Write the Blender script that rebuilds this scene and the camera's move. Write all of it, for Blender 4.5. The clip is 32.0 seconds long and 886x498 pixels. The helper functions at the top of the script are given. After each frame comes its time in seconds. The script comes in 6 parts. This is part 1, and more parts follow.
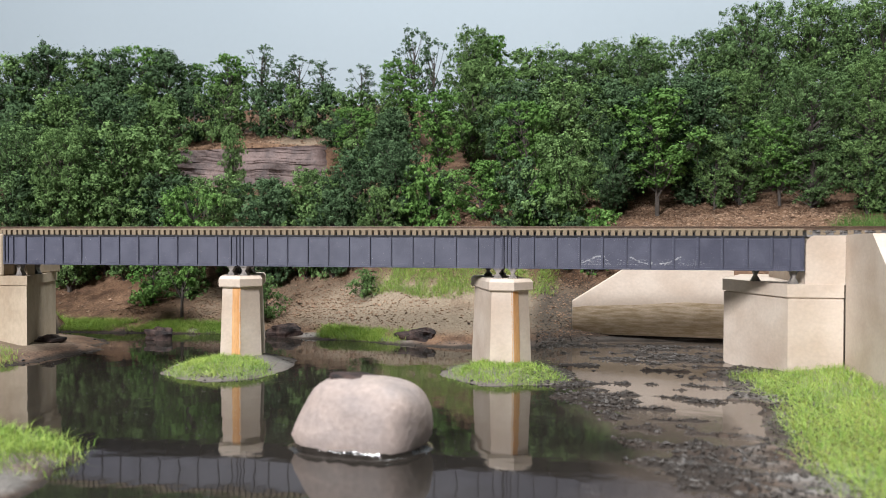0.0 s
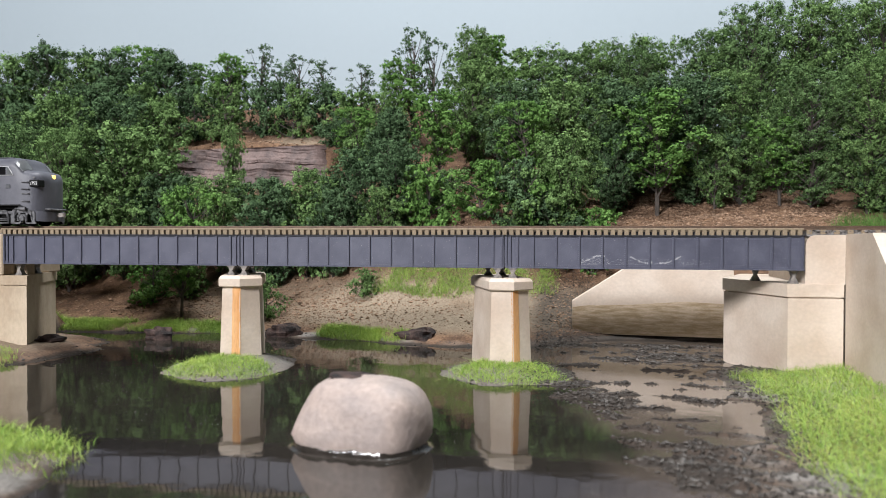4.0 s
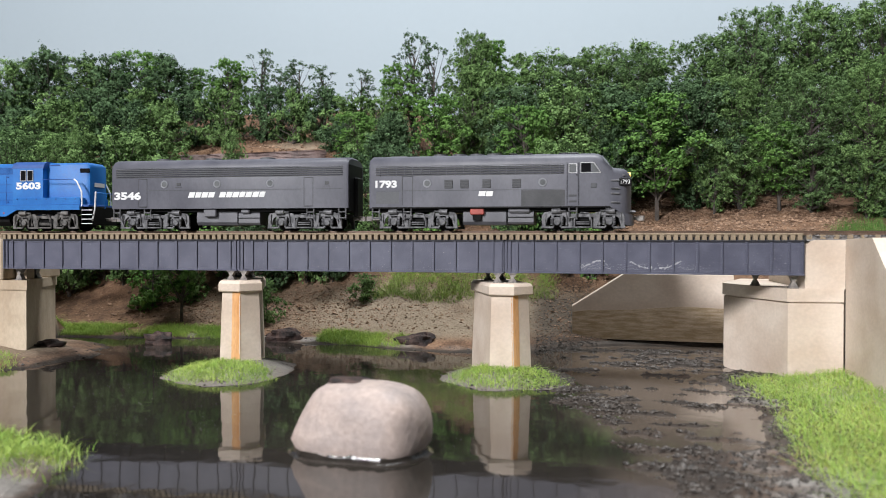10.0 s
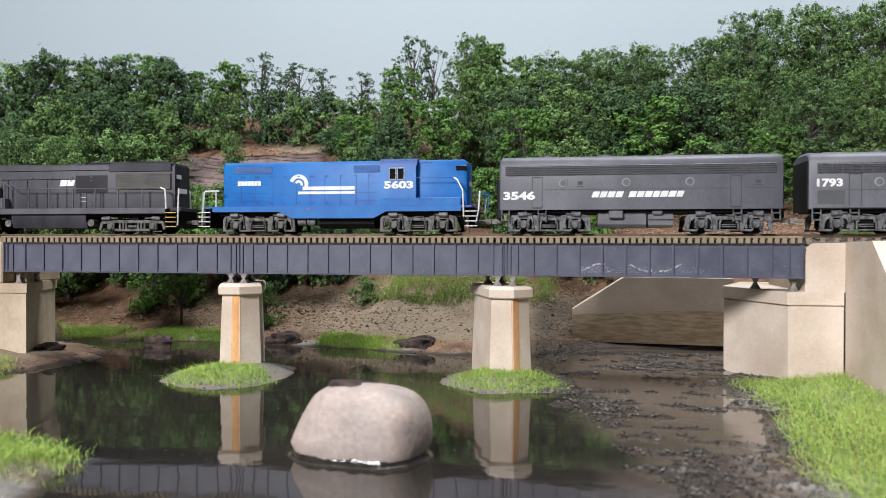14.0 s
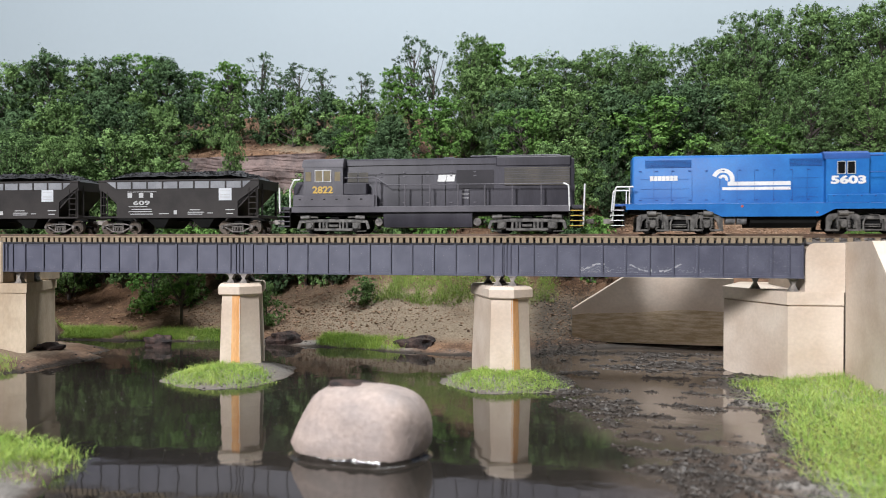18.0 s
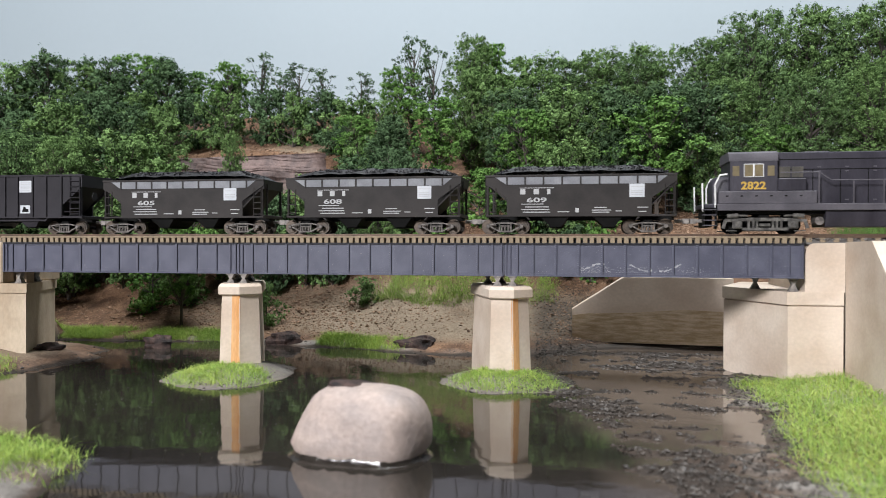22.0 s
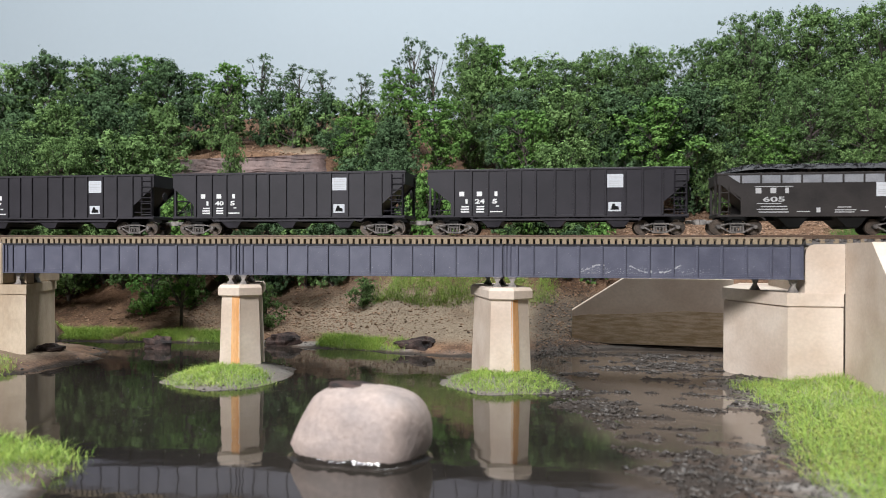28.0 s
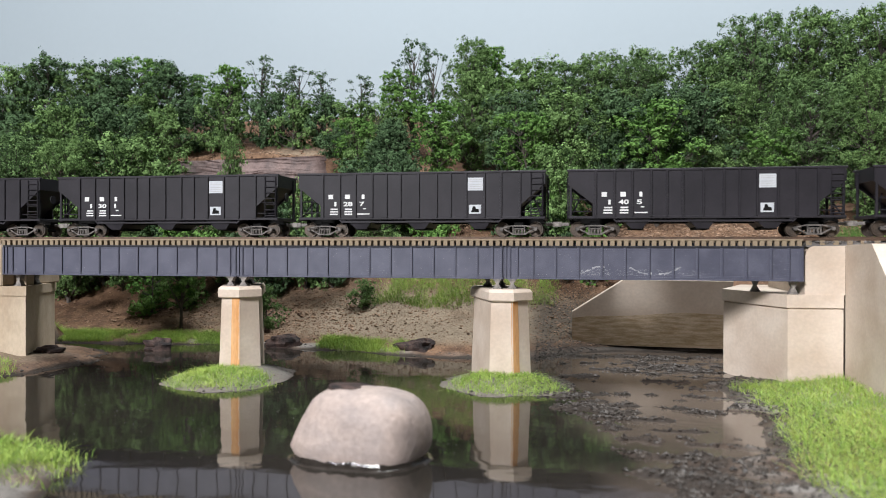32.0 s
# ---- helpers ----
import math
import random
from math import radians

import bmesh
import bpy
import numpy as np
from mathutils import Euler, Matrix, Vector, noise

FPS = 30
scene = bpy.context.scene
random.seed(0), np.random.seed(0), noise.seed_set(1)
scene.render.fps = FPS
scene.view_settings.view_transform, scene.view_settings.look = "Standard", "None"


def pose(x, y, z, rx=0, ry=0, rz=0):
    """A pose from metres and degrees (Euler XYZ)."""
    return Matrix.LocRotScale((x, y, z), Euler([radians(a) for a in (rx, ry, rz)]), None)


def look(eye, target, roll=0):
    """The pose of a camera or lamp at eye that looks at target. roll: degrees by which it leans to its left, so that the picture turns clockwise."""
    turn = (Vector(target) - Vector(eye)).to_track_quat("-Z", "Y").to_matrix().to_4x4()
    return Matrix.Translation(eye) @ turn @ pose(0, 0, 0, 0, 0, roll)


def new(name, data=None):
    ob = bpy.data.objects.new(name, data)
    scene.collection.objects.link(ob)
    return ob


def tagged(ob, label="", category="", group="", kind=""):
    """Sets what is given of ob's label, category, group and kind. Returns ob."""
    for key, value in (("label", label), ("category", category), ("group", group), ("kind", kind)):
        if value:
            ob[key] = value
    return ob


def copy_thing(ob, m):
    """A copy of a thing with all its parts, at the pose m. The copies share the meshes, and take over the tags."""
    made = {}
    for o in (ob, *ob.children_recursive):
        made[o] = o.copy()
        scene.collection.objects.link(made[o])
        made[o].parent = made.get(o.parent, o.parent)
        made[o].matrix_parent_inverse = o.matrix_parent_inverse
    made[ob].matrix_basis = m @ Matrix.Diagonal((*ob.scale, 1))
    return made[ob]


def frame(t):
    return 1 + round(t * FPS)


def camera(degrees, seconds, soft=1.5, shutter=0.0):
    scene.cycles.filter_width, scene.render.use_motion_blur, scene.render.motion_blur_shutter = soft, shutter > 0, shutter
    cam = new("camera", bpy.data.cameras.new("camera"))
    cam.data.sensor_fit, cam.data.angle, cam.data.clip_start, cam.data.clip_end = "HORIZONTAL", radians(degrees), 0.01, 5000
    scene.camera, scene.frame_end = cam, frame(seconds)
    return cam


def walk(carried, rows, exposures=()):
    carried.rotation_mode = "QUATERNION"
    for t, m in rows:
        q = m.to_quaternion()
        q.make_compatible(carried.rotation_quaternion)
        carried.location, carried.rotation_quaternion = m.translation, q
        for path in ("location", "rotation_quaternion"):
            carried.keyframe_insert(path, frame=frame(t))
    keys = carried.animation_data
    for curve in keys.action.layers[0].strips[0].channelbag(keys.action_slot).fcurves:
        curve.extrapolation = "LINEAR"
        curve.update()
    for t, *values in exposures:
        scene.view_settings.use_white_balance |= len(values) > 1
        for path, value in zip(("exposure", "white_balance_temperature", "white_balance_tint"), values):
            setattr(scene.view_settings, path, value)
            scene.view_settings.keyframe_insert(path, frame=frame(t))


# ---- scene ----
# The place is a tabletop model railway in 1:160; sizes below are in millimetres unless said otherwise.
MM = 0.001


def eye_pose(yaw, pitch):
    """Camera pose: yaw to the right of +Y and pitch downwards, in degrees."""
    return pose(0.0748, -0.28358, 0.04714, 90 - pitch, 0, -yaw) @ pose(0, 0, 0, 0, 0, ROLL)


ROLL = 0.09
FOCAL = 1400.0
cam = camera(58.5, 32.0, soft=0.4, shutter=0.2)
cam.data.dof.use_dof, cam.data.dof.focus_distance, cam.data.dof.aperture_fstop = True, 0.345, 30
# the camera sags a little on its stand: seconds, drop of the view in units of FOCAL
SAG = ((0, 0), (1, -.4), (2, -1.2), (3, -1.0), (5, -.4), (6, .4), (7, 2.2), (8, 2.3), (9, 4.6), (9.5, 7.2), (10, 7.9), (11, 9.5), (12, 10.5),
       (13, 11.3), (14, 13.4), (15, 13.2), (16.5, 11.3), (17, 12.4), (18, 13.3), (19, 12.4), (20, 13.0), (21, 13.8), (22, 13.5), (23, 11.3), (24, 11.2),
       (25, 11.5), (26.5, 14.5), (28, 15.4), (29, 15.3), (30, 16.6), (31, 19.4), (32, 18.4))
walk(cam, [(t, eye_pose(-9.97 + 0.035 * t / 32, 0.98 - math.degrees(math.atan(d / FOCAL)))) for t, d in SAG])

# ---- light: a railway room with soft ceiling panels ----
world = bpy.data.worlds.new("room_air")
scene.world = world
world.use_nodes = True
world.node_tree.nodes["Background"].inputs["Color"].default_value = (0.86, 0.93, 1.0, 1)
world.node_tree.nodes["Background"].inputs["Strength"].default_value = 0.02
scene.view_settings.exposure = 0.0


def area_lamp(name, eye, target, size, power, colour):
    lamp = bpy.data.lights.new(name, "AREA")
    lamp.shape, lamp.size, lamp.energy, lamp.color = "DISK", size, power, colour
    ob = new(name, lamp)
    ob.matrix_world = look(eye, target)
    return ob


area_lamp("front_panel_light", (-0.62, -1.78, 0.88), (0.0, 0.0, 0.03), 0.42, 61.0, (0.985, 0.98, 1.0))
area_lamp("ceiling_panel_light", (0.15, 0.08, 1.35), (0.05, 0.13, 0.05), 0.7, 26.0, (0.96, 0.985, 1.0))


# ---- small mesh builder ----
class Geo:
    """Vertices and faces of one part, in millimetres."""

    def __init__(self):
        self.v, self.f = [], []

    def add(self, verts, faces):
        k = len(self.v)
        self.v.extend(tuple(p) for p in verts)
        self.f.extend(tuple(i + k for i in q) for q in faces)
        return self

    def box(self, x0, x1, y0, y1, z0, z1, b=0.0):
        b = min(b, 0.45 * min(x1 - x0, y1 - y0, z1 - z0))
        if b <= 0:
            v = [(x, y, z) for x in (x0, x1) for y in (y0, y1) for z in (z0, z1)]
            return self.add(v, [(0, 1, 3, 2), (4, 6, 7, 5), (0, 4, 5, 1), (2, 3, 7, 6), (0, 2, 6, 4), (1, 5, 7, 3)])
        c, h = ((x0 + x1) / 2, (y0 + y1) / 2, (z0 + z1) / 2), ((x1 - x0) / 2, (y1 - y0) / 2, (z1 - z0) / 2)
        v, at = [], {}
        for sx in (-1, 1):
            for sy in (-1, 1):
                for sz in (-1, 1):
                    s = (sx, sy, sz)
                    for a in range(3):
                        at[s, a] = len(v)
                        v.append(tuple(c[i] + s[i] * (h[i] - (b if i != a else 0)) for i in range(3)))
        f = []
        for a in range(3):
            i, j = [k for k in range(3) if k != a]
            for s in (-1, 1):
                q = []
                for u, w in ((-1, -1), (1, -1), (1, 1), (-1, 1)):
                    t = [0, 0, 0]
                    t[a], t[i], t[j] = s, u, w
                    q.append(at[tuple(t), a])
                f.append(tuple(q))
            for u in (-1, 1):
                for w in (-1, 1):
                    t0, t1 = [0, 0, 0], [0, 0, 0]
                    t0[a], t1[a] = -1, 1
                    t0[i] = t1[i] = u
                    t0[j] = t1[j] = w
                    t0, t1 = tuple(t0), tuple(t1)
                    f.append((at[t0, i], at[t1, i], at[t1, j], at[t0, j]))
        for s in {k[0] for k in at}:
            f.append(tuple(at[s, a] for a in range(3)))
        return self.add(v, f)

    def cyl(self, p, q, r, r2=None, n=12, caps=True):
        p, q = Vector(p), Vector(q)
        r, r2 = float(r), float(r if r2 is None else r2)
        d = (q - p).normalized()
        a = d.orthogonal().normalized()
        b = d.cross(a)
        v = [o + s * (a * math.cos(2 * math.pi * k / n) + b * math.sin(2 * math.pi * k / n)) for o, s in ((p, r), (q, r2)) for k in range(n)]
        f = [(k, (k + 1) % n, n + (k + 1) % n, n + k) for k in range(n)]
        if caps:
            f += [tuple(range(n - 1, -1, -1)), tuple(range(n, 2 * n))]
        return self.add(v, f)

    def tube(self, path, r, n=6):
        for p, q in zip(path, path[1:]):
            self.cyl(p, q, r, n=n)
        return self

    def prism(self, poly, axis, lo, hi):
        """A polygon of (u, v) pushed along an axis: x takes (y, z), y takes (x, z), z takes (x, y)."""
        put = {"x": lambda u, v, w: (w, u, v), "y": lambda u, v, w: (u, w, v), "z": lambda u, v, w: (u, v, w)}[axis]
        n = len(poly)
        v = [put(a, b, w) for w in (lo, hi) for a, b in poly]
        return self.add(v, [(k, (k + 1) % n, n + (k + 1) % n, n + k) for k in range(n)] + [tuple(range(n - 1, -1, -1)), tuple(range(n, 2 * n))])

    def loft(self, rings, caps=True, closed=True):
        n = len(rings[0])
        v = [p for r in rings for p in r]
        f = []
        for k in range(len(rings) - 1):
            for i in range(n if closed else n - 1):
                j = (i + 1) % n
                f.append((k * n + i, k * n + j, (k + 1) * n + j, (k + 1) * n + i))
        if caps:
            f += [tuple(range(n - 1, -1, -1)), tuple(range((len(rings) - 1) * n, len(rings) * n))]
        return self.add(v, f)

    def mirror(self):
        """Adds the mirror image across the plane y = 0."""
        k = len(self.v)
        self.v += [(x, -y, z) for x, y, z in self.v]
        self.f += [tuple(i + k for i in reversed(q)) for q in self.f]
        return self

    def shift(self, dx=0, dy=0, dz=0):
        self.v = [(x + dx, y + dy, z + dz) for x, y, z in self.v]
        return self

    def mesh(self, name, material, smooth=35):
        me = bpy.data.meshes.new(name)
        me.from_pydata([(x * MM, y * MM, z * MM) for x, y, z in self.v], [], self.f)
        if len(self.f) < 6000:
            bm = bmesh.new()
            bm.from_mesh(me)
            bmesh.ops.recalc_face_normals(bm, faces=bm.faces)
            bm.to_mesh(me)
            bm.free()
        me.materials.append(material)
        if smooth:
            me.shade_smooth()
            me.set_sharp_from_angle(angle=radians(smooth))
        return me


def part(name, geo, material, parent=None, label="", smooth=35):
    """One mesh object, under a thing or a part."""
    ob = new(name, geo.mesh(name, material, smooth))
    ob.parent = parent
    if label:
        ob["label"] = label
    return ob


def thing(name, x=0, y=0, z=0, rz=0):
    ob = new(name)
    ob.empty_display_size = 0.005
    ob.matrix_world = pose(x * MM, y * MM, z * MM, 0, 0, rz)
    return ob


def shared(name, me, parent, x=0, y=0, z=0, rz=0):
    """Another object on one mesh."""
    ob = new(name, me)
    ob.parent = parent
    ob.matrix_local = pose(x * MM, y * MM, z * MM, 0, 0, rz)
    return ob


# ---- materials ----
def material(name, c1, c2, rough=0.6, big=10.0, fine=0.6, grain=0.25, bump=0.08, metal=0.0, spec=0.5, per=0.0, island=False, tall=1.0, mix=(0.35, 0.65)):
    """Two colours mottled at the size big, with grain at the size fine (both in millimetres)."""
    m = bpy.data.materials.new(name)
    m.use_nodes = True
    t = m.node_tree
    n, l = t.nodes, t.links
    s = n["Principled BSDF"]
    co = n.new("ShaderNodeTexCoord")
    sq = n.new("ShaderNodeMapping")
    sq.inputs["Scale"].default_value = (1, 1, tall)
    l.new(co.outputs["Object"], sq.inputs["Vector"])
    a, b = n.new("ShaderNodeTexNoise"), n.new("ShaderNodeTexNoise")
    for k, size in ((a, big), (b, fine)):
        k.inputs["Scale"].default_value = 1000.0 / size
        k.inputs["Detail"].default_value = 4
        l.new(sq.outputs["Vector"], k.inputs["Vector"])
    ramp = n.new("ShaderNodeMapRange")
    ramp.inputs["From Min"].default_value, ramp.inputs["From Max"].default_value = mix
    l.new(a.outputs["Fac"], ramp.inputs["Value"])
    fac = ramp.outputs["Result"]
    if per or island:
        r = n.new("ShaderNodeNewGeometry") if island else n.new("ShaderNodeObjectInfo")
        w = n.new("ShaderNodeMix")
        w.inputs["Factor"].default_value = per
        l.new(fac, w.inputs["A"])
        l.new(r.outputs["Random Per Island" if island else "Random"], w.inputs["B"])
        fac = w.outputs["Result"]
    mx = n.new("ShaderNodeMix")
    mx.data_type = "RGBA"
    mx.inputs["A"].default_value, mx.inputs["B"].default_value = (*c1, 1), (*c2, 1)
    l.new(fac, mx.inputs["Factor"])
    g = n.new("ShaderNodeMapRange")
    g.inputs["From Min"].default_value, g.inputs["From Max"].default_value = 0.25, 0.75
    g.inputs["To Min"].default_value, g.inputs["To Max"].default_value = 1 - grain, 1 + grain
    l.new(b.outputs["Fac"], g.inputs["Value"])
    v = n.new("ShaderNodeVectorMath")
    v.operation = "SCALE"
    l.new(mx.outputs["Result"], v.inputs[0])
    l.new(g.outputs["Result"], v.inputs["Scale"])
    l.new(v.outputs["Vector"], s.inputs["Base Color"])
    rr = n.new("ShaderNodeMapRange")
    rr.inputs["To Min"].default_value, rr.inputs["To Max"].default_value = max(0.02, rough - 0.1), min(1, rough + 0.1)
    l.new(b.outputs["Fac"], rr.inputs["Value"])
    l.new(rr.outputs["Result"], s.inputs["Roughness"])
    s.inputs["Metallic"].default_value = metal
    s.inputs["Specular IOR Level"].default_value = spec
    if bump:
        bp = n.new("ShaderNodeBump")
        bp.inputs["Strength"].default_value = 1.0
        bp.inputs["Distance"].default_value = bump * MM
        l.new(b.outputs["Fac"], bp.inputs["Height"])
        l.new(bp.outputs["Normal"], s.inputs["Normal"])
    return m


CONCRETE = material("tan_concrete", (0.51, 0.40, 0.315), (0.645, 0.55, 0.465), 0.8, 20, 1.2, 0.07, 0.05, tall=1.2, mix=(0.3, 0.6))
DIRTY_CONCRETE = material("water_stained_concrete", (0.38, 0.28, 0.165), (0.60, 0.48, 0.35), 0.8, 7, 0.9, 0.22, 0.06, tall=6.0)
# left abutment's concrete, darker and yellower than CONCRETE
TAN_CONCRETE = material("darker_yellow_tan_concrete", (0.37, 0.285, 0.20), (0.50, 0.415, 0.315), 0.85, 12, 1.0, 0.1, 0.06, tall=0.6)
RUST_STREAK = material("rust_streak", (0.55, 0.26, 0.09), (0.66, 0.38, 0.18), 0.8, 4, 0.5, 0.12, 0.03, tall=0.2)
GIRDER = material("blue_grey_girder_paint", (0.056, 0.058, 0.090), (0.083, 0.086, 0.125), 0.5, 6, 0.35, 0.22, 0.03)
# girder paint darkened to hold the shade below the ties and deck
GIRDER_SHADE = material("shade_dark_girder", (0.016, 0.016, 0.022), (0.032, 0.032, 0.040), 0.6, 5, 0.4, 0.2, 0.02, spec=0.3)
CHALK = material("chalky_scuff", (0.40, 0.40, 0.42), (0.24, 0.24, 0.26), 0.9, 1.5, 0.25, 0.5, 0.02)
# rivet heads are lighter than the girder paint
RIVET = material("pale_rivet_heads", (0.10, 0.105, 0.14), (0.22, 0.22, 0.25), 0.6, 4, 0.4, 0.3, 0.0)
DUST = material("pale_dust_fleck", (0.32, 0.31, 0.29), (0.18, 0.175, 0.16), 0.8, 3, 0.4, 0.1, 0.0)
BEARING = material("grey_cast_bearing", (0.26, 0.235, 0.215), (0.12, 0.11, 0.105), 0.6, 1.5, 0.3, 0.3, 0.05)
TIE = material("tan_weathered_tie", (0.30, 0.235, 0.16), (0.22, 0.17, 0.115), 0.85, 3, 0.3, 0.25, 0.05, per=0.5)
RAIL = material("brown_rail_side", (0.16, 0.10, 0.07), (0.10, 0.07, 0.05), 0.5, 5, 0.4, 0.3, 0.03, metal=0.4)
RAIL_TOP = material("polished_rail_head", (0.55, 0.5, 0.45), (0.45, 0.4, 0.35), 0.25, 8, 0.4, 0.15, 0.0, metal=1.0)
BALLAST = material("grey_ballast", (0.20, 0.18, 0.17), (0.10, 0.095, 0.09), 0.9, 2, 0.5, 0.35, 0.1, per=0.7, island=True)
STONE = material("pinkish_pebble", (0.42, 0.335, 0.295), (0.30, 0.25, 0.232), 0.6, 6, 1.3, 0.16, 0.22, mix=(0.3, 0.7))
ROCK = material("purple_brown_rock", (0.17, 0.118, 0.108), (0.085, 0.062, 0.060), 0.75, 9, 1.2, 0.3, 0.2, tall=0.5)
DARK_ROCK = material("dark_wet_rock", (0.075, 0.047, 0.040), (0.014, 0.011, 0.011), 0.7, 4, 0.8, 0.45, 0.4, spec=0.25)
CHIP = material("rock_chip", (0.36, 0.23, 0.15), (0.13, 0.083, 0.055), 0.85, 5, 0.5, 0.3, 0.1, per=0.75, island=True)
SOIL_CLOD = material("dark_wet_clod", (0.018, 0.015, 0.013), (0.085, 0.071, 0.061), 0.5, 4, 0.5, 0.3, 0.1, spec=0.4, per=0.7, island=True)
GRASS = material("bright_static_grass", (0.43, 0.53, 0.11), (0.13, 0.28, 0.035), 0.6, 12, 3, 0.15, 0.0, per=0.75, island=True)
DRY_GRASS = material("yellowed_grass", (0.36, 0.33, 0.09), (0.20, 0.25, 0.06), 0.6, 12, 3, 0.15, 0.0, per=0.75, island=True)
WEED = material("yellow_green_weed", (0.36, 0.45, 0.10), (0.13, 0.25, 0.04), 0.7, 9, 3, 0.15, 0.0, per=0.6, island=True)
BARK = material("grey_brown_bark", (0.09, 0.075, 0.065), (0.045, 0.038, 0.033), 0.85, 4, 0.5, 0.3, 0.1)
# leaf tones begin near black: shade between clumps is mixed into the colour
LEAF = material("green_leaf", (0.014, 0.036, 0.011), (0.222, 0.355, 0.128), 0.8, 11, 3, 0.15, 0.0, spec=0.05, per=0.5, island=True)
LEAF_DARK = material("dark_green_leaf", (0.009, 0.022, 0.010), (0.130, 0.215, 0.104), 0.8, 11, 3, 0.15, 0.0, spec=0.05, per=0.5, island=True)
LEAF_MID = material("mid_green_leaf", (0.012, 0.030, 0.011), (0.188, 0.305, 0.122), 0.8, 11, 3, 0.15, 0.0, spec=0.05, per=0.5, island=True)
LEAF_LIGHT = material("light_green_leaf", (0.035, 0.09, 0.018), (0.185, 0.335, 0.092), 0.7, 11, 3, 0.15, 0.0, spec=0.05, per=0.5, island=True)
SKY_PAINT = material("pale_blue_backdrop_paint", (0.350, 0.413, 0.458), (0.370, 0.433, 0.478), 0.9, 400, 8, 0.015, 0.0)


def water_material():
    m = material("dark_resin_water", (0.016, 0.014, 0.012), (0.028, 0.024, 0.020), 0.06, 60, 8, 0.1, 0.0)
    t = m.node_tree
    n, l = t.nodes, t.links
    s = n["Principled BSDF"]
    for k in list(s.inputs["Roughness"].links):
        l.remove(k)
    s.inputs["Roughness"].default_value = 0.05
    s.inputs["IOR"].default_value = 1.7
    s.inputs["Specular IOR Level"].default_value = 0.75
    co, a, b = n.new("ShaderNodeTexCoord"), n.new("ShaderNodeTexNoise"), n.new("ShaderNodeBump")
    # brown silt clouds the resin towards the mud flat
    cloud, sum_, edge, mix = n.new("ShaderNodeTexNoise"), n.new("ShaderNodeMath"), n.new("ShaderNodeMapRange"), n.new("ShaderNodeMix")
    cloud.inputs["Scale"].default_value, cloud.inputs["Detail"].default_value = 45, 4
    sum_.operation = "MULTIPLY_ADD"
    sum_.inputs[1].default_value = 0.045
    edge.interpolation_type = "SMOOTHSTEP"
    edge.inputs["From Min"].default_value, edge.inputs["From Max"].default_value = 0.084, 0.114
    dull = n.new("ShaderNodeMapRange")
    dull.inputs["To Min"].default_value, dull.inputs["To Max"].default_value = 0.05, 0.09
    l.new(edge.outputs["Result"], dull.inputs["Value"])
    l.new(dull.outputs["Result"], s.inputs["Roughness"])
    mix.data_type = "RGBA"
    mix.inputs["B"].default_value = (0.115, 0.090, 0.072, 1)
    l.new(co.outputs["Object"], cloud.inputs["Vector"])
    l.new(cloud.outputs["Fac"], sum_.inputs[0])
    skew = n.new("ShaderNodeVectorMath")
    skew.operation = "DOT_PRODUCT"
    skew.inputs[1].default_value = (1.0, 0.1, 0.0)
    l.new(co.outputs["Object"], skew.inputs[0])
    l.new(skew.outputs["Value"], sum_.inputs[2])
    l.new(sum_.outputs["Value"], edge.inputs["Value"])
    l.new(edge.outputs["Result"], mix.inputs["Factor"])
    l.new(s.inputs["Base Color"].links[0].from_socket, mix.inputs["A"])
    l.new(mix.outputs["Result"], s.inputs["Base Color"])
    a.inputs["Scale"].default_value, a.inputs["Detail"].default_value = 90, 2
    b.inputs["Distance"].default_value, b.inputs["Strength"].default_value = 0.00008, 1.0
    l.new(co.outputs["Object"], a.inputs["Vector"])
    l.new(a.outputs["Fac"], b.inputs["Height"])
    l.new(b.outputs["Normal"], s.inputs["Normal"])
    return m


WATER = water_material()
RIM = material("wet_resin_rim", (0.02, 0.017, 0.014), (0.035, 0.03, 0.026), 0.11, 3, 0.8, 0.2, 0.12)


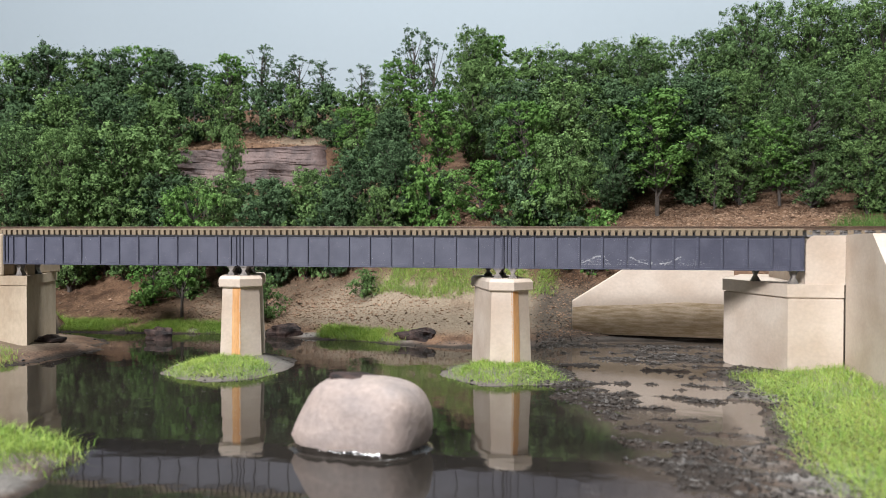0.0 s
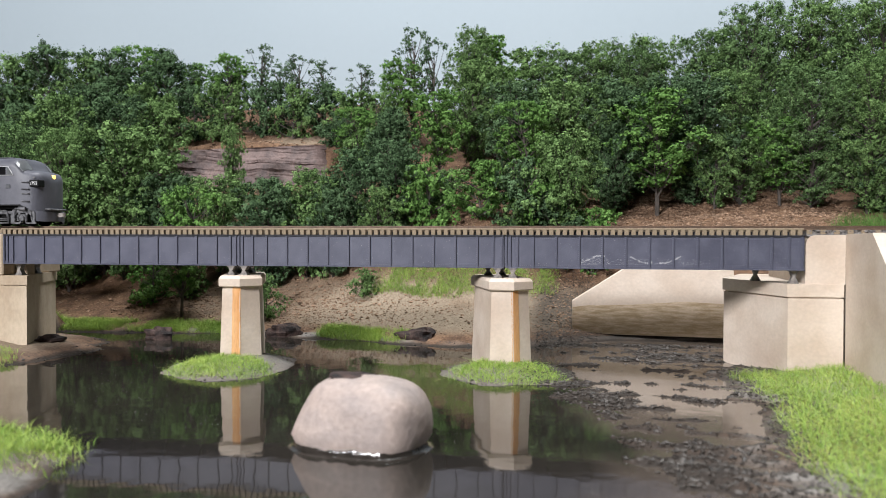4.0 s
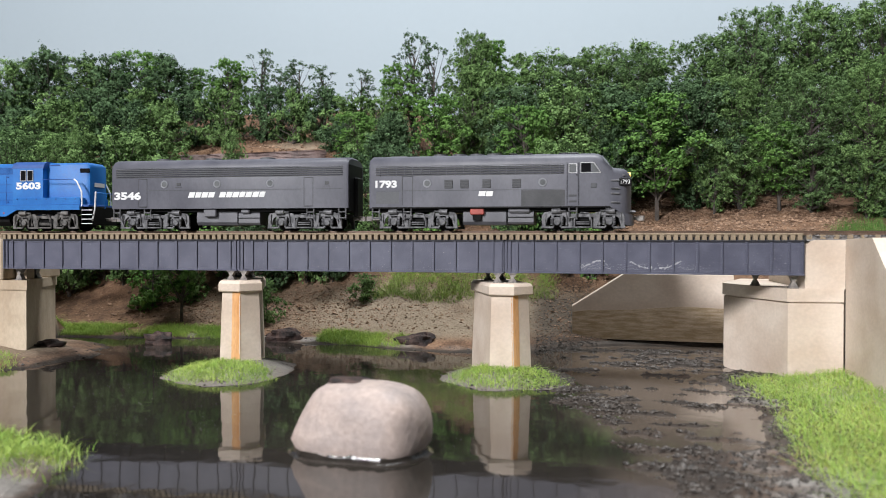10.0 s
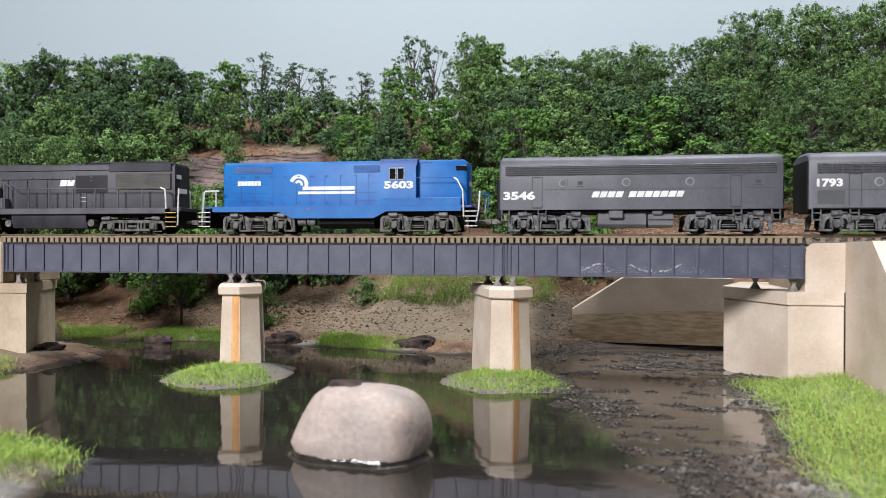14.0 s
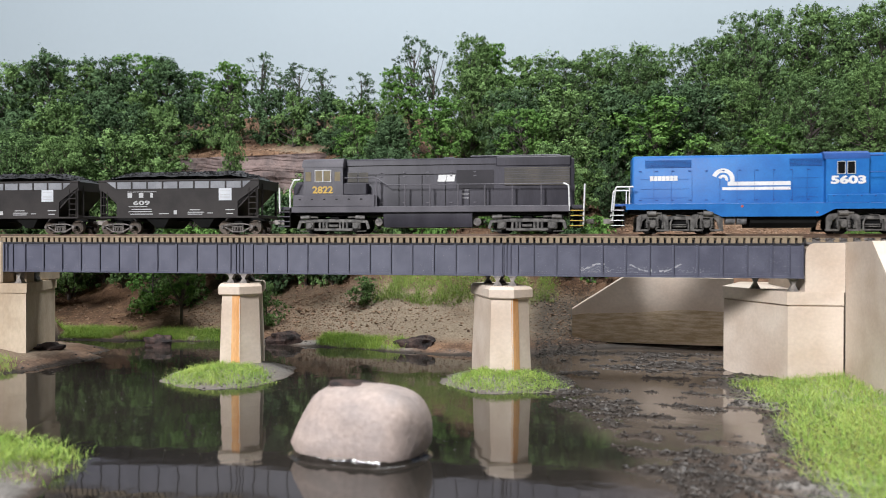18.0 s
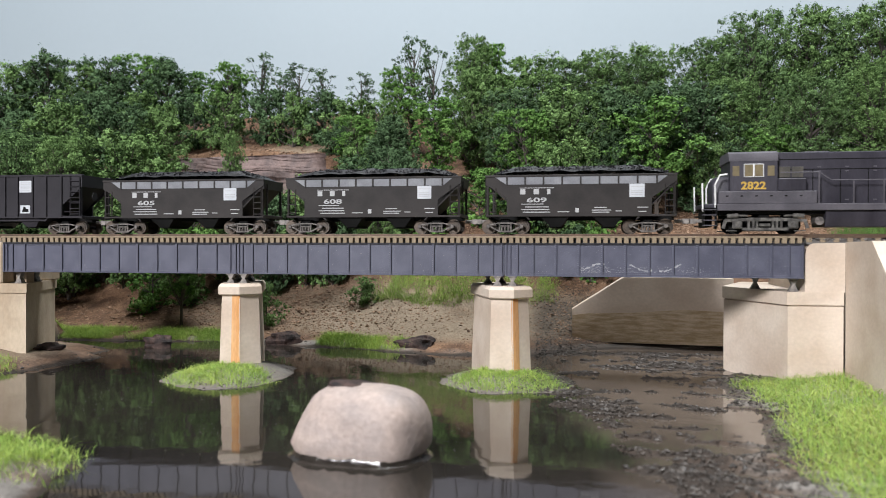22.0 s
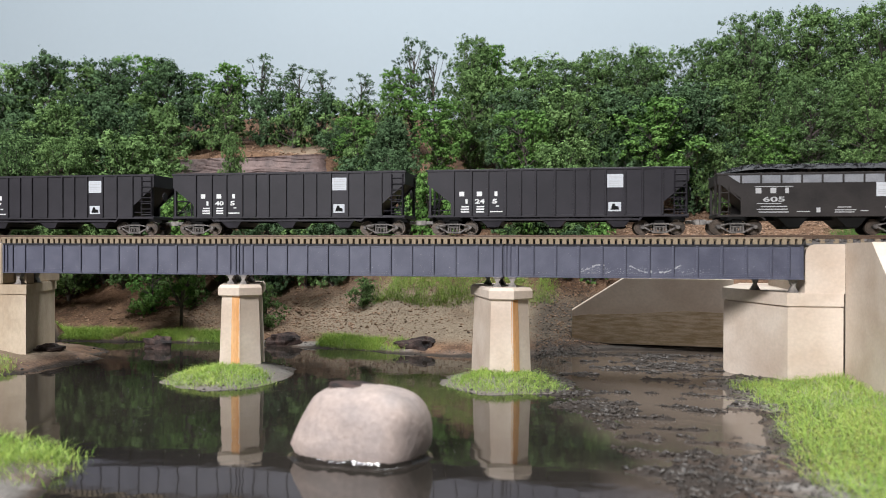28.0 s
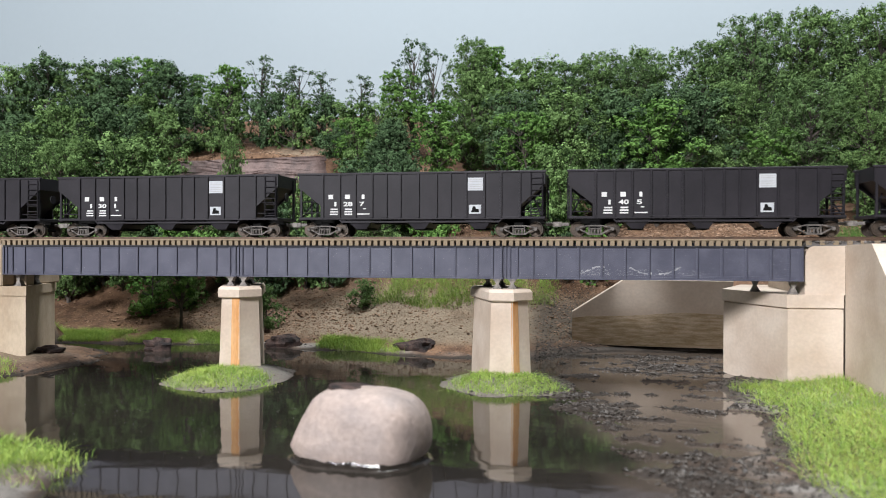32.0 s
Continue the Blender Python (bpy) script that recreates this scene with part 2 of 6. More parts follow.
def ground_material():
    """Soil that turns from dark wet mud at the water to sand and brown scree, by the sheet's own mud and sand amounts."""
    m = material("layout_soil", (0.20, 0.12, 0.075), (0.10, 0.06, 0.04), 0.9, 7, 0.9, 0.45, 0.5)
    t = m.node_tree
    n, l = t.nodes, t.links
    s = n["Principled BSDF"]
    soil = s.inputs["Base Color"].links[0].from_socket
    fine = n["Noise Texture.001"]

    def amount(name):
        a = n.new("ShaderNodeAttribute")
        a.attribute_name = name
        return a.outputs["Fac"]

    def blend(fac, a, b):
        x = n.new("ShaderNodeMix")
        x.data_type = "RGBA"
        l.new(fac, x.inputs["Factor"])
        l.new(a, x.inputs["A"])
        l.new(b, x.inputs["B"])
        return x.outputs["Result"]

    def two(c1, c2):
        x = n.new("ShaderNodeMix")
        x.data_type = "RGBA"
        x.inputs["A"].default_value, x.inputs["B"].default_value = (*c1, 1), (*c2, 1)
        l.new(fine.outputs["Fac"], x.inputs["Factor"])
        return x.outputs["Result"]

    c = blend(amount("sand"), soil, two((0.16, 0.125, 0.09), (0.40, 0.32, 0.235)))
    c = blend(amount("ash"), c, two((0.10, 0.092, 0.084), (0.33, 0.305, 0.28)))
    c = blend(amount("mud"), c, two((0.020, 0.016, 0.014), (0.055, 0.045, 0.038)))
    l.new(c, s.inputs["Base Color"])
    for k in list(s.inputs["Roughness"].links):
        l.remove(k)
    r = n.new("ShaderNodeMapRange")
    r.inputs["To Min"].default_value, r.inputs["To Max"].default_value = 0.9, 0.62
    l.new(amount("mud"), r.inputs["Value"])
    l.new(r.outputs["Result"], s.inputs["Roughness"])
    return m


SOIL = ground_material()
SOIL.node_tree.nodes["Principled BSDF"].inputs["Specular IOR Level"].default_value = 0.12


# ---- the land: one sheet ----
def smooth(a, b, x):
    t = np.clip((np.asarray(x, float) - a) / (b - a), 0, 1)
    return t * t * (3 - 2 * t)


def value_noise(x, y, size, seed=0):
    """Smooth noise from -1 to 1 on arrays."""
    x, y = np.asarray(x, float) / size, np.asarray(y, float) / size
    xi, yi = np.floor(x).astype(np.int64), np.floor(y).astype(np.int64)
    fx, fy = x - xi, y - yi
    fx, fy = fx * fx * (3 - 2 * fx), fy * fy * (3 - 2 * fy)

    def hashed(i, j):
        h = (i * 374761393 + j * 668265263 + seed * 982451653) & 0x7FFFFFFF
        h = ((h ^ (h >> 13)) * 1274126177) & 0x7FFFFFFF
        return ((h ^ (h >> 16)) & 0xFFFF) / 32767.5 - 1

    a = hashed(xi, yi) * (1 - fx) + hashed(xi + 1, yi) * fx
    b = hashed(xi, yi + 1) * (1 - fx) + hashed(xi + 1, yi + 1) * fx
    return a * (1 - fy) + b * fy


def fractal(x, y, size, octaves=4, seed=0):
    s, amp = 0, 1.0
    for k in range(octaves):
        s = s + amp * value_noise(x, y, size / 2 ** k, seed + k)
        amp *= 0.55
    return s / 1.8


def bank_line(x):
    return np.interp(x, (-400, -175, -92, -44, -21, 1, 21, 50, 66, 91, 130, 400), (80, 62, 68, 60, 55, 47, 45, 48, 66, 78, 80, 84))


def islet(x, y, cx, cy, rx, ry, top):
    d = np.hypot((x - cx) / rx, (y - cy) / ry) + 0.13 * fractal(x, y, 11, 4, 5)
    return -4 + (top + 4) * (1 - smooth(0.2, 1.6, d))


def mud_flat(x, y):
    """How much a place belongs to the rippled mud beside the right bank."""
    edge = np.interp(y, (-160, -140, -123, -107, -77, -63, -46, -17, 30, 60), (80, 79, 77, 75, 71, 59, 56, 54, 58, 54))
    return smooth(-8, 14, x - edge) * smooth(78, 60, y)


def pool(x, y):
    """The still pool left open in the mud, before the wing wall."""
    return np.maximum(1 - smooth(0.5, 1.1, np.hypot((x - 96) / 22, (y + 8) / 26)), 1 - smooth(0.4, 1.1, np.hypot((x - 92) / 10, (y + 62) / 24)))


def right_edge(y):
    return np.interp(y, (-170, -134, -121, -105, -90, -71, -54, -34, 0, 20), (119, 117, 116, 117, 119, 123, 126, 123, 120, 134))


def land(x, y):
    x, y = np.asarray(x, float), np.asarray(y, float)
    d = y - bank_line(x) + 3 * fractal(x, y, 22, 3, 2)
    z = np.interp(d, (-14, 0, 8, 20, 48, 75, 95, 118, 140, 200, 260, 330, 420, 900), (-4, 0.2, 2.3, 5, 14, 26, 38, 50, 58, 72, 92, 118, 135, 135))
    z = z + smooth(-40, -90, x) * 26 * smooth(172, 190, d) + smooth(70, 10, x) * 16 * smooth(45, 105, d)
    z = z + smooth(6, 40, d) * (2.2 * fractal(x, y, 26, 4, 3) + 0.7 * fractal(x, y, 4, 3, 9))
    z = np.maximum(z, islet(x, y, -48, -19, 25, 32, 3.4))
    z = np.maximum(z, islet(x, y, 49, -13, 26, 29, 3.4))
    z = np.maximum(z, islet(x, y, -165, -2, 46, 52, 5.6))
    z = np.maximum(z, islet(x, y, -67, -157, 46, 47, 4.4))
    m = mud_flat(x, y)
    streak = fractal(x + 0.25 * y, y * 3.0, 24, 4, 7)
    z = np.maximum(z, -4 + m * (3.75 + 1.7 * streak + (0.8 + 0.9 * smooth(-30, -80, y)) * fractal(x * 0.6, y * 2.4, 9, 4, 17) + 0.9 * fractal(x, y, 4.2, 3, 11) - 0.5 * pool(x, y)))
    right = right_edge(y) - 3
    z = np.maximum(z, -4 + (4.5 + 4.0 * smooth(0, 50, x - right) + 0.25 * fractal(x, y, 4, 3, 4)) * smooth(-20, 6, x - right) * smooth(75, 40, y))
    # track embankments beyond both ends of the bridge
    for s, x0 in ((1, 166), (-1, 176)):
        bank = 46.9 - 0.85 * np.maximum(0, np.abs(y) - 17)
        z = np.maximum(z, np.where(s * x > x0, np.maximum(bank, -4), -99))
    return z + 0.12 * fractal(x, y, 1.6, 2, 13) + 0.6 * smooth(8, 26, d) * fractal(x, y, 2.8, 2, 31)


def steps(*stretches):
    out = []
    for a, b, s in stretches:
        out += list(np.arange(a, b, s))
    return np.array(out + [stretches[-1][1]], float)


def build_ground():
    gx = steps((-1460, -420, 60), (-420, -220, 5), (-220, 200, 1.4), (200, 420, 5), (420, 1060, 60))
    gy = steps((-420, -200, 20), (-200, -160, 4), (-160, 100, 1.15), (100, 210, 2.2), (210, 420, 5), (420, 640, 40))
    x, y = np.meshgrid(gx, gy)
    z = land(x, y)
    nx, ny = len(gx), len(gy)
    v = np.stack([x, y, z], -1).reshape(-1, 3) * MM
    i = np.arange(nx * ny).reshape(ny, nx)
    f = np.stack([i[:-1, :-1], i[:-1, 1:], i[1:, 1:], i[1:, :-1]], -1).reshape(-1, 4)
    me = bpy.data.meshes.new("ground")
    me.from_pydata(v.tolist(), [], f.tolist())
    me.shade_smooth()
    d = y - bank_line(x)
    blot = 0.5 + 0.5 * fractal(x, y, 18, 3, 21)
    mud = np.clip(1 - smooth(0.15, 1.3, z + 0.7 * fractal(x, y, 7, 3, 22)), 0, 1)
    ash = smooth(0.1, 0.7, z) * (1 - smooth(2.6, 5.5, z)) * smooth(0.2, 0.6, blot) * (d < 6)
    film = (d < 0) * smooth(-15, -4, x - right_edge(y)) * smooth(0.3, 0.7, blot)
    ash = ash * (1 - 0.85 * smooth(-105, -120, x))
    film = np.clip(film, 0, 1)
    flat = mud_flat(x, y) * (d < 2) * (1 - smooth(-14, -4, x - right_edge(y)))
    mud = np.maximum(mud * (1 - 0.55 * film), flat)
    ash = ash * (1 - flat)
    silt = 0.12 * flat * smooth(-45, -85, y) * smooth(0.35, 0.7, 0.5 + 0.5 * fractal(x + 0.25 * y, y * 2.2, 13, 4, 29))
    mud, ash = mud * (1 - silt), np.maximum(ash, silt)
    ring = np.maximum(smooth(-0.9, 0.2, islet(x, y, -48, -19, 25, 32, 3.4)), smooth(-0.9, 0.2, islet(x, y, 49, -13, 26, 29, 3.4)))
    mud, ash = mud * (1 - 0.8 * ring), np.maximum(ash, 0.85 * ring * (1 - smooth(1.8, 2.8, z)))
    ash = np.maximum(ash, film * 0.75)
    sand = smooth(8, 24, d) * (1 - smooth(52, 74, d)) * (0.5 * smooth(-150, -120, x) + 0.5 * smooth(-75, -45, x)) * (1 - smooth(60, 100, x)) * smooth(0.2, 0.5, blot + 0.15)
    sand = np.maximum(sand, (d < 0) * smooth(2.0, 4.0, z) * 0.8)
    mud = np.maximum(mud, 0.9 * smooth(46, 58, x) * smooth(125, 112, x) * smooth(-6, 2, d) * smooth(72, 50, d) * (0.6 + 0.4 * blot))
    sand = np.maximum(sand, 0.7 * smooth(-160, -140, x) * smooth(-60, -75, x) * smooth(254, 264, y) * smooth(300, 285, y))
    for name, a in (("mud", mud), ("ash", ash), ("sand", sand)):
        at = me.attributes.new(name, "FLOAT", "POINT")
        at.data.foreach_set("value", np.ascontiguousarray(np.broadcast_to(a, x.shape).reshape(-1), dtype=np.float32))
    me.materials.append(SOIL)
    tagged(new("ground", me), "brown model soil with sandy bank and dark mud flats", "ground", kind="structure")


build_ground()

# ---- boulder outline, shared by the stone and the water's edge round it ----
BOULDER = (26.5, -113.0)


def boulder_ring(z, n=56):
    """Outline of the stone at height z above the water: a flat-topped pebble, a little wider below."""
    u = min(1.0, max(0.0, (z - 3) / 12.6))
    steep = max(0.0, 1 - u ** 9) ** (1 / 3) * (1 - 0.27 * u)
    bulge = max(0.0, 1 - u ** 3.4) ** (1 / 2.6) * (1 - 0.01 * u)
    low = 1.0 if z > 3 else 1 - 0.028 * (3 - z)
    out = []
    for k in range(n):
        a = 2 * math.pi * k / n
        c, s = math.cos(a), math.sin(a)
        r = low * (steep + (bulge - steep) * (0.5 + 0.5 * c))
        e = (abs(c) ** 2.7 + abs(s) ** 2.7) ** (-1 / 2.7)
        w = 1 + 0.07 * noise.noise(Vector((1.7 * c, 1.7 * s, z * 0.12))) + 0.012 * noise.noise(Vector((7 * c, 7 * s, z * 0.6)))
        out.append((BOULDER[0] + 15.2 * c * e * r * w + 1.8 * s * e * r + 0.06 * z, BOULDER[1] + 10.5 * s * e * r * w - 2.2 * c * e * r, z))
    return out


def build_water():
    g = Geo()
    g.box(-420, 170, -419, 110, -3.0, 0.0)
    ob = part("water", g, WATER, None, smooth=0)
    tagged(ob, "still dark resin water reflecting the bridge", "water", kind="structure")
    ring = []
    base = boulder_ring(1.0, 96)
    cx, cy = BOULDER
    for k, (out, z) in enumerate(((-0.6, 2.0), (-0.05, 1.6), (0.2, 1.1), (0.5, 0.55), (0.85, 0.24), (1.3, 0.08), (1.8, -0.05))):
        row = []
        for i, (x, y, _) in enumerate(base):
            d = math.hypot(x - cx, y - cy)
            q = 1 + 0.6 * noise.noise(Vector((x * 0.35, y * 0.35, 3))) + 0.35 * noise.noise(Vector((x * 1.1, y * 1.1, 0.4 * k)))
            row.append((cx + (x - cx) * (d + out) / d, cy + (y - cy) * (d + out) / d, z * q))
        ring.append(row)
    part("water_rim", Geo().loft(ring, caps=False), RIM, ob, "clear resin drawn up round the stone")


build_water()

# ---- the room: backdrop, walls, ceiling, floor ----
def build_room():
    def slab(name, label, category, m, *box):
        tagged(part(name, Geo().box(*box), m, smooth=0), label, category, kind="structure")

    slab("backdrop", "pale blue painted backdrop board behind the layout", "backdrop", SKY_PAINT, -1460, 1060, 640, 652, -20, 700)


build_room()


# ---- track ----
RAIL_Z, TIE_TOP = 50.4, 49.05
SKEW = 20.0


def rail_bar(x0, x1, y):
    g = Geo()
    g.prism([(y - 0.75, TIE_TOP), (y + 0.75, TIE_TOP), (y + 0.75, TIE_TOP + 0.2), (y + 0.15, TIE_TOP + 0.4), (y + 0.15, RAIL_Z - 0.45), (y + 0.4, RAIL_Z - 0.35),
             (y + 0.4, RAIL_Z - 0.04), (y - 0.4, RAIL_Z - 0.04), (y - 0.4, RAIL_Z - 0.35), (y - 0.15, RAIL_Z - 0.45), (y - 0.15, TIE_TOP + 0.4), (y - 0.75, TIE_TOP + 0.2)], "x", x0, x1)
    return g


def build_track():
    track = tagged(thing("railway_track", 0, 0, 0), "single railway track with tan ties and brown rails", "track")
    for y in (-4.9, 4.9):
        rail = part("rail", rail_bar(-1450, 1050, y), RAIL, track)
        part("rail_head", Geo().box(-1450, 1050, y - 0.36, y + 0.36, RAIL_Z - 0.05, RAIL_Z), RAIL_TOP, rail, "worn bright rail head", smooth=0)
    for y in (-9.0, 9.0):
        part("guard_timber", Geo().box(-148.5, 146, y - 0.5, y + 0.5, 49.0, 49.5, 0.1), TIE, track)
    # added dark beam: paints the shade seen through the tie gaps
    part("gap_shade_beam", Geo().box(-148.5, 146, -7.6, 7.6, 47.2, 48.3), GIRDER_SHADE, track, smooth=0)
    tie = Geo().box(-0.74, 0.74, -9.4, 9.4, 47.2, TIE_TOP, 0.1).mesh("tie", TIE)
    k, x = 0, -147.2
    while x < 146:
        shared("tie", tie, track, x, random.uniform(-0.12, 0.12), random.uniform(-0.05, 0.03), random.uniform(-0.6, 0.6))
        x += 2.3
    rest = Geo()
    for a, b in ((-1445, -150), (148.5, 1045)):
        x = a
        while x < b:
            rest.box(x - 0.85, x + 0.85, -6.4, 7.4, 47.3, TIE_TOP)
            x += 4.2
    tagged(part("sleeper_row", rest, TIE, track, smooth=0), kind="stuff")
    for a, b in ((-1445, -150.2), (147.6, 1045)):
        part("ballast_bed", Geo().prism([(-7.2, 46.9), (14, 46.9), (10.5, 48.6), (-5.2, 48.6)], "x", a, b), BALLAST, track, smooth=0)


build_track()


# ---- bridge spans: two riveted plate girders each ----
def girder(parent, x0, length, y, first, pitch, scuffed=False):
    """One plate girder with flanges, stiffeners and rivets; the outer face looks towards the sign of y."""
    s = 1 if y > 0 else -1
    web = part("girder", Geo().box(x0, x0 + length, y - 0.5, y + 0.5, 35.9, 47.0), GIRDER, parent)
    fl = Geo()
    # shade of the overhanging ties is put into the top flange's colour
    fl.box(x0, x0 + length, y - 0.95, y + 0.95, 46.75, 47.2, 0.08)
    fl.box(x0, x0 + length, y - 0.8, y + 0.8, 46.5, 46.75, 0.05)
    part("top_flange", fl, GIRDER_SHADE, web)
    fl = Geo()
    fl.box(x0, x0 + length, y - 1.35, y + 1.35, 35.7, 36.1, 0.08)
    fl.box(x0, x0 + length, y + s * 0.5 - 0.15, y + s * 0.5 + 0.15, 36.1, 37.2, 0.05)
    part("bottom_flange", fl, GIRDER, web)
    last = first + 10 * pitch
    places = [x0 + 0.4, x0 + 1.8, first - 5.4] + [first + pitch * i for i in range(11)] + [last + 5.45, x0 + length - 0.5]
    st = Geo().box(-0.11, 0.11, -0.35, 0.35, 36.1, 46.6, 0.05)
    st.box(-0.75, 0.16, s * 0.05 - 0.07, s * 0.05 + 0.07, 36.1, 46.6, 0.03)
    me = st.mesh("stiffener", GIRDER)
    rivets = Geo()
    for x in places:
        shared("stiffener", me, web, x, y + s * 0.7, 0)
        z = 37.6
        while z < 46.6:
            rivets.cyl((x - 0.5, y + s * 0.72, z), (x - 0.5, y + s * 0.94, z), 0.16, 0.08, n=5)
            z += 0.68
    x = x0 + 0.4
    while x < x0 + length:
        rivets.cyl((x, y + s * 0.6, 36.65), (x, y + s * 0.8, 36.65), 0.15, 0.08, n=5)
        rivets.cyl((x, y + s * 0.48, 46.0), (x, y + s * 0.72, 46.0), 0.15, 0.08, n=5)
        x += 0.68
    tagged(part("rivets", rivets, RIVET, web), kind="stuff")
    sc = Geo()
    rnd = random.Random(int(abs(x0)) + 5)
    if s < 0:
        # small chips and pale flecks all along the web, thickest low down
        for k in range(150):
            px, pz = x0 + length * rnd.random(), 37.3 + 8.4 * rnd.random() ** 2.0
            a = rnd.uniform(0.04, 0.14)
            sc.box(px, px + a * rnd.uniform(1, 2.2), y - 0.53, y - 0.45, pz, pz + a)
    if scuffed:
        for k in range(380):
            px = x0 + length * rnd.choice((0.26 + 0.1 * rnd.random(), 0.36 + 0.32 * rnd.random()))
            pz = 36.9 + 2.4 * rnd.random() ** 2.2
            a, b = rnd.uniform(0.06, 0.5), rnd.uniform(0.05, 0.15)
            sc.box(px, px + a, y - s * 0 + s * 0.5 - 0.03, y + s * 0.53 + 0.03, pz, pz + b)
        for bx in (0.27, 0.43, 0.53):
            for k in range(18):
                u = k / 17
                sc.box(x0 + length * bx + 7.0 * u, x0 + length * bx + 7.0 * u + 0.45, y + s * 0.5 - 0.03, y + s * 0.53 + 0.03,
                       38.6 + 1.2 * math.sin(3 * u + bx * 20) + 0.4 * rnd.random(), 39.0 + 1.2 * math.sin(3 * u + bx * 20) + 0.4 * rnd.random())
    if sc.v:
        tagged(part("scuffs", sc, CHALK, web, "chalky scratches on the paint", smooth=0), kind="stuff")


def build_span(x0, x1, label, first, pitch, scuffed=False):
    span = tagged(thing("girder_span"), label, "bridge span", "spans of the bridge")
    length = x1 - x0
    girder(span, x0, length, -9.0, first, pitch, scuffed)
    girder(span, x0 - 5.5, length, 9.0, first - 5.5, pitch)
    for k in range(7):
        x = x0 - 2.7 + 4 + (length - 8) * k / 6
        g = Geo()
        g.cyl((x + 2.3, -8.3, 36.6), (x - 2.3, 8.3, 46.4), 0.35, n=6)
        g.cyl((x + 2.3, -8.3, 46.4), (x - 2.3, 8.3, 36.6), 0.35, n=6)
        part("cross_brace", g, GIRDER_SHADE, span)
    return span


build_span(-147.0, -50.15, "blue-grey riveted plate girder span over the dark water", -137.4, 7.92)
build_span(-49.75, 48.15, "blue-grey riveted plate girder span between two piers", -38.6, 7.77)
build_span(48.75, 146.2, "blue-grey plate girder span with chalky scuffs", 58.5, 7.78, True)


def build_bearing(x, y, z0, rocker):
    b = tagged(thing("bridge_bearing", x, y, z0), "small grey cast bearing between girder and pier", "bearing", "bearings under the girders")
    h = 35.7 - z0
    part("base_plate", Geo().box(-1.5, 1.5, -1.5, 1.5, 0, 0.45, 0.1), BEARING, b)
    part("shoe", Geo().prism([(-1.4, 0.4), (1.4, 0.4), (0.45, h * 0.5), (1.25, h - 0.35), (-1.25, h - 0.35), (-0.45, h * 0.5)], "y", -1.1, 1.1), BEARING, b)
    part("sole_plate", Geo().box(-1.5, 1.5, -1.4, 1.4, h - 0.4, h, 0.1), BEARING, b)


# ---- piers ----
def outline(w, length, nose):
    return [(-w, -length), (0, -length - nose), (w, -length), (w, length), (0, length + nose), (-w, length)]


def build_pier(x, label, streak):
    p = tagged(thing("bridge_pier", x, 0, 0, SKEW), label, "bridge pier", "piers of the bridge")
    low, high = outline(7.45, 14.3, 4.1), outline(6.5, 13.2, 3.6)
    shaft = part("shaft", Geo().loft([[(a, b, -3) for a, b in low], [(a, b, 4.0) for a, b in outline(7.3, 14.2, 4.0)], [(a, b, 28.6) for a, b in high]]), CONCRETE, p, smooth=20)
    c1, c2, c3 = outline(7.4, 14.3, 3.9), outline(7.7, 14.7, 4.0), outline(7.0, 13.9, 3.7)
    part("cap", Geo().loft([[(a, b, z) for a, b in o] for o, z in ((c1, 28.3), (c2, 28.7), (c2, 31.3), (c3, 32.3))]), CONCRETE, p, smooth=20)
    # a rust streak runs down one nose facet as a thin raised stain
    a, b = streak
    def on(u, z):
        t = (z - 4) / 24.6
        w, le, n = 7.3 - 0.8 * t, 14.2 - 1.0 * t, 4.0 - 0.4 * t
        return (u * w, -le - n * (1 - abs(u)) - 0.09, z)
    us = [a + (b - a) * k / 4 for k in range(5)]
    rings = [[on(u + 0.02 * noise.noise(Vector((u, z * 0.3, x))), z) for u in us] for z in np.linspace(4.0, 28.4, 14)]
    part("rust_streak", Geo().loft(rings, caps=False, closed=False), RUST_STREAK, shaft, "orange rust streak down the nose")
    return p


build_pier(-52.2, "tan concrete pier with rust-streaked nose beside the boulder", (-0.42, 0.02))
build_pier(46.0, "tan concrete pier with rust-streaked nose standing on a grassy islet", (-0.06, 0.36))
for x, y in ((-52.6, -9), (-47.6, -9), (46.0, -9), (51.2, -9), (-58.0, 9), (-53.2, 9), (40.5, 9), (45.6, 9)):
    build_bearing(x, y, 32.3, x < 0)


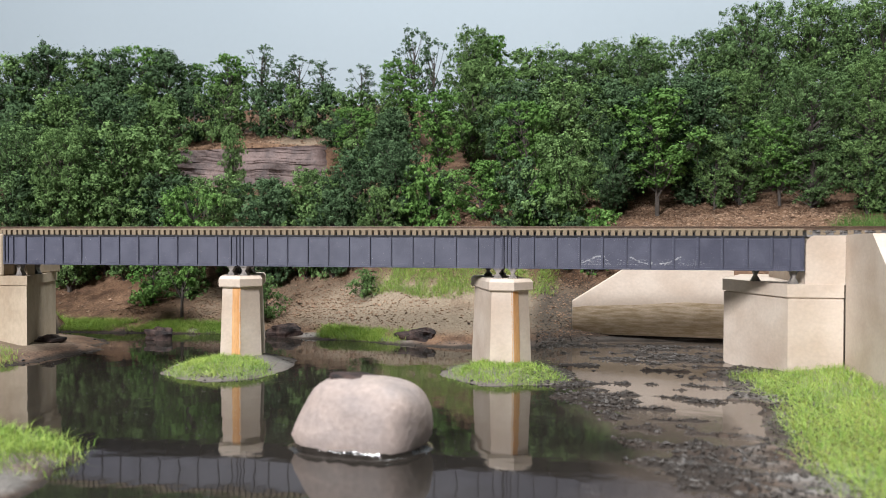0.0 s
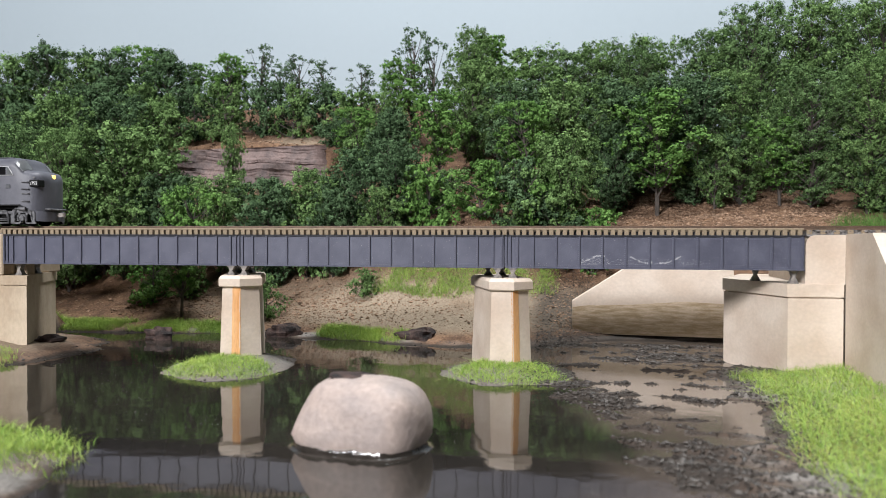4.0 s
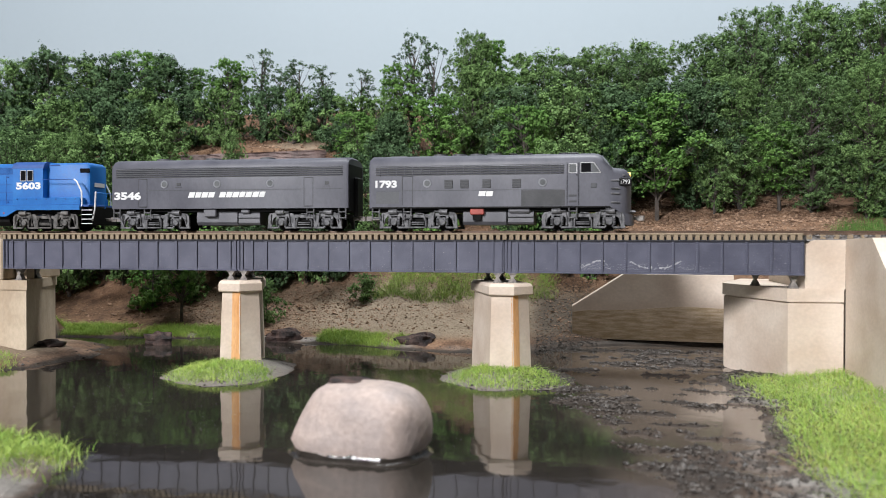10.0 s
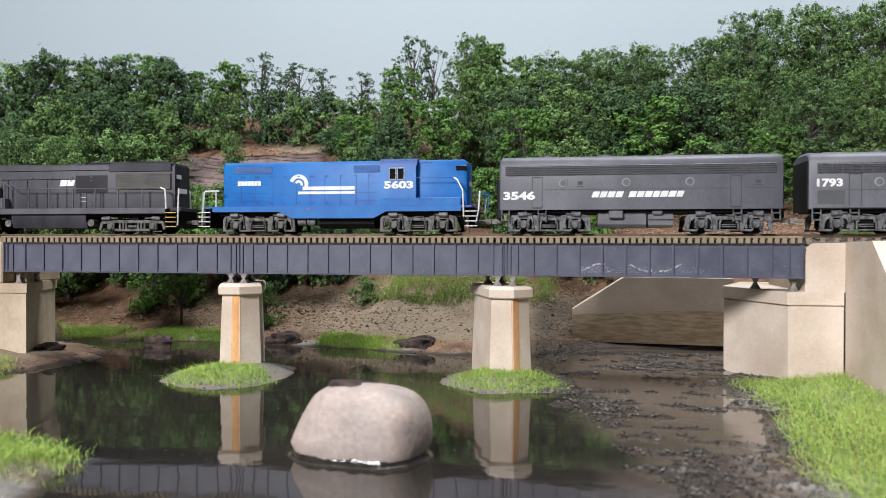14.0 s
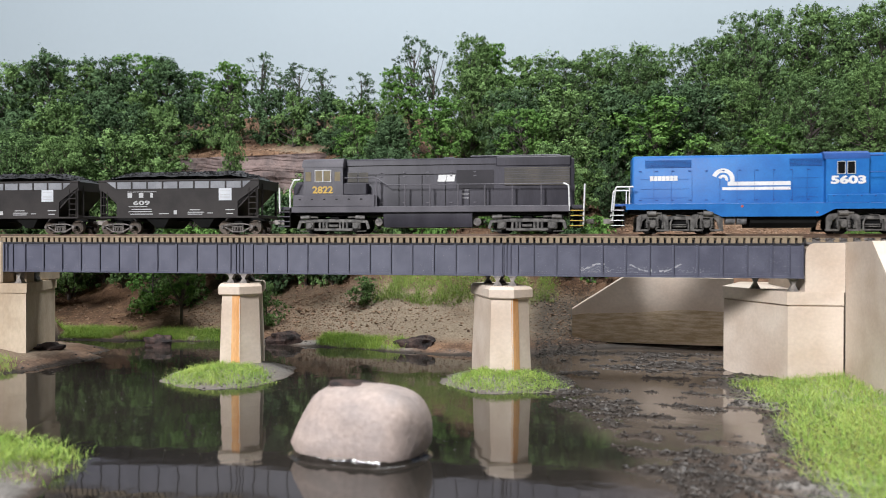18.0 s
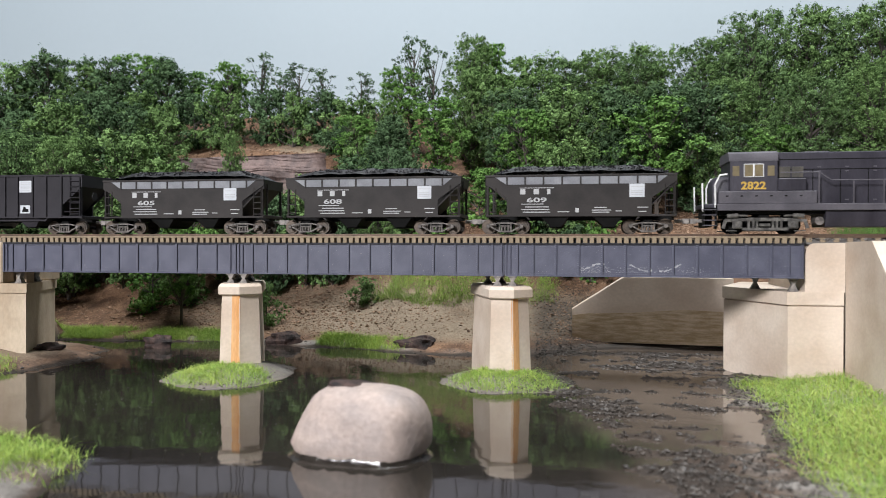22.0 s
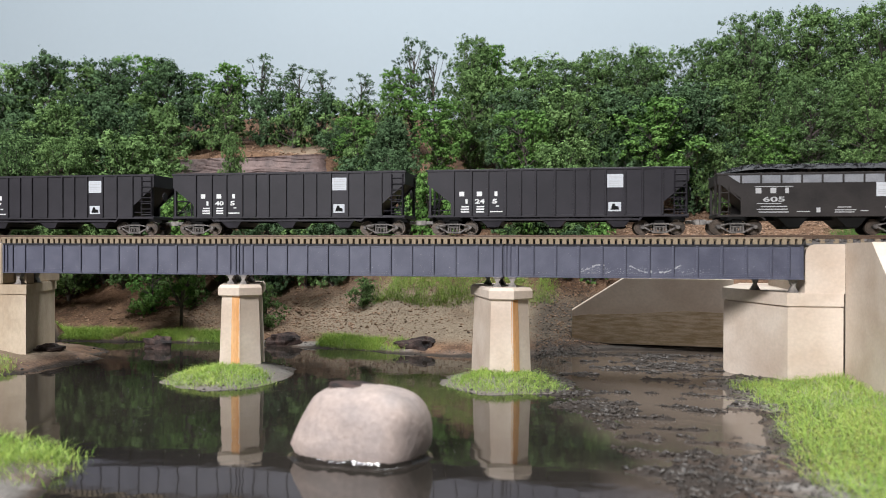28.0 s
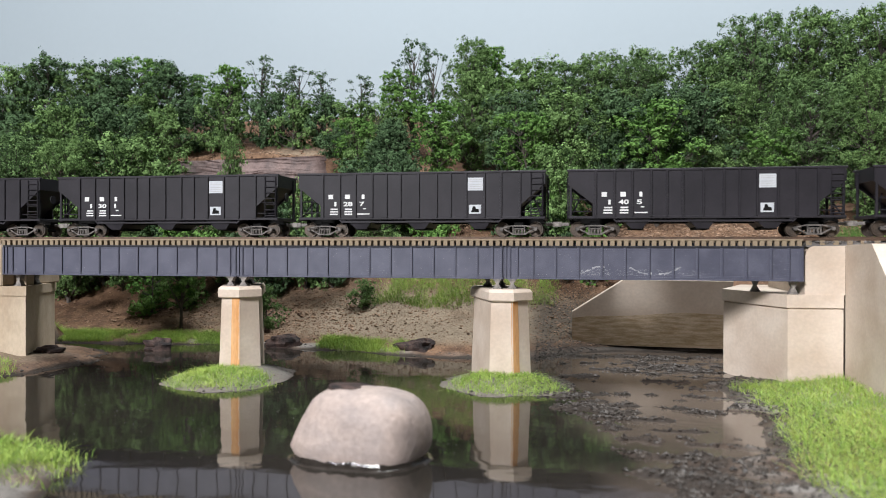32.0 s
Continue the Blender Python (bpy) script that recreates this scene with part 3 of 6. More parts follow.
# ---- abutments ----
def build_abutments():
    right = tagged(thing("bridge_abutment"), "tan cast concrete abutment with wing walls beside the mud", "abutment", "abutments of the bridge")
    seat = [(141.6, -8.0), (159.0, -7.0), (159.0, 60.0), (140.0, 60.0), (127.0, 25.0)]
    part("bridge_seat", Geo().prism(seat, "z", -2, 26.5), CONCRETE, right, smooth=0)
    cap = [(141.2, -8.4), (159.0, -7.4), (159.0, 60.4), (139.5, 60.4), (126.5, 25.0)]
    part("seat_cap", Geo().prism(cap, "z", 27.0, 31.3), CONCRETE, right, smooth=0)
    part("seat_joint", Geo().prism([(a + 0.6, b + 0.5) for a, b in seat[:1]] + [(158.4, -6.4), (158.4, 59.0), (140.6, 59.0), (127.8, 25.0)], "z", 26.4, 27.1), CONCRETE, right, smooth=0)
    back = Geo().prism([(147.0, 31.2), (159.4, 31.2), (159.4, 47.4), (150.0, 47.3), (148.6, 46.9), (147.5, 45.6), (147.0, 43.5)], "y", -7.3, 44)
    part("backwall", back, CONCRETE, right, smooth=20)
    wing = Geo().prism([(-70, -3), (-7.2, -3), (-7.2, 47.6), (-30.8, 48.0), (-41.6, 39.0), (-70, 16)], "x", 159.5, 166)
    part("front_wing_wall", wing, CONCRETE, right, smooth=20)
    rear = Geo()
    rear.prism([(70.5, 2.2), (140, 2.2), (140, 31.8), (93.5, 31.8), (70.5, 16.8)], "y", 0, 9)
    rear.v = [(x, y + 84.5 - (x - 70) * 0.10, z) for x, y, z in rear.v]
    wall = part("rear_wing_wall", rear, CONCRETE, right, smooth=20)
    dirt = Geo().prism([(70.6, 2.3), (139.6, 2.3), (139.6, 17.0), (120, 17.8), (96, 15.8), (78, 15.2), (70.6, 14.2)], "y", -0.12, 0.5)
    dirt.v = [(x, y + 84.5 - (x - 70) * 0.10, z) for x, y, z in dirt.v]
    part("dirt_band", dirt, DIRTY_CONCRETE, wall, "brown water stains along the foot", smooth=0)
    left = tagged(thing("bridge_abutment"), "tan cast concrete abutment at the far end of the bridge", "abutment", "abutments of the bridge")
    seat = [(-139.0, -7.5), (-151.5, 27.0), (-190, 40), (-190, -8.5)]
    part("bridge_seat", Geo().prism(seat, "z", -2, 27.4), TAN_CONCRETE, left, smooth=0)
    cap = [(-138.2, -8.2), (-151.0, 27.4), (-190, 40.4), (-190, -9.2)]
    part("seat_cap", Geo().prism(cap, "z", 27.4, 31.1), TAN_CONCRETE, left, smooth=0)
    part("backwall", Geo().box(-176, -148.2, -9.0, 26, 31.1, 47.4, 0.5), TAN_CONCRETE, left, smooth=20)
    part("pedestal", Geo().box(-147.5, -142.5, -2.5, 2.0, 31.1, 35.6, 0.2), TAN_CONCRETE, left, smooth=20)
    for x, y in ((143.6, -6.0), (134.8, 9.0)):
        build_bearing(x, y, 31.3, True)
    for x, y in ((-142.4, -6.2), (-147.0, 9.0)):
        build_bearing(x, y, 31.1, True)


build_abutments()


# ---- stones ----
def build_boulder():
    rings = [boulder_ring(z) for z in (-3, -1, 1, 3, 5, 7, 9, 10.5, 11.8, 12.9, 13.8, 14.5, 15.0, 15.3, 15.48, 15.57)]
    ob = part("boulder", Geo().loft(rings), STONE, None, smooth=80)
    tagged(ob, "smooth pinkish-grey pebble used as a boulder in the water", "boulder")
    rim = []
    for grow, z in ((0.9, 14.9), (1.05, 15.2), (1.0, 15.5), (0.85, 15.68), (0.3, 15.75)):
        rim.append([(24.0 + 6.0 * grow * math.cos(a) * (1 + 0.14 * math.sin(3 * a + 1)), BOULDER[1] + 1.5 + 4.2 * grow * math.sin(a) * (1 + 0.12 * math.cos(5 * a)), z - 0.03 * 6 * math.cos(a)) for a in (k * math.pi / 14 for k in range(28))])
    part("flake", Geo().loft(rim), DARK_ROCK, ob, "thin dark broken flake on top", smooth=40)
    return ob


build_boulder()


def rock(name, x, y, z, rx, ry, rz, mat, label, category, seed, turn=0):
    """A weathered stone: a rounded block with flat breaks, resting a little sunk."""
    rows, n = [], 30
    for j in range(15):
        b = -0.5 * math.pi + math.pi * (j + 0.02) / 14.04
        row = []
        for k in range(n):
            a = 2 * math.pi * k / n
            d = Vector((math.cos(a) * math.cos(b), math.sin(a) * math.cos(b), math.sin(b)))
            e = (abs(d.x) ** 3 + abs(d.y) ** 3 + abs(d.z) ** 3) ** (-1 / 3)
            c = noise.noise(d * 1.5 + Vector((seed * 7.3, 0, 0)))
            w = e * (0.95 + 0.34 * c + 0.26 * noise.noise(d * 2.4 + Vector((0, seed * 3.1, 0))) - 0.16 * abs(noise.noise(d * 4.5 + Vector((seed, 0, seed)))) + 0.09 * noise.noise(d * 8 + Vector((0, 0, seed))))
            p = Vector((d.x * rx * w, d.y * ry * w, d.z * rz * w * (0.85 + 0.15 * d.x)))
            row.append((p.x, p.y, p.z))
        rows.append(row)
    ob = part(name, Geo().loft(rows), mat, None, smooth=32)
    ob.matrix_world = pose(x * MM, y * MM, z * MM, 0, 0, turn)
    return tagged(ob, label, category)


rock("river_rock", -113, 45, 1.7, 6.0, 4, 4.3, DARK_ROCK, "dark wet rock at the edge of the water", "rock", 1)
rock("river_rock", -62, 66, 2.0, 9, 5, 4.4, DARK_ROCK, "flat dark rock ledge on the far shore", "rock", 2)
rock("river_rock", 3, 56, 2.0, 8.5, 5, 4.6, DARK_ROCK, "dark jagged rock below the sandy bank", "rock", 3)
rock("river_rock", -140, 6, 3.2, 7, 4.5, 3.4, DARK_ROCK, "dark rubble at the foot of the abutment", "rock", 4, 60)


# ---- plants ----
def leaves(centres, radius, count, size, rnd):
    """Many small leaves on little tufts, the tufts gathered in clumps at the ends of twigs: corners and faces."""
    centres = np.array(centres)
    n = len(centres) * 9
    way = rnd.normal(0, 1, (n, 3))
    way[:, 2] = np.abs(way[:, 2]) * np.where(rnd.random(n) < 0.7, 1, -0.8)
    way /= np.linalg.norm(way, axis=1)[:, None]
    tufts = np.repeat(centres, 9, 0) + way * radius * rnd.uniform(0.45, 1.05, (n, 1)) * np.array([1.2, 1.2, 0.85])
    small = radius * rnd.uniform(0.22, 0.42, n)
    pick = rnd.integers(0, n, count)
    d = rnd.normal(0, 1, (count, 3))
    d[:, 2] = np.abs(d[:, 2]) * np.where(rnd.random(count) < 0.75, 1, -0.7)
    d /= np.linalg.norm(d, axis=1)[:, None]
    p = tufts[pick] + d * small[pick][:, None] * rnd.random((count, 1)) ** 0.3
    stray = rnd.random(count) < 0.06
    p[stray] += rnd.normal(0, 0.3 * radius, (int(stray.sum()), 3))
    nrm = d + 0.5 * way[pick] + rnd.normal(0, 0.3, (count, 3)) + np.array([0, -0.05, 0.3])
    nrm /= np.linalg.norm(nrm, axis=1)[:, None]
    a = np.cross(nrm, rnd.normal(0, 1, (count, 3)))
    a /= np.linalg.norm(a, axis=1)[:, None]
    b = np.cross(nrm, a)
    s = size * rnd.uniform(0.6, 1.35, (count, 1))
    q = np.stack([p - a * s * 0.75 - b * s * 0.1, p - a * s * 0.1 - b * s * 0.75, p + a * s * 0.8, p + b * s * 0.85], 1).reshape(-1, 3)
    return q, np.arange(4 * count).reshape(-1, 4)


def leaf_mesh(name, q, f, mat):
    me = bpy.data.meshes.new(name)
    me.from_pydata((q * MM).tolist(), [], f.tolist())
    me.materials.append(mat)
    return me


def build_tree(name, label, seed, height, width, clumps, count, mat, bole=0.3, size=0.58, spread=5.0, loose=0.0):
    """A plant of that height and width; bole: how much of it is bare trunk; loose: how far the crown breaks up."""
    rnd = np.random.default_rng(seed)
    t = tagged(thing(name), label, "tree" if name == "tree" else "bush")
    wood = Geo()
    bend = rnd.normal(0, 0.03, 2)
    top = lambda u: (bend[0] * height * u * u * 2, bend[1] * height * u * u * 2, height * u)
    us = np.linspace(-0.04, 0.88, 7)
    for u0, u1 in zip(us, us[1:]):
        wood.cyl(top(u0), top(u1), height * 0.014 * (1.05 - u0) + 0.1, height * 0.014 * (1.05 - u1) + 0.1, n=6)
    cs = []
    for k in range(clumps):
        u = bole + (1 - bole) * (k + 0.5) / clumps
        a = float(rnd.uniform(0, 2 * math.pi))
        v = (u - bole) / (1 - bole)
        r = width / 2 * (0.25 + 0.75 * math.sin(math.pi * min(1, 0.12 + 0.80 * v)) ** 0.8) * rnd.uniform(0.35, 1.0 + 0.3 * loose)
        p0 = top(max(0.02, u - 0.18 - 0.1 * rnd.random()))
        p1 = (p0[0] + r * math.cos(a), p0[1] + r * math.sin(a), min(height * 0.95, height * u + rnd.uniform(-0.04, 0.03) * height))
        mid = [(p0[i] + p1[i]) / 2 for i in range(3)]
        mid[2] -= 0.02 * height
        wood.cyl(p0, mid, 0.012 * height * 0.5 + 0.1, 0.22, n=4)
        wood.cyl(mid, p1, 0.22, 0.1, n=4)
        cs.append(p1)
        if rnd.random() < 0.6:
            cs.append(tuple(mid))
    cs.append(top(0.95))
    part("trunk", wood, BARK, t)
    q, f = leaves(np.array(cs), spread * (1 - 0.35 * loose), count, size, rnd)
    q[:, 2] *= height / np.percentile(q[:, 2], 99.6)
    crown = new("crown", leaf_mesh("crown", q, f, mat))
    crown.parent = t
    return t


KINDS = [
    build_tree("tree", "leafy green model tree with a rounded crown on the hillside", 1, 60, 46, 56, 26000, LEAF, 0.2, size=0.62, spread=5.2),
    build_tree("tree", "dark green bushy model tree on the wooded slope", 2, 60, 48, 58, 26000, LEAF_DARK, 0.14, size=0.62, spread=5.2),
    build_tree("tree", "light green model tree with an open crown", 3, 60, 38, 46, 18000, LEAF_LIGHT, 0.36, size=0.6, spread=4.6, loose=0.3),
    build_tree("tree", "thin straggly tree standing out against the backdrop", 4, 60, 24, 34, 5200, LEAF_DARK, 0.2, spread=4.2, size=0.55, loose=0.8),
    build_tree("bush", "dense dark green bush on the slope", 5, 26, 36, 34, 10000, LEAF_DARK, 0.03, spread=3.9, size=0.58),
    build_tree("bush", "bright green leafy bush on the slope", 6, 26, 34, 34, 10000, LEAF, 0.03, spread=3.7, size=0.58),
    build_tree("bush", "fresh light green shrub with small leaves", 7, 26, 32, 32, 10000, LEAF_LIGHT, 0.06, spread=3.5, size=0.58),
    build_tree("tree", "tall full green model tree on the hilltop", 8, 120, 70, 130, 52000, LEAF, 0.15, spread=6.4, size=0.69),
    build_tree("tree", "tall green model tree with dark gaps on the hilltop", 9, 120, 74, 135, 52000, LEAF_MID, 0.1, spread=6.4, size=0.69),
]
BASES = (60, 60, 60, 60, 26, 26, 26, 120, 120)
FIRST = {}


def plant(kind, x, y, height, wide=1.0, turn=0.0, sink=0.0):
    """Sets a plant of that height on the ground."""
    ob = KINDS[kind]
    k = height / BASES[kind]
    a, b = FIRST.get(kind, (1.0, 1.0))
    z = float(land(x, y)) - 0.4 - sink
    m = pose(x * MM, y * MM, z * MM, 0, 0, turn) @ Matrix.Diagonal((k * wide / a, k * wide / a, k / b, 1))
    if kind in FIRST:
        copy_thing(ob, m)
    else:
        FIRST[kind] = (k * wide, k)
        ob.matrix_world = m


# kind, x, y, height, width factor
SKYLINE_WEST = ((0, -366, 271, 76, 1), (1, -342, 280, 80, 1), (0, -310, 281, 69, 1), (1, -289, 279, 73, 1), (2, -266, 299, 73, 1), (1, -244, 292, 68, 1), (2, -234, 314, 56, 1), (2, -196, 301, 61, 1), (3, -178, 314, 67, 1), (3, -151, 329, 57, 1.3), (3, -158, 307, 52, 1.3), (1, -207, 309, 49, 1), (3, -131, 333, 50, 1.3), (3, -102, 338, 47, 1.4), (3, -60, 346, 90, 0.8))
SKYLINE_EAST = ((2, -70, 323, 60, 1), (3, -42, 338, 91, 0.8), (7, -11, 313, 97, 0.8), (2, 3, 336, 84, 1), (0, 42, 333, 81, 1), (8, 66, 327, 93, 1), (7, 91, 331, 102, 1), (8, 109, 324, 99, 1), (7, 133, 339, 107, 1), (8, 166, 344, 105, 1), (7, 184, 327, 116, 1), (8, 198, 310, 130, 0.8), (7, 222, 314, 129, 0.9), (8, 259, 320, 125, 0.9), (7, 277, 303, 129, 1))
MIDDLE_ROW = ((1, -288, 182, 70, 1), (0, -259, 187, 72, 1), (1, -230, 203, 71, 1), (0, -214, 216, 62, 1), (2, -74, 240, 51, 1), (1, -46, 225, 51, 1), (2, -14, 210, 62, 1), (0, 0, 254, 76, 0.8), (1, 31, 228, 66, 1), (0, 64, 234, 80, 1), (1, 96, 250, 83, 1), (2, 121.5, 232, 80, 1.2), (1, 149, 259, 83, 1), (7, 177, 264, 90, 1), (8, 218, 251, 88, 1), (7, 246, 236, 96, 1), (1, -95, 257, 23, 1), (2, 44, 200, 62, 1))
RIDGE_ROW = ((5, -229, 264, 37, 0.8), (4, -215, 277, 43, 0.69), (5, -187, 271, 42, 0.79), (4, -162, 286, 42, 0.72), (5, -138, 280, 41, 0.73), (4, -120, 294, 40, 0.75), (5, -95, 277, 37, 0.81), (5, -73, 281, 40, 0.76), (4, -99, 256, 18, 1.3), (5, -74, 240, 40, 0.75), (1, -50, 224, 48, 0.9), (1, -361, 251, 79, 0.95), (1, -297, 262, 50, 0.95), (0, -259, 269, 47, 0.95), (0, 17, 297, 66, 1), (1, 110, 293, 76, 0.95), (1, 142, 309, 82, 0.95), (0, -145, 192, 48, 0.475))
FRONT_ROW = ((5, -157, 154, 33, 0.99), (4, -120, 150, 34, 0.97), (5, -89, 150, 36, 0.92), (4, -62, 150, 40, 0.74), (0, -206, 118, 66, 0.95), (1, -232, 115, 66, 0.95), (0, -178, 122, 58, 0.95), (1, 94, 229, 55, 0.7), (8, -235, 110, 95, 0.95), (7, -207, 115, 89, 0.95), (0, -185, 129, 83, 0.95), (1, -156, 133, 53, 0.95), (0, -124, 129, 55, 0.95), (1, -92, 124, 59, 0.95), (0, -71, 138, 51, 0.95), (1, -46, 143, 53, 0.95))
TRACK_ROW = ((1, -28, 146, 52, 0.9), (6, -7, 139, 38, 0.79), (6, 20, 144, 32, 0.94), (4, 38, 147, 40, 0.76), (0, 65, 152, 70, 0.8), (6, 53, 150, 40, 0.74), (2, 199, 252, 57, 1.235), (0, 158, 245, 47, 0.8), (1, 250, 256, 48, 0.9), (4, 256, 237, 35, 0.84), (1, -222, 124, 60, 0.95), (0, -194, 128, 54, 0.95), (1, -165, 130, 51, 0.95), (1, -57, 125, 47, 0.95), (4, -16, 158, 28, 1.08), (5, 3, 162, 21, 1.3))
LOW_ROW = ((2, -125, 88, 66, 0.8), (5, -73, 128, 45, 0.67), (0, -34, 129, 41, 0.8), (6, -150, 104, 30, 0.85), (5, -136, 110, 28, 0.8), (6, 80, 148, 36, 0.85), (4, 62, 145, 36, 0.9), (5, 46, 144, 40, 0.8), (5, -80, 90, 21, 0.72), (5, -36, 108, 15, 0.91))
for row in (SKYLINE_WEST, SKYLINE_EAST, MIDDLE_ROW, RIDGE_ROW, FRONT_ROW, TRACK_ROW, LOW_ROW):
    for n, (kind, x, y, height, wide) in enumerate(row):
        plant(kind, x, y, height, wide, (n * 137 + kind * 41) % 360)


# ---- ground cover ----
def grass_patch(label, inside, box, count, tall, seed, mat=None, lean=0.85):
    """Static grass: blades with a bend, kept where inside(x, y) says so."""
    rnd = np.random.default_rng(seed)
    x, y = rnd.uniform(box[0], box[1], count * 4), rnd.uniform(box[2], box[3], count * 4)
    keep = np.flatnonzero(inside(x, y) > rnd.random(count * 4))[:count]
    x, y = x[keep], y[keep]
    z = land(x, y) - 0.15
    n = len(x)
    h = rnd.uniform(0.5, 1.25, n) * tall
    a = rnd.uniform(0, 2 * math.pi, n)
    k = np.abs(rnd.normal(0, lean, n))
    dx, dy = np.cos(a) * k, np.sin(a) * k
    w = rnd.uniform(0.055, 0.10, n)
    b = rnd.uniform(0, 2 * math.pi, n)
    wx, wy = np.cos(b) * w, np.sin(b) * w
    v = np.stack([np.stack(c, -1) for c in (
        (x - wx, y - wy, z), (x + wx, y + wy, z), (x + dx * h * 0.35 + wx * 0.8, y + dy * h * 0.35 + wy * 0.8, z + h * 0.55),
        (x + dx * h * 0.35 - wx * 0.8, y + dy * h * 0.35 - wy * 0.8, z + h * 0.55), (x + dx * h, y + dy * h, z + h * (1 - 0.25 * np.minimum(1, k))))], 1).reshape(-1, 3)
    i = 5 * np.arange(n)[:, None]
    f = [tuple(q) for q in (i + np.array([0, 1, 2, 3])).tolist()] + [tuple(q) for q in (i + np.array([3, 2, 4])).tolist()]
    me = bpy.data.meshes.new("grass")
    me.from_pydata((v * MM).tolist(), [], f)
    me.materials.append(mat or GRASS)
    return tagged(new("grass", me), label, "grass", kind="stuff")


def round_patch(cx, cy, rx, ry):
    return lambda x, y: 1 - smooth(0.7, 1.08, np.hypot((x - cx) / rx, (y - cy) / ry) + 0.16 * fractal(x, y, 9, 3, 41))


def bank_strip(x0, x1, d0, d1):
    return lambda x, y: smooth(x0, x0 + 6, x) * smooth(x1, x1 - 6, x) * smooth(d0, d0 + 3, y - bank_line(x)) * smooth(d1, d1 - 5, y - bank_line(x)) * smooth(-0.6, 0.1, fractal(x, y, 10, 3, 43))


def right_bank(x, y):
    return smooth(0, 9, x - right_edge(y) - 2.5 * smooth(-110, -135, y) + 4 * fractal(x, y, 9, 3, 47)) * (x < 158.5) * (y < -9.5)


grass_patch("bright green static grass in front of a pier", round_patch(-47, -31, 20, 15), (-75, -20, -50, -10), 3300, 2.1, 1, lean=2.0)
grass_patch("bright green static grass in front of a pier", round_patch(50, -24, 19, 14), (25, 78, -44, -6), 3100, 2.1, 2, lean=2.0)
grass_patch("long bright green grass on the muddy bank", right_bank, (105, 160, -165, -8), 12500, 2.9, 3, lean=2.0)
grass_patch("yellowed stalks among the grass", right_bank, (112, 160, -165, -8), 1800, 3.4, 13, DRY_GRASS, lean=1.6)
grass_patch("bright green grass tuft at the near shore", round_patch(-66, -142, 37, 30), (-108, -22, -190, -106), 10000, 2.8, 4, lean=1.3)
grass_patch("small grass tuft beside the abutment", round_patch(-142, -32, 14, 18), (-165, -118, -60, -8), 1400, 2.0, 5, lean=1.3)
grass_patch("low green grass along the far shore", bank_strip(-200, -84, -1, 17), (-205, -80, 58, 97), 14000, 2.8, 6, lean=1.6)
grass_patch("tall green grass below the sandy bank", bank_strip(-46, 2, -1, 15), (-50, 5, 42, 85), 9000, 3.4, 7, lean=1.2)
grass_patch("trailing light green weeds on the bank", bank_strip(-34, 20, 50, 92), (-36, 22, 92, 155), 8000, 3.4, 8, WEED, lean=1.3)
grass_patch("patchy light green weeds on the bank", bank_strip(14, 64, 52, 92), (12, 66, 92, 155), 6500, 2.8, 9, WEED, lean=1.3)
grass_patch("tall green grass above the track", round_patch(240, 188, 30, 26), (207, 284, 158, 220), 3600, 9.0, 10, LEAF_LIGHT)
grass_patch("yellowed grass above the track", round_patch(238, 180, 26, 20), (207, 284, 156, 210), 1200, 6.0, 12, DRY_GRASS)


def crumbs(name, label, category, mat, places, low, high, seed, flat=0.6, level=None):
    """Loose angular chips lying on the ground, one joined mesh."""
    rnd = np.random.default_rng(seed)
    x, y = places
    n = len(x)
    z = land(x, y) if level is None else np.full(n, level)
    s = rnd.uniform(low, high, n) * rnd.choice((0.6, 0.8, 1.0, 1.4), n)
    d = rnd.normal(0, 1, (n, 6, 3))
    d /= np.linalg.norm(d, axis=2)[:, :, None]
    base = np.array([(1, 0, 0), (-1, 0, 0), (0, 1, 0), (0, -1, 0), (0, 0, 1), (0, 0, -1)], float)
    p = (base[None] + 0.55 * d) * s[:, None, None] * np.array([1, 1, flat])
    a = rnd.uniform(0, 2 * math.pi, n)
    c, q = np.cos(a)[:, None], np.sin(a)[:, None]
    p = np.stack([p[..., 0] * c - p[..., 1] * q, p[..., 0] * q + p[..., 1] * c, p[..., 2]], -1)
    p += np.stack([x, y, z + s * flat * 0.25], -1)[:, None]
    f = np.array([(0, 2, 4), (2, 1, 4), (1, 3, 4), (3, 0, 4), (2, 0, 5), (1, 2, 5), (3, 1, 5), (0, 3, 5)])
    faces = (6 * np.arange(n)[:, None, None] + f[None]).reshape(-1, 3)
    me = bpy.data.meshes.new(name)
    me.from_pydata((p.reshape(-1, 3) * MM).tolist(), [], faces.tolist())
    me.materials.append(mat)
    return tagged(new(name, me), label, category, kind="stuff")


def scatter(box, count, want, seed):
    rnd = np.random.default_rng(seed)
    x, y = rnd.uniform(box[0], box[1], count), rnd.uniform(box[2], box[3], count)
    k = want(x, y) > rnd.random(count)
    return x[k], y[k]


def scree_wish(x, y):
    d = y - bank_line(x)
    return smooth(14, 34, d) * (0.25 + 0.75 * smooth(-0.1, 0.35, fractal(x, y, 26, 3, 51))) * (1 - 0.5 * smooth(-40, -20, x) * smooth(75, 45, x) * smooth(60, 40, d))


crumbs("scree", "loose reddish-brown rock chips on the slope", "rubble", CHIP, scatter((-230, 230, 60, 300), 26000, scree_wish, 61), 0.35, 0.95, 62)
crumbs("scree", "coarse brown rock chips above the track", "rubble", CHIP, scatter((80, 240, 165, 290), 9500, lambda x, y: 0.9 + 0 * x, 63), 0.35, 0.85, 64)
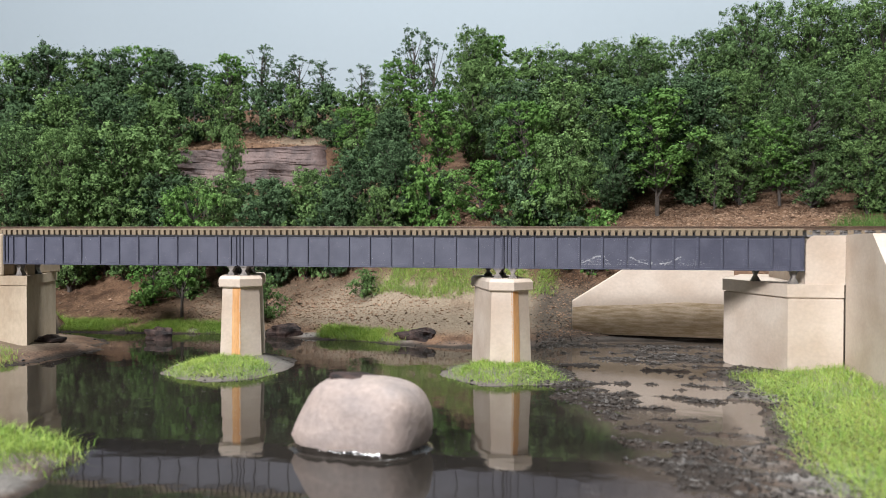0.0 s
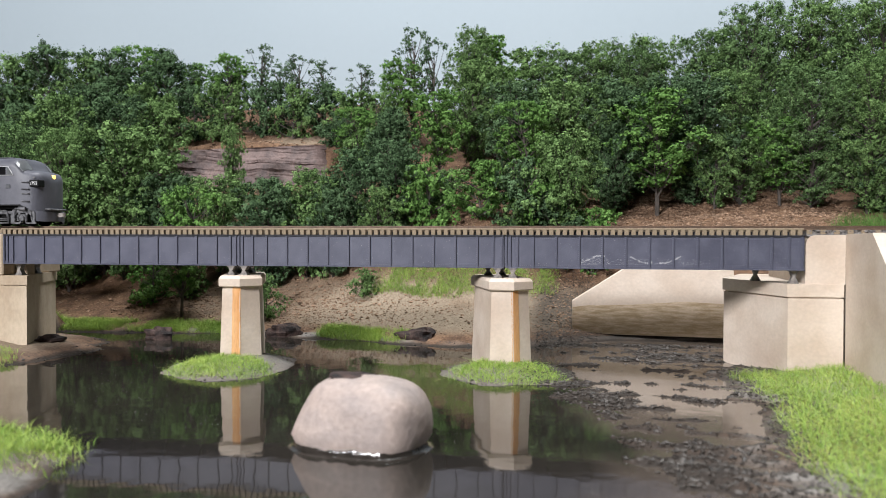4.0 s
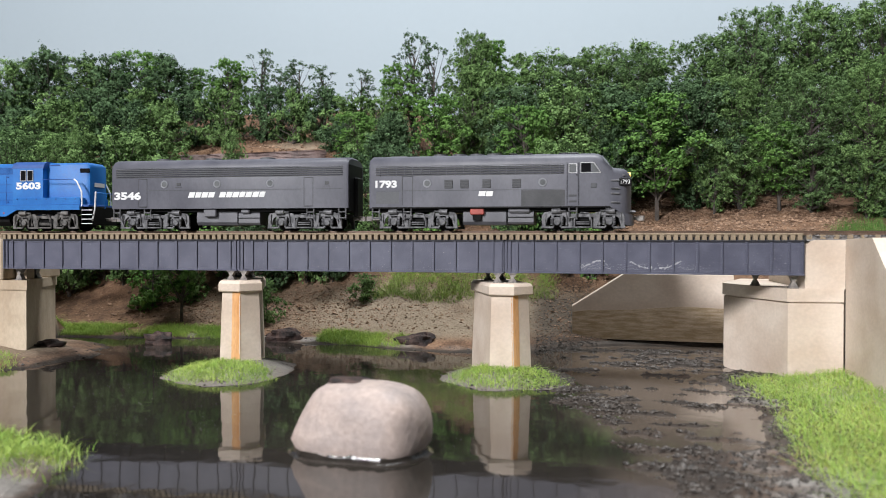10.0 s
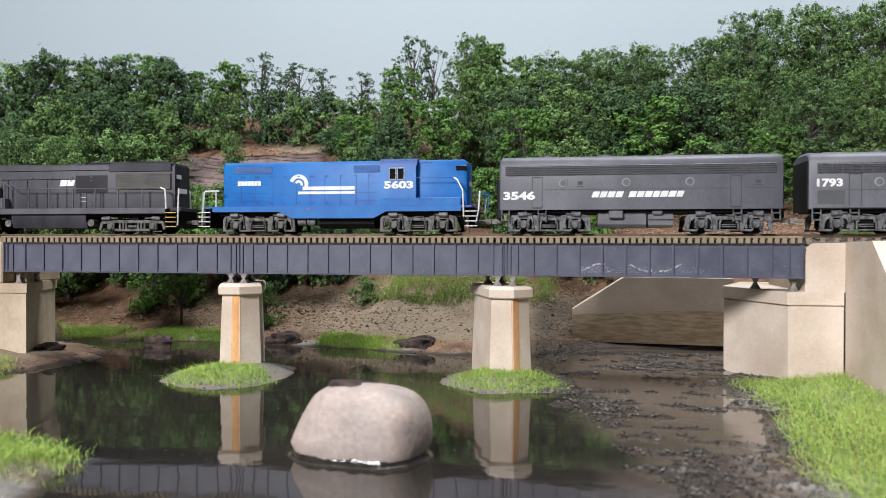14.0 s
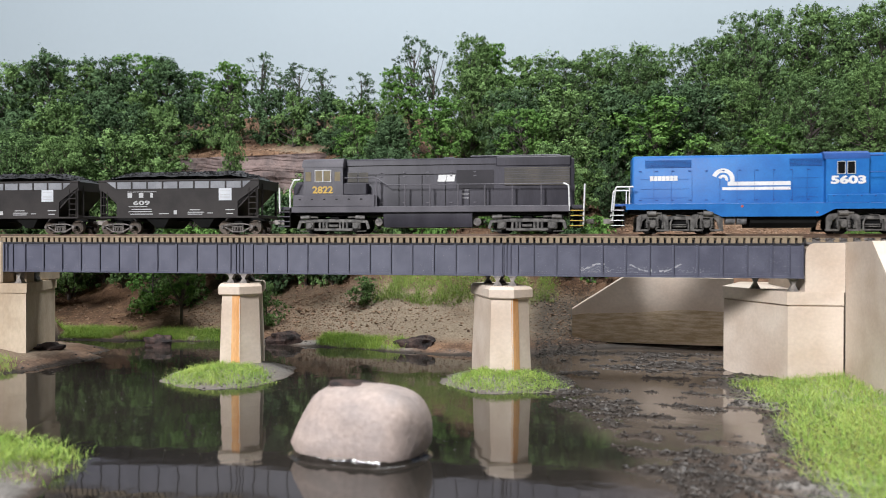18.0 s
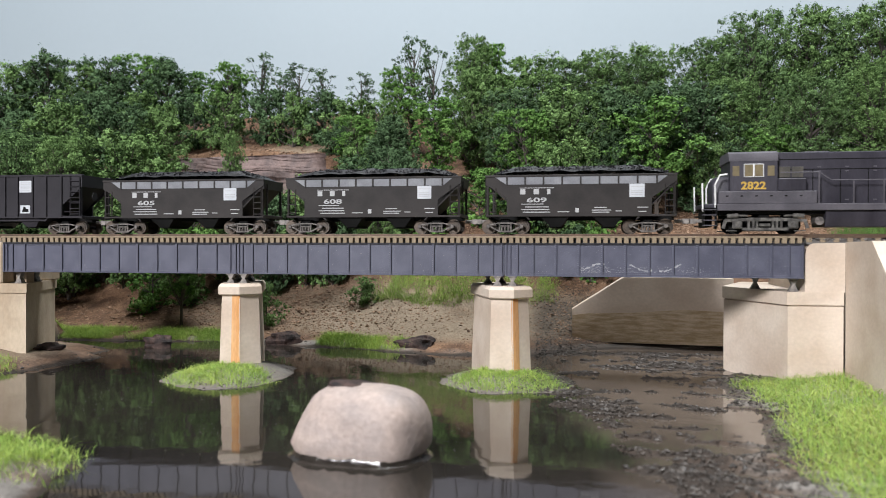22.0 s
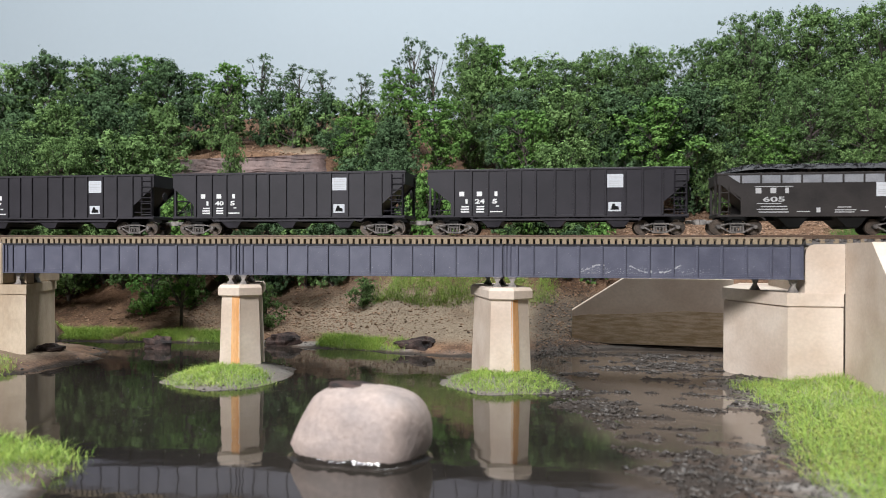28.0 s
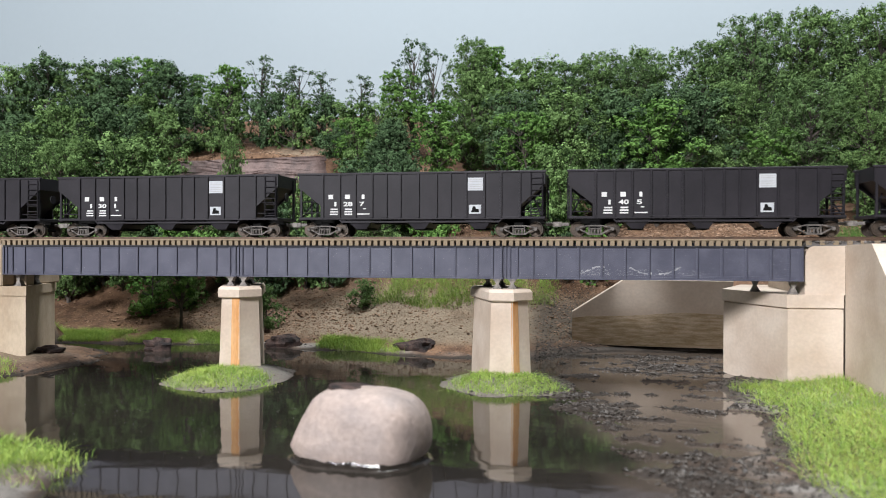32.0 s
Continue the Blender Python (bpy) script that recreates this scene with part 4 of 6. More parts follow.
crumbs("grit", "small sandy crumbs and pebbles on the bank", "rubble", CHIP, scatter((-130, 110, 55, 160), 30000, lambda x, y: smooth(4, 14, y - bank_line(x)) * 0.8 * (1 - 0.75 * smooth(-50, -30, x) * smooth(70, 50, x) * smooth(70, 50, y - bank_line(x))), 71), 0.18, 0.55, 72)
crumbs("soil_clods", "dark crumbled soil beside the wing wall", "rubble", SOIL_CLOD, scatter((48, 82, 50, 150), 5000, lambda x, y: smooth(48, 62, x) * 0.8, 73), 0.15, 0.45, 74)
crumbs("mud_clods", "dark clods of mud and grit at the waterline", "rubble", SOIL_CLOD, scatter((55, 140, -150, 80), 46000, lambda x, y: mud_flat(x, y) * smooth(-0.1, 0.5, land(x, y)) * (1 - 0.6 * smooth(-10, 0, x - right_edge(y))), 65), 0.18, 0.6, 66, 0.6)
crumbs("mud_clods", "dark grit round the islets", "rubble", SOIL_CLOD, scatter((-180, 90, -60, 70), 14000, lambda x, y: 0.5 * (land(x, y) > -0.1) * (land(x, y) < 1.6), 67), 0.2, 0.55, 68, 0.5)
crumbs("ballast", "grey track ballast beside the rails", "gravel", BALLAST, scatter((148, 330, -6.6, 10), 7000, lambda x, y: 0.9 + 0 * x, 69), 0.3, 0.55, 70, 0.8, 48.5)


def build_outcrop():
    """A worn bedded rock face in the hillside: warped beds of uneven thickness, broken by short dark crevices."""
    rnd = random.Random(12)
    beds, z = [], -4.0
    while z < 48:
        beds.append((z, rnd.uniform(-1.5, 1.3), rnd.random() * 50))
        z += rnd.choice((1.6, 2.4, 3.4, 5.0))
    n, rows = 190, []
    for j in range(92):
        h = 34.0 * j / 91
        row = []
        for i in range(n + 1):
            x = -72 + 146 * i / n
            s = h + 0.05 * x + 2.6 * noise.noise(Vector((x * 0.035, h * 0.02, 3))) + 0.8 * noise.noise(Vector((x * 0.12, h * 0.05, 8)))
            k = max(q for q in range(len(beds)) if beds[q][0] <= max(s, -3.9))
            low, out, seed = beds[k]
            up = beds[k + 1][0] if k + 1 < len(beds) else low + 4
            rim = min(s - low, up - s)
            broken = max(0.0, noise.noise(Vector((x * 0.06, seed, 1))) + 0.12)
            y = 0.5 * h + 9 * (x + 60) / 118 - 6 - out * (0.35 + 0.9 * broken)
            y += 2.6 * broken * max(0.0, 1 - rim / 0.55)
            y -= 2.6 * noise.noise(Vector((x * 0.045, h * 0.08, 1))) + 0.9 * noise.noise(Vector((x * 0.17, h * 0.3, 2))) + 0.28 * noise.noise(Vector((x * 0.8, h * 1.3, 4)))
            y += 16 * max(0.0, (x - 62) / 16) ** 2 + 10 * max(0.0, (-54 - x) / 16) ** 2
            row.append((x, y, h + 0.03 * (x + 60)))
        rows.append(row)
    rows.append([(x, y + 34, z) for x, y, z in rows[-1]])
    ob = part("rock_outcrop", Geo().loft(rows, caps=False, closed=False), ROCK, None, smooth=50)
    ob.matrix_world = pose(-0.174, 0.228, 0.0725)
    tagged(ob, "purple-brown bedded rock face between trees", "rock")


build_outcrop()


def build_dust():
    """Pale flecks of dust lying on the still water."""
    rnd = random.Random(77)
    g = Geo()
    for k in range(700):
        x, y = rnd.uniform(-120, 60), rnd.uniform(-125, 45)
        if land(x, y) > -0.3:
            continue
        a, b = rnd.uniform(0.03, 0.10), rnd.uniform(0.03, 0.08)
        g.box(x - a, x + a, y - b, y + b, 0.0, 0.05)
    tagged(part("dust_flecks", g, DUST, None, smooth=0), "pale dust flecks floating on the dark water", "dust", kind="stuff")


build_dust()


# ---- train: paints ----
CAR_Z = RAIL_Z + 0.6  # level from which the bodies are drawn; the trucks hang down to the rails
PC_GREY = material("weathered_grey_paint", (0.060, 0.061, 0.078), (0.100, 0.101, 0.122), 0.5, 13, 0.7, 0.12, 0.02, tall=0.5)
TANK_GREY = material("grey_tank_paint", (0.085, 0.086, 0.10), (0.13, 0.13, 0.145), 0.5, 8, 0.5, 0.12, 0.015)
PC_ROOF = material("dusty_dark_roof", (0.06, 0.063, 0.072), (0.085, 0.088, 0.095), 0.6, 12, 0.6, 0.15, 0.015)
BLACK_END = material("black_end_paint", (0.006, 0.006, 0.007), (0.012, 0.012, 0.012), 0.6, 6, 0.5, 0.15, 0.01, spec=0.2)
LOUVRE = material("dark_grey_louvre", (0.035, 0.036, 0.04), (0.055, 0.056, 0.06), 0.6, 6, 0.4, 0.2, 0.0)
BLUE = material("bright_blue_paint", (0.004, 0.100, 0.345), (0.010, 0.135, 0.41), 0.5, 9, 0.6, 0.1, 0.0, spec=0.35)
# darker copy of BLUE: shade of grilles, seams, roof and walkway as colour
BLUE_DARK = material("blue_paint_with_shade", (0.006, 0.048, 0.20), (0.010, 0.066, 0.26), 0.5, 5, 0.4, 0.15, 0.02)
BLACK_LOCO = material("weathered_black_paint", (0.018, 0.0165, 0.024), (0.041, 0.038, 0.050), 0.5, 9, 0.5, 0.18, 0.02, spec=0.3, tall=0.25)
SOOT_GREY = material("sooty_grey_running_board", (0.052, 0.048, 0.06), (0.085, 0.079, 0.094), 0.6, 8, 0.5, 0.15, 0.015)
RADIATOR = material("dusty_brown_radiator", (0.085, 0.075, 0.06), (0.05, 0.046, 0.04), 0.7, 6, 0.35, 0.25, 0.03)
TRUCK_GREY = material("light_grey_truck", (0.165, 0.165, 0.175), (0.045, 0.045, 0.05), 0.55, 1.6, 0.35, 0.25, 0.03)
TRUCK_DARK = material("dusty_dark_truck", (0.13, 0.122, 0.114), (0.028, 0.026, 0.025), 0.55, 1.8, 0.35, 0.3, 0.03)
TRUCK_DUSTY = material("dusty_freight_truck", (0.18, 0.16, 0.148), (0.045, 0.041, 0.039), 0.65, 1.6, 0.35, 0.25, 0.03)
WHEEL = material("brown_steel_wheel", (0.10, 0.075, 0.058), (0.05, 0.042, 0.036), 0.45, 2, 0.4, 0.3, 0.02, metal=0.5)
# black of the underframe parts; also paints shade in the truck openings
UNDER = material("black_underframe_and_gap_shade", (0.003, 0.003, 0.003), (0.006, 0.006, 0.006), 0.75, 5, 0.5, 0.2, 0.02, spec=0.15)
HOPPER_BROWN = material("sooty_brown_black_paint", (0.020, 0.0175, 0.0175), (0.034, 0.0295, 0.0285), 0.6, 10, 0.6, 0.14, 0.015, spec=0.22)
HOPPER_BLACK = material("satin_black_paint", (0.017, 0.0155, 0.0195), (0.027, 0.0245, 0.0305), 0.5, 12, 0.6, 0.12, 0.015, spec=0.22)
DUST_BAND = material("pale_dusty_band", (0.16, 0.165, 0.185), (0.24, 0.245, 0.265), 0.7, 6, 0.5, 0.15, 0.0)
COAL = material("black_coal", (0.010, 0.010, 0.011), (0.032, 0.032, 0.036), 0.5, 3, 0.5, 0.35, 0.15, spec=0.3, per=0.7, island=True)
WHITE = material("white_lettering_paint", (0.72, 0.72, 0.72), (0.62, 0.62, 0.62), 0.6, 4, 0.4, 0.06, 0.0)
GREY_MARK = material("grey_lettering_paint", (0.42, 0.42, 0.43), (0.34, 0.34, 0.35), 0.6, 3, 0.4, 0.1, 0.0)
PANEL_MARK = material("pale_grey_stencil_panel", (0.52, 0.54, 0.57), (0.46, 0.48, 0.52), 0.6, 3, 0.4, 0.06, 0.0)
YELLOW = material("dull_yellow_paint", (0.52, 0.33, 0.05), (0.44, 0.28, 0.05), 0.6, 3, 0.4, 0.1, 0.0)
RED = material("faded_red_paint", (0.42, 0.09, 0.07), (0.30, 0.06, 0.05), 0.6, 3, 0.4, 0.1, 0.0)
SILVER = material("silver_window_frame", (0.55, 0.55, 0.56), (0.45, 0.45, 0.46), 0.45, 3, 0.4, 0.1, 0.0, metal=0.3)
CAB_DARK = material("dark_cab_glass", (0.008, 0.008, 0.009), (0.012, 0.012, 0.013), 0.08, 4, 1, 0.05, 0.0)
# lit cab interior behind the glass is painted as the pane's tan colour
WARM_PANE = material("tan_lit_cab_pane", (0.20, 0.165, 0.10), (0.14, 0.115, 0.075), 0.2, 3, 1, 0.1, 0.0)
CAB_GLASS = material("hazy_window_glass", (0.10, 0.105, 0.11), (0.14, 0.145, 0.15), 0.15, 4, 1, 0.05, 0.0)
LAMP = material("warm_headlight", (0.9, 0.7, 0.3), (0.9, 0.7, 0.3), 0.3, 4, 1, 0.0, 0.0)
LAMP.node_tree.nodes["Principled BSDF"].inputs["Emission Color"].default_value = (1.0, 0.66, 0.16, 1)
LAMP.node_tree.nodes["Principled BSDF"].inputs["Emission Strength"].default_value = 1.6


def plate(name, x0, x1, z0, z1, y, m, parent, label="", deep=0.08):
    """A thin plate or marking on a side that looks towards -Y; y is the side's own place."""
    return part(name, Geo().box(x0, x1, y - deep, y + 0.1, z0, z1), m, parent, label, smooth=0)


def lettering(name, body, x0, x1, z0, z1, y, m, parent, bold=0.03):
    """Numbers on a side that looks towards -Y, stretched to the given box."""
    cu = bpy.data.curves.new(name, "FONT")
    cu.body, cu.extrude, cu.offset, cu.resolution_u = body, 0.02, bold, 3
    tmp = new("tmp", cu)
    bpy.context.view_layer.update()
    me = bpy.data.meshes.new_from_object(tmp.evaluated_get(bpy.context.evaluated_depsgraph_get()))
    bpy.data.objects.remove(tmp)
    p = [v.co.copy() for v in me.vertices]
    a, b = min(q.x for q in p), max(q.x for q in p)
    c, d = min(q.y for q in p), max(q.y for q in p)
    for v, q in zip(me.vertices, p):
        v.co = Vector((x0 + (q.x - a) / (b - a) * (x1 - x0), y - 0.06 - q.z * 1.0, z0 + (q.y - c) / (d - c) * (z1 - z0))) * MM
    me.materials.clear()
    me.materials.append(m)
    me.name = name
    ob = new(name, me)
    ob.parent = parent
    return ob


def word_blocks(name, widths, x0, x1, z0, z1, y, m, parent, slant=0.0, gap=0.16):
    """A row of slanted painted blocks, each a mark of its own; a width of 0 is a space."""
    unit = (x1 - x0) / (sum(w or 0.6 for w in widths) + gap * len(widths))
    x = x0
    for w in widths:
        if w:
            e = x + w * unit
            s = slant * (z1 - z0)
            part(name, Geo().prism([(x, z0), (e, z0), (e + s, z1), (x + s, z1)], "y", y - 0.07, y + 0.1), m, parent, smooth=0)
        x += ((w or 0.6) + gap) * unit


# ---- running gear ----
def wheel_mesh(r, name, paint):
    g = Geo()
    prof = ((1.0, r * 0.35), (1.0, r * 0.78), (0.85, r * 0.82), (0.85, r), (0.0, r), (-0.25, r * 1.07), (-0.5, r * 1.07), (-0.5, r * 0.35))
    n = 22
    g.loft([[(s * math.cos(2 * math.pi * k / n), -y, s * math.sin(2 * math.pi * k / n)) for k in range(n)] for y, s in prof])
    return g.mesh(name, paint)


# locomotive wheels are near-black, with the shade behind the frames in their colour
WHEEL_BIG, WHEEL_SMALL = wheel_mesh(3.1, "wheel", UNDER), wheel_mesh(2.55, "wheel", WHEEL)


def bar(g, p, q, w, y0, y1):
    """A flat bar from p to q, both (x, z), w wide."""
    (a, b), (c, d) = p, q
    k = w / 2 / math.hypot(c - a, d - b)
    dx, dz = -(d - b) * k, (c - a) * k
    return g.prism([(a + dx, b + dz), (c + dx, d + dz), (c - dx, d - dz), (a - dx, b - dz)], "y", y0, y1)


def blomberg_frame():
    """Two-axle locomotive truck frame with outside swing hangers, as one cast side; near side looks to -Y."""
    g = Geo()
    y0, y1 = -8.7, -7.8
    for s in (-1, 1):
        leg = [(14.0, 1.0), (12.9, 1.0), (12.0, 4.3), (11.2, 4.9), (11.2, 6.6), (13.2, 6.3), (13.9, 5.3)]
        for poly in (leg, [(17.5 - x, z) for x, z in leg], [(11.3, 5.2), (11.3, 6.6), (6.2, 6.6), (6.2, 5.2)]):
            g.prism([(s * x, z) for x, z in poly], "y", y0, y1)
        g.prism([(s * x, z) for x, z in ((10.2, 1.3), (10.9, 5.3), (9.9, 5.3), (9.7, 1.3))], "y", y0 + 0.15, y1)
        g.prism([(s * x, z) for x, z in ((7.3, 1.3), (6.6, 5.3), (7.6, 5.3), (7.8, 1.3))], "y", y0 + 0.15, y1)
        for a, b in ((10.0, 14.2), (3.3, 7.5)):
            g.box(min(s * a, s * b), max(s * a, s * b), y0 + 0.1, y1, 0.8, 1.5, 0.1)
        g.cyl((s * 8.75, y0 - 0.8, 3.0), (s * 8.75, y0 + 0.4, 3.0), 1.0, 1.25, n=12)
        g.box(s * 8.75 - 1.2, s * 8.75 + 1.2, y0 - 0.3, y1, 3.4, 4.7, 0.2)
        g.cyl((s * 10.6, y0 - 0.6, 6.7), (s * 7.6, y0 - 0.6, 6.8), 0.85, n=10)
        g.cyl((s * 7.6, y0 - 0.6, 6.8), (s * 5.8, y0 - 0.6, 6.8), 0.3, n=6)
        for x in (7.05, 10.45):
            for z in (2.0, 2.5, 3.0, 3.5, 4.0):
                g.cyl((s * x, y0 - 0.1, z), (s * x, y0 - 0.1, z + 0.3), 0.55, n=8)
        g.tube([(s * 5.9, y0 - 0.5, 6.6), (s * 5.4, y0 - 0.5, 3.0), (s * 5.6, y0 - 0.5, 1.8)], 0.2, 5)
        g.tube([(s * 12.6, y0 - 0.4, 6.0), (s * 12.9, y0 - 0.4, 2.6)], 0.18, 5)
        g.box(s * 5.5 - 0.35, s * 5.5 + 0.35, y0 - 0.5, y0 + 0.2, 1.7, 3.0, 0.1)
    g.box(-4.4, 4.4, y0 + 0.1, y1, 4.6, 5.9, 0.15)
    return g


def blomberg_hanger():
    g = Geo()
    g.box(-2.9, 2.9, -9.3, -8.5, 0.9, 1.45, 0.12)
    g.box(-2.3, 2.3, -9.2, -8.6, 2.1, 2.5, 0.1)
    g.box(-2.3, 2.3, -9.2, -8.6, 2.75, 3.15, 0.1)
    for s in (-1, 1):
        g.tube([(s * 2.2, -9.0, 5.2), (s * 2.9, -9.2, 3.6), (s * 2.9, -9.2, 1.0)], 0.3, 6)
    g.tube([(-1.0, -9.1, 6.2), (2.0, -9.1, 6.0), (2.4, -9.2, 3.4)], 0.2, 5)
    return g


def aar_frame():
    """Plain cast truck side with a framed opening in its middle and drop pedestals."""
    g = Geo()
    y0, y1 = -8.5, -7.8
    g.box(-5.6, 5.6, y0, y1, 4.1, 5.3, 0.15)
    g.box(-5.6, 5.6, y0, y1, 1.0, 2.0, 0.15)
    for x in (-5.1, -3.7, -2.5, 2.5, 3.7, 5.1):
        g.box(x - 0.35, x + 0.35, y0, y1, 1.6, 4.5)
    g.box(-1.8, 1.8, y0 + 0.1, y1, 2.4, 3.4, 0.2)
    for s in (-1, 1):
        bar(g, (s * 5.4, 4.7), (s * 12.6, 4.4), 1.0, y0, y1)
        bar(g, (s * 12.4, 4.6), (s * 13.2, 1.8), 1.0, y0, y1)
        bar(g, (s * 5.4, 1.5), (s * 7.2, 1.6), 0.9, y0, y1)
        g.box(s * 8.75 - 1.6, s * 8.75 + 1.6, y0 - 0.4, y1, 1.6, 4.3, 0.35)
        g.cyl((s * 8.75, y0 - 0.8, 2.9), (s * 8.75, y0, 2.9), 0.95, 1.1, n=12)
        g.cyl((s * 12.0, y0 - 0.4, 5.8), (s * 8.6, y0 - 0.4, 6.0), 0.75, n=10)
        g.cyl((s * 8.6, y0 - 0.4, 6.0), (s * 5.6, y0 - 0.4, 5.9), 0.32, n=6)
        g.tube([(s * 12.4, y0 - 0.3, 1.0), (s * 9.0, y0 - 0.3, 0.9)], 0.2, 5)
    return g


def freight_frame():
    """Open cast freight truck side: arched top chord, sloping legs, spring nest between two columns, round journals."""
    g = Geo()
    y0, y1 = -7.3, -6.8
    for p, q, w in (((-5.6, 3.15), (-2.4, 3.75), 0.42), ((-2.6, 3.75), (2.6, 3.75), 0.5), ((2.4, 3.75), (5.6, 3.15), 0.42),
                    ((-5.4, 2.7), (-2.2, 0.95), 0.42), ((-2.5, 0.85), (2.5, 0.85), 0.5), ((2.2, 0.95), (5.4, 2.7), 0.42),
                    ((-2.0, 0.9), (-2.0, 3.7), 0.4), ((2.0, 0.9), (2.0, 3.7), 0.4)):
        bar(g, p, q, w, y0, y1)
    for s in (-1, 1):
        g.box(s * 5.85 - 0.72, s * 5.85 + 0.72, y0 - 0.2, y1, 2.0, 3.3, 0.25)
        g.cyl((s * 5.85, y0 - 0.7, 2.55), (s * 5.85, y0, 2.55), 0.55, 0.7, n=12)
    for x in (-1.15, 0, 1.15):
        g.cyl((x, y0 + 0.25, 1.0), (x, y0 + 0.25, 2.5), 0.36, n=8)
        for z in (1.25, 1.6, 1.95, 2.3):
            g.cyl((x, y0 + 0.25, z), (x, y0 + 0.25, z + 0.14), 0.46, n=8)
    g.box(-1.8, 1.8, y0 - 0.1, y1, 2.5, 3.0, 0.1)
    return g


def make_truck(frame_geo, paint, wheel, r, base, hanger=None, pad=5.5):
    """Meshes of one kind of truck, for both sides."""
    far = Geo()
    far.v, far.f = [(x, -y, z) for x, y, z in frame_geo.v], [tuple(reversed(q)) for q in frame_geo.f]
    # with a hanger, the wide black box paints shade behind the frame openings
    kit = {"near": frame_geo.mesh("side_frame", paint), "far": far.mesh("side_frame", paint), "wheel": wheel, "r": r, "base": base,
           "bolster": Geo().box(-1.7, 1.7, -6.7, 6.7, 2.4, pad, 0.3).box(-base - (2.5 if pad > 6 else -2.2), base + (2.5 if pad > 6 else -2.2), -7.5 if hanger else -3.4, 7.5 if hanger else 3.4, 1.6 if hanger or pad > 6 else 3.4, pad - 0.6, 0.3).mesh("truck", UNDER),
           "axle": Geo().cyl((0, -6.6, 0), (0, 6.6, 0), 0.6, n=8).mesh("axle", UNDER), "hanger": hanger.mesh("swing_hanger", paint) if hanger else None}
    return kit


BLOMBERG = make_truck(blomberg_frame(), TRUCK_GREY, WHEEL_BIG, 3.1, 8.75, blomberg_hanger(), 6.5)
BLOMBERG_DARK = make_truck(blomberg_frame(), TRUCK_DARK, WHEEL_BIG, 3.1, 8.75, blomberg_hanger(), 6.5)
AAR = make_truck(aar_frame(), TRUCK_DARK, WHEEL_BIG, 3.1, 8.75, None, 6.5)
FREIGHT = make_truck(freight_frame(), TRUCK_DUSTY, WHEEL_SMALL, 2.55, 5.85, None, 5.2)


def add_truck(car, kit, x):
    t = shared("truck", kit["bolster"], car, x, 0, -0.6)
    for k in ("near", "far"):
        shared("side_frame", kit[k], t)
    if kit["hanger"]:
        shared("swing_hanger", kit["hanger"], t)
    for s in (-1, 1):
        shared("axle", kit["axle"], t, s * kit["base"], 0, kit["r"])
        for y, rz in ((-4.3, 0), (4.3, 180)):
            shared("wheel", kit["wheel"], t, s * kit["base"], y, kit["r"], rz)
    return t


def coupler_mesh():
    g = Geo()
    g.box(0, 3.2, -0.55, 0.55, 3.3, 4.4, 0.15)
    g.prism([(2.6, -1.0), (4.6, -1.2), (5.1, -0.4), (4.3, 0.0), (4.5, 0.9), (3.4, 1.1), (2.6, 0.8)], "z", 3.0, 4.7)
    return g.mesh("coupler", BEARING)


COUPLER = coupler_mesh()


def add_couplers(car, x0, x1):
    shared("coupler", COUPLER, car, x1)
    shared("coupler", COUPLER, car, x0, 0, 0, 180)


def rungs(g, x0, x1, y, z0, z1, n, r=0.17):
    """A ladder on a side: two rails and n rungs."""
    for x in (x0, x1):
        g.cyl((x, y, z0), (x, y, z1), r, n=5)
    for k in range(n):
        z = z0 + (z1 - z0) * (k + 0.3) / n
        g.cyl((x0, y, z), (x1, y, z), r, n=5)
    return g


# ---- streamlined diesel: cab unit and booster ----
def car_ring(x, w, top, low, shoulder, crown=0.55, n=9):
    """Cross-section of a carbody with straight sides and a rounded roof."""
    left = [(x, -w, low), (x, -w, low + (shoulder - low) * 0.5), (x, -w, shoulder)]
    arc = []
    for k in range(1, n):
        a = math.pi * k / n
        c, s = math.cos(a), math.sin(a)
        arc.append((x, -w * math.copysign(abs(c) ** crown, c), shoulder + (top - shoulder) * abs(s) ** 0.75))
    right = [(x, w, shoulder), (x, w, low + (shoulder - low) * 0.5), (x, w, low)]
    return left + arc + right


def side_ladder(car, x, z0=3.4, z1=7.6, y=-9.7, m=None):
    part("step_ladder", rungs(Geo(), x - 1.3, x + 1.3, y, z0, z1, 2, 0.24), m or TRUCK_GREY, car)


def fuel_tank(car, x0, x1, cut, m):
    tank = part("fuel_tank", Geo().prism([(-7.6, 2.6), (-6.5, 1.5), (6.5, 1.5), (7.6, 2.6), (7.6, 6.4), (-7.6, 6.4)], "x", x0, cut - 0.4), m, car)
    part("air_tank", Geo().prism([(-7.8, 2.4), (-7.0, 1.7), (7.0, 1.7), (7.8, 2.4), (7.8, 5.6), (7.2, 6.3), (-7.2, 6.3), (-7.8, 5.6)], "x", cut + 0.2, x1), m, car)
    part("tank_strap", Geo().box(cut + 0.2, x1, -8.1, -7.7, 4.0, 4.25), UNDER, tank)
    return tank


def porthole(car, x, z):
    g = Geo()
    g.cyl((x, -10.1, z), (x, -10.32, z), 1.55, 1.4, n=20)
    p = part("porthole", g, DUST_BAND, car)
    part("porthole_glass", Geo().cyl((x, -10.25, z), (x, -10.36, z), 1.0, n=18), CAB_GLASS, p)


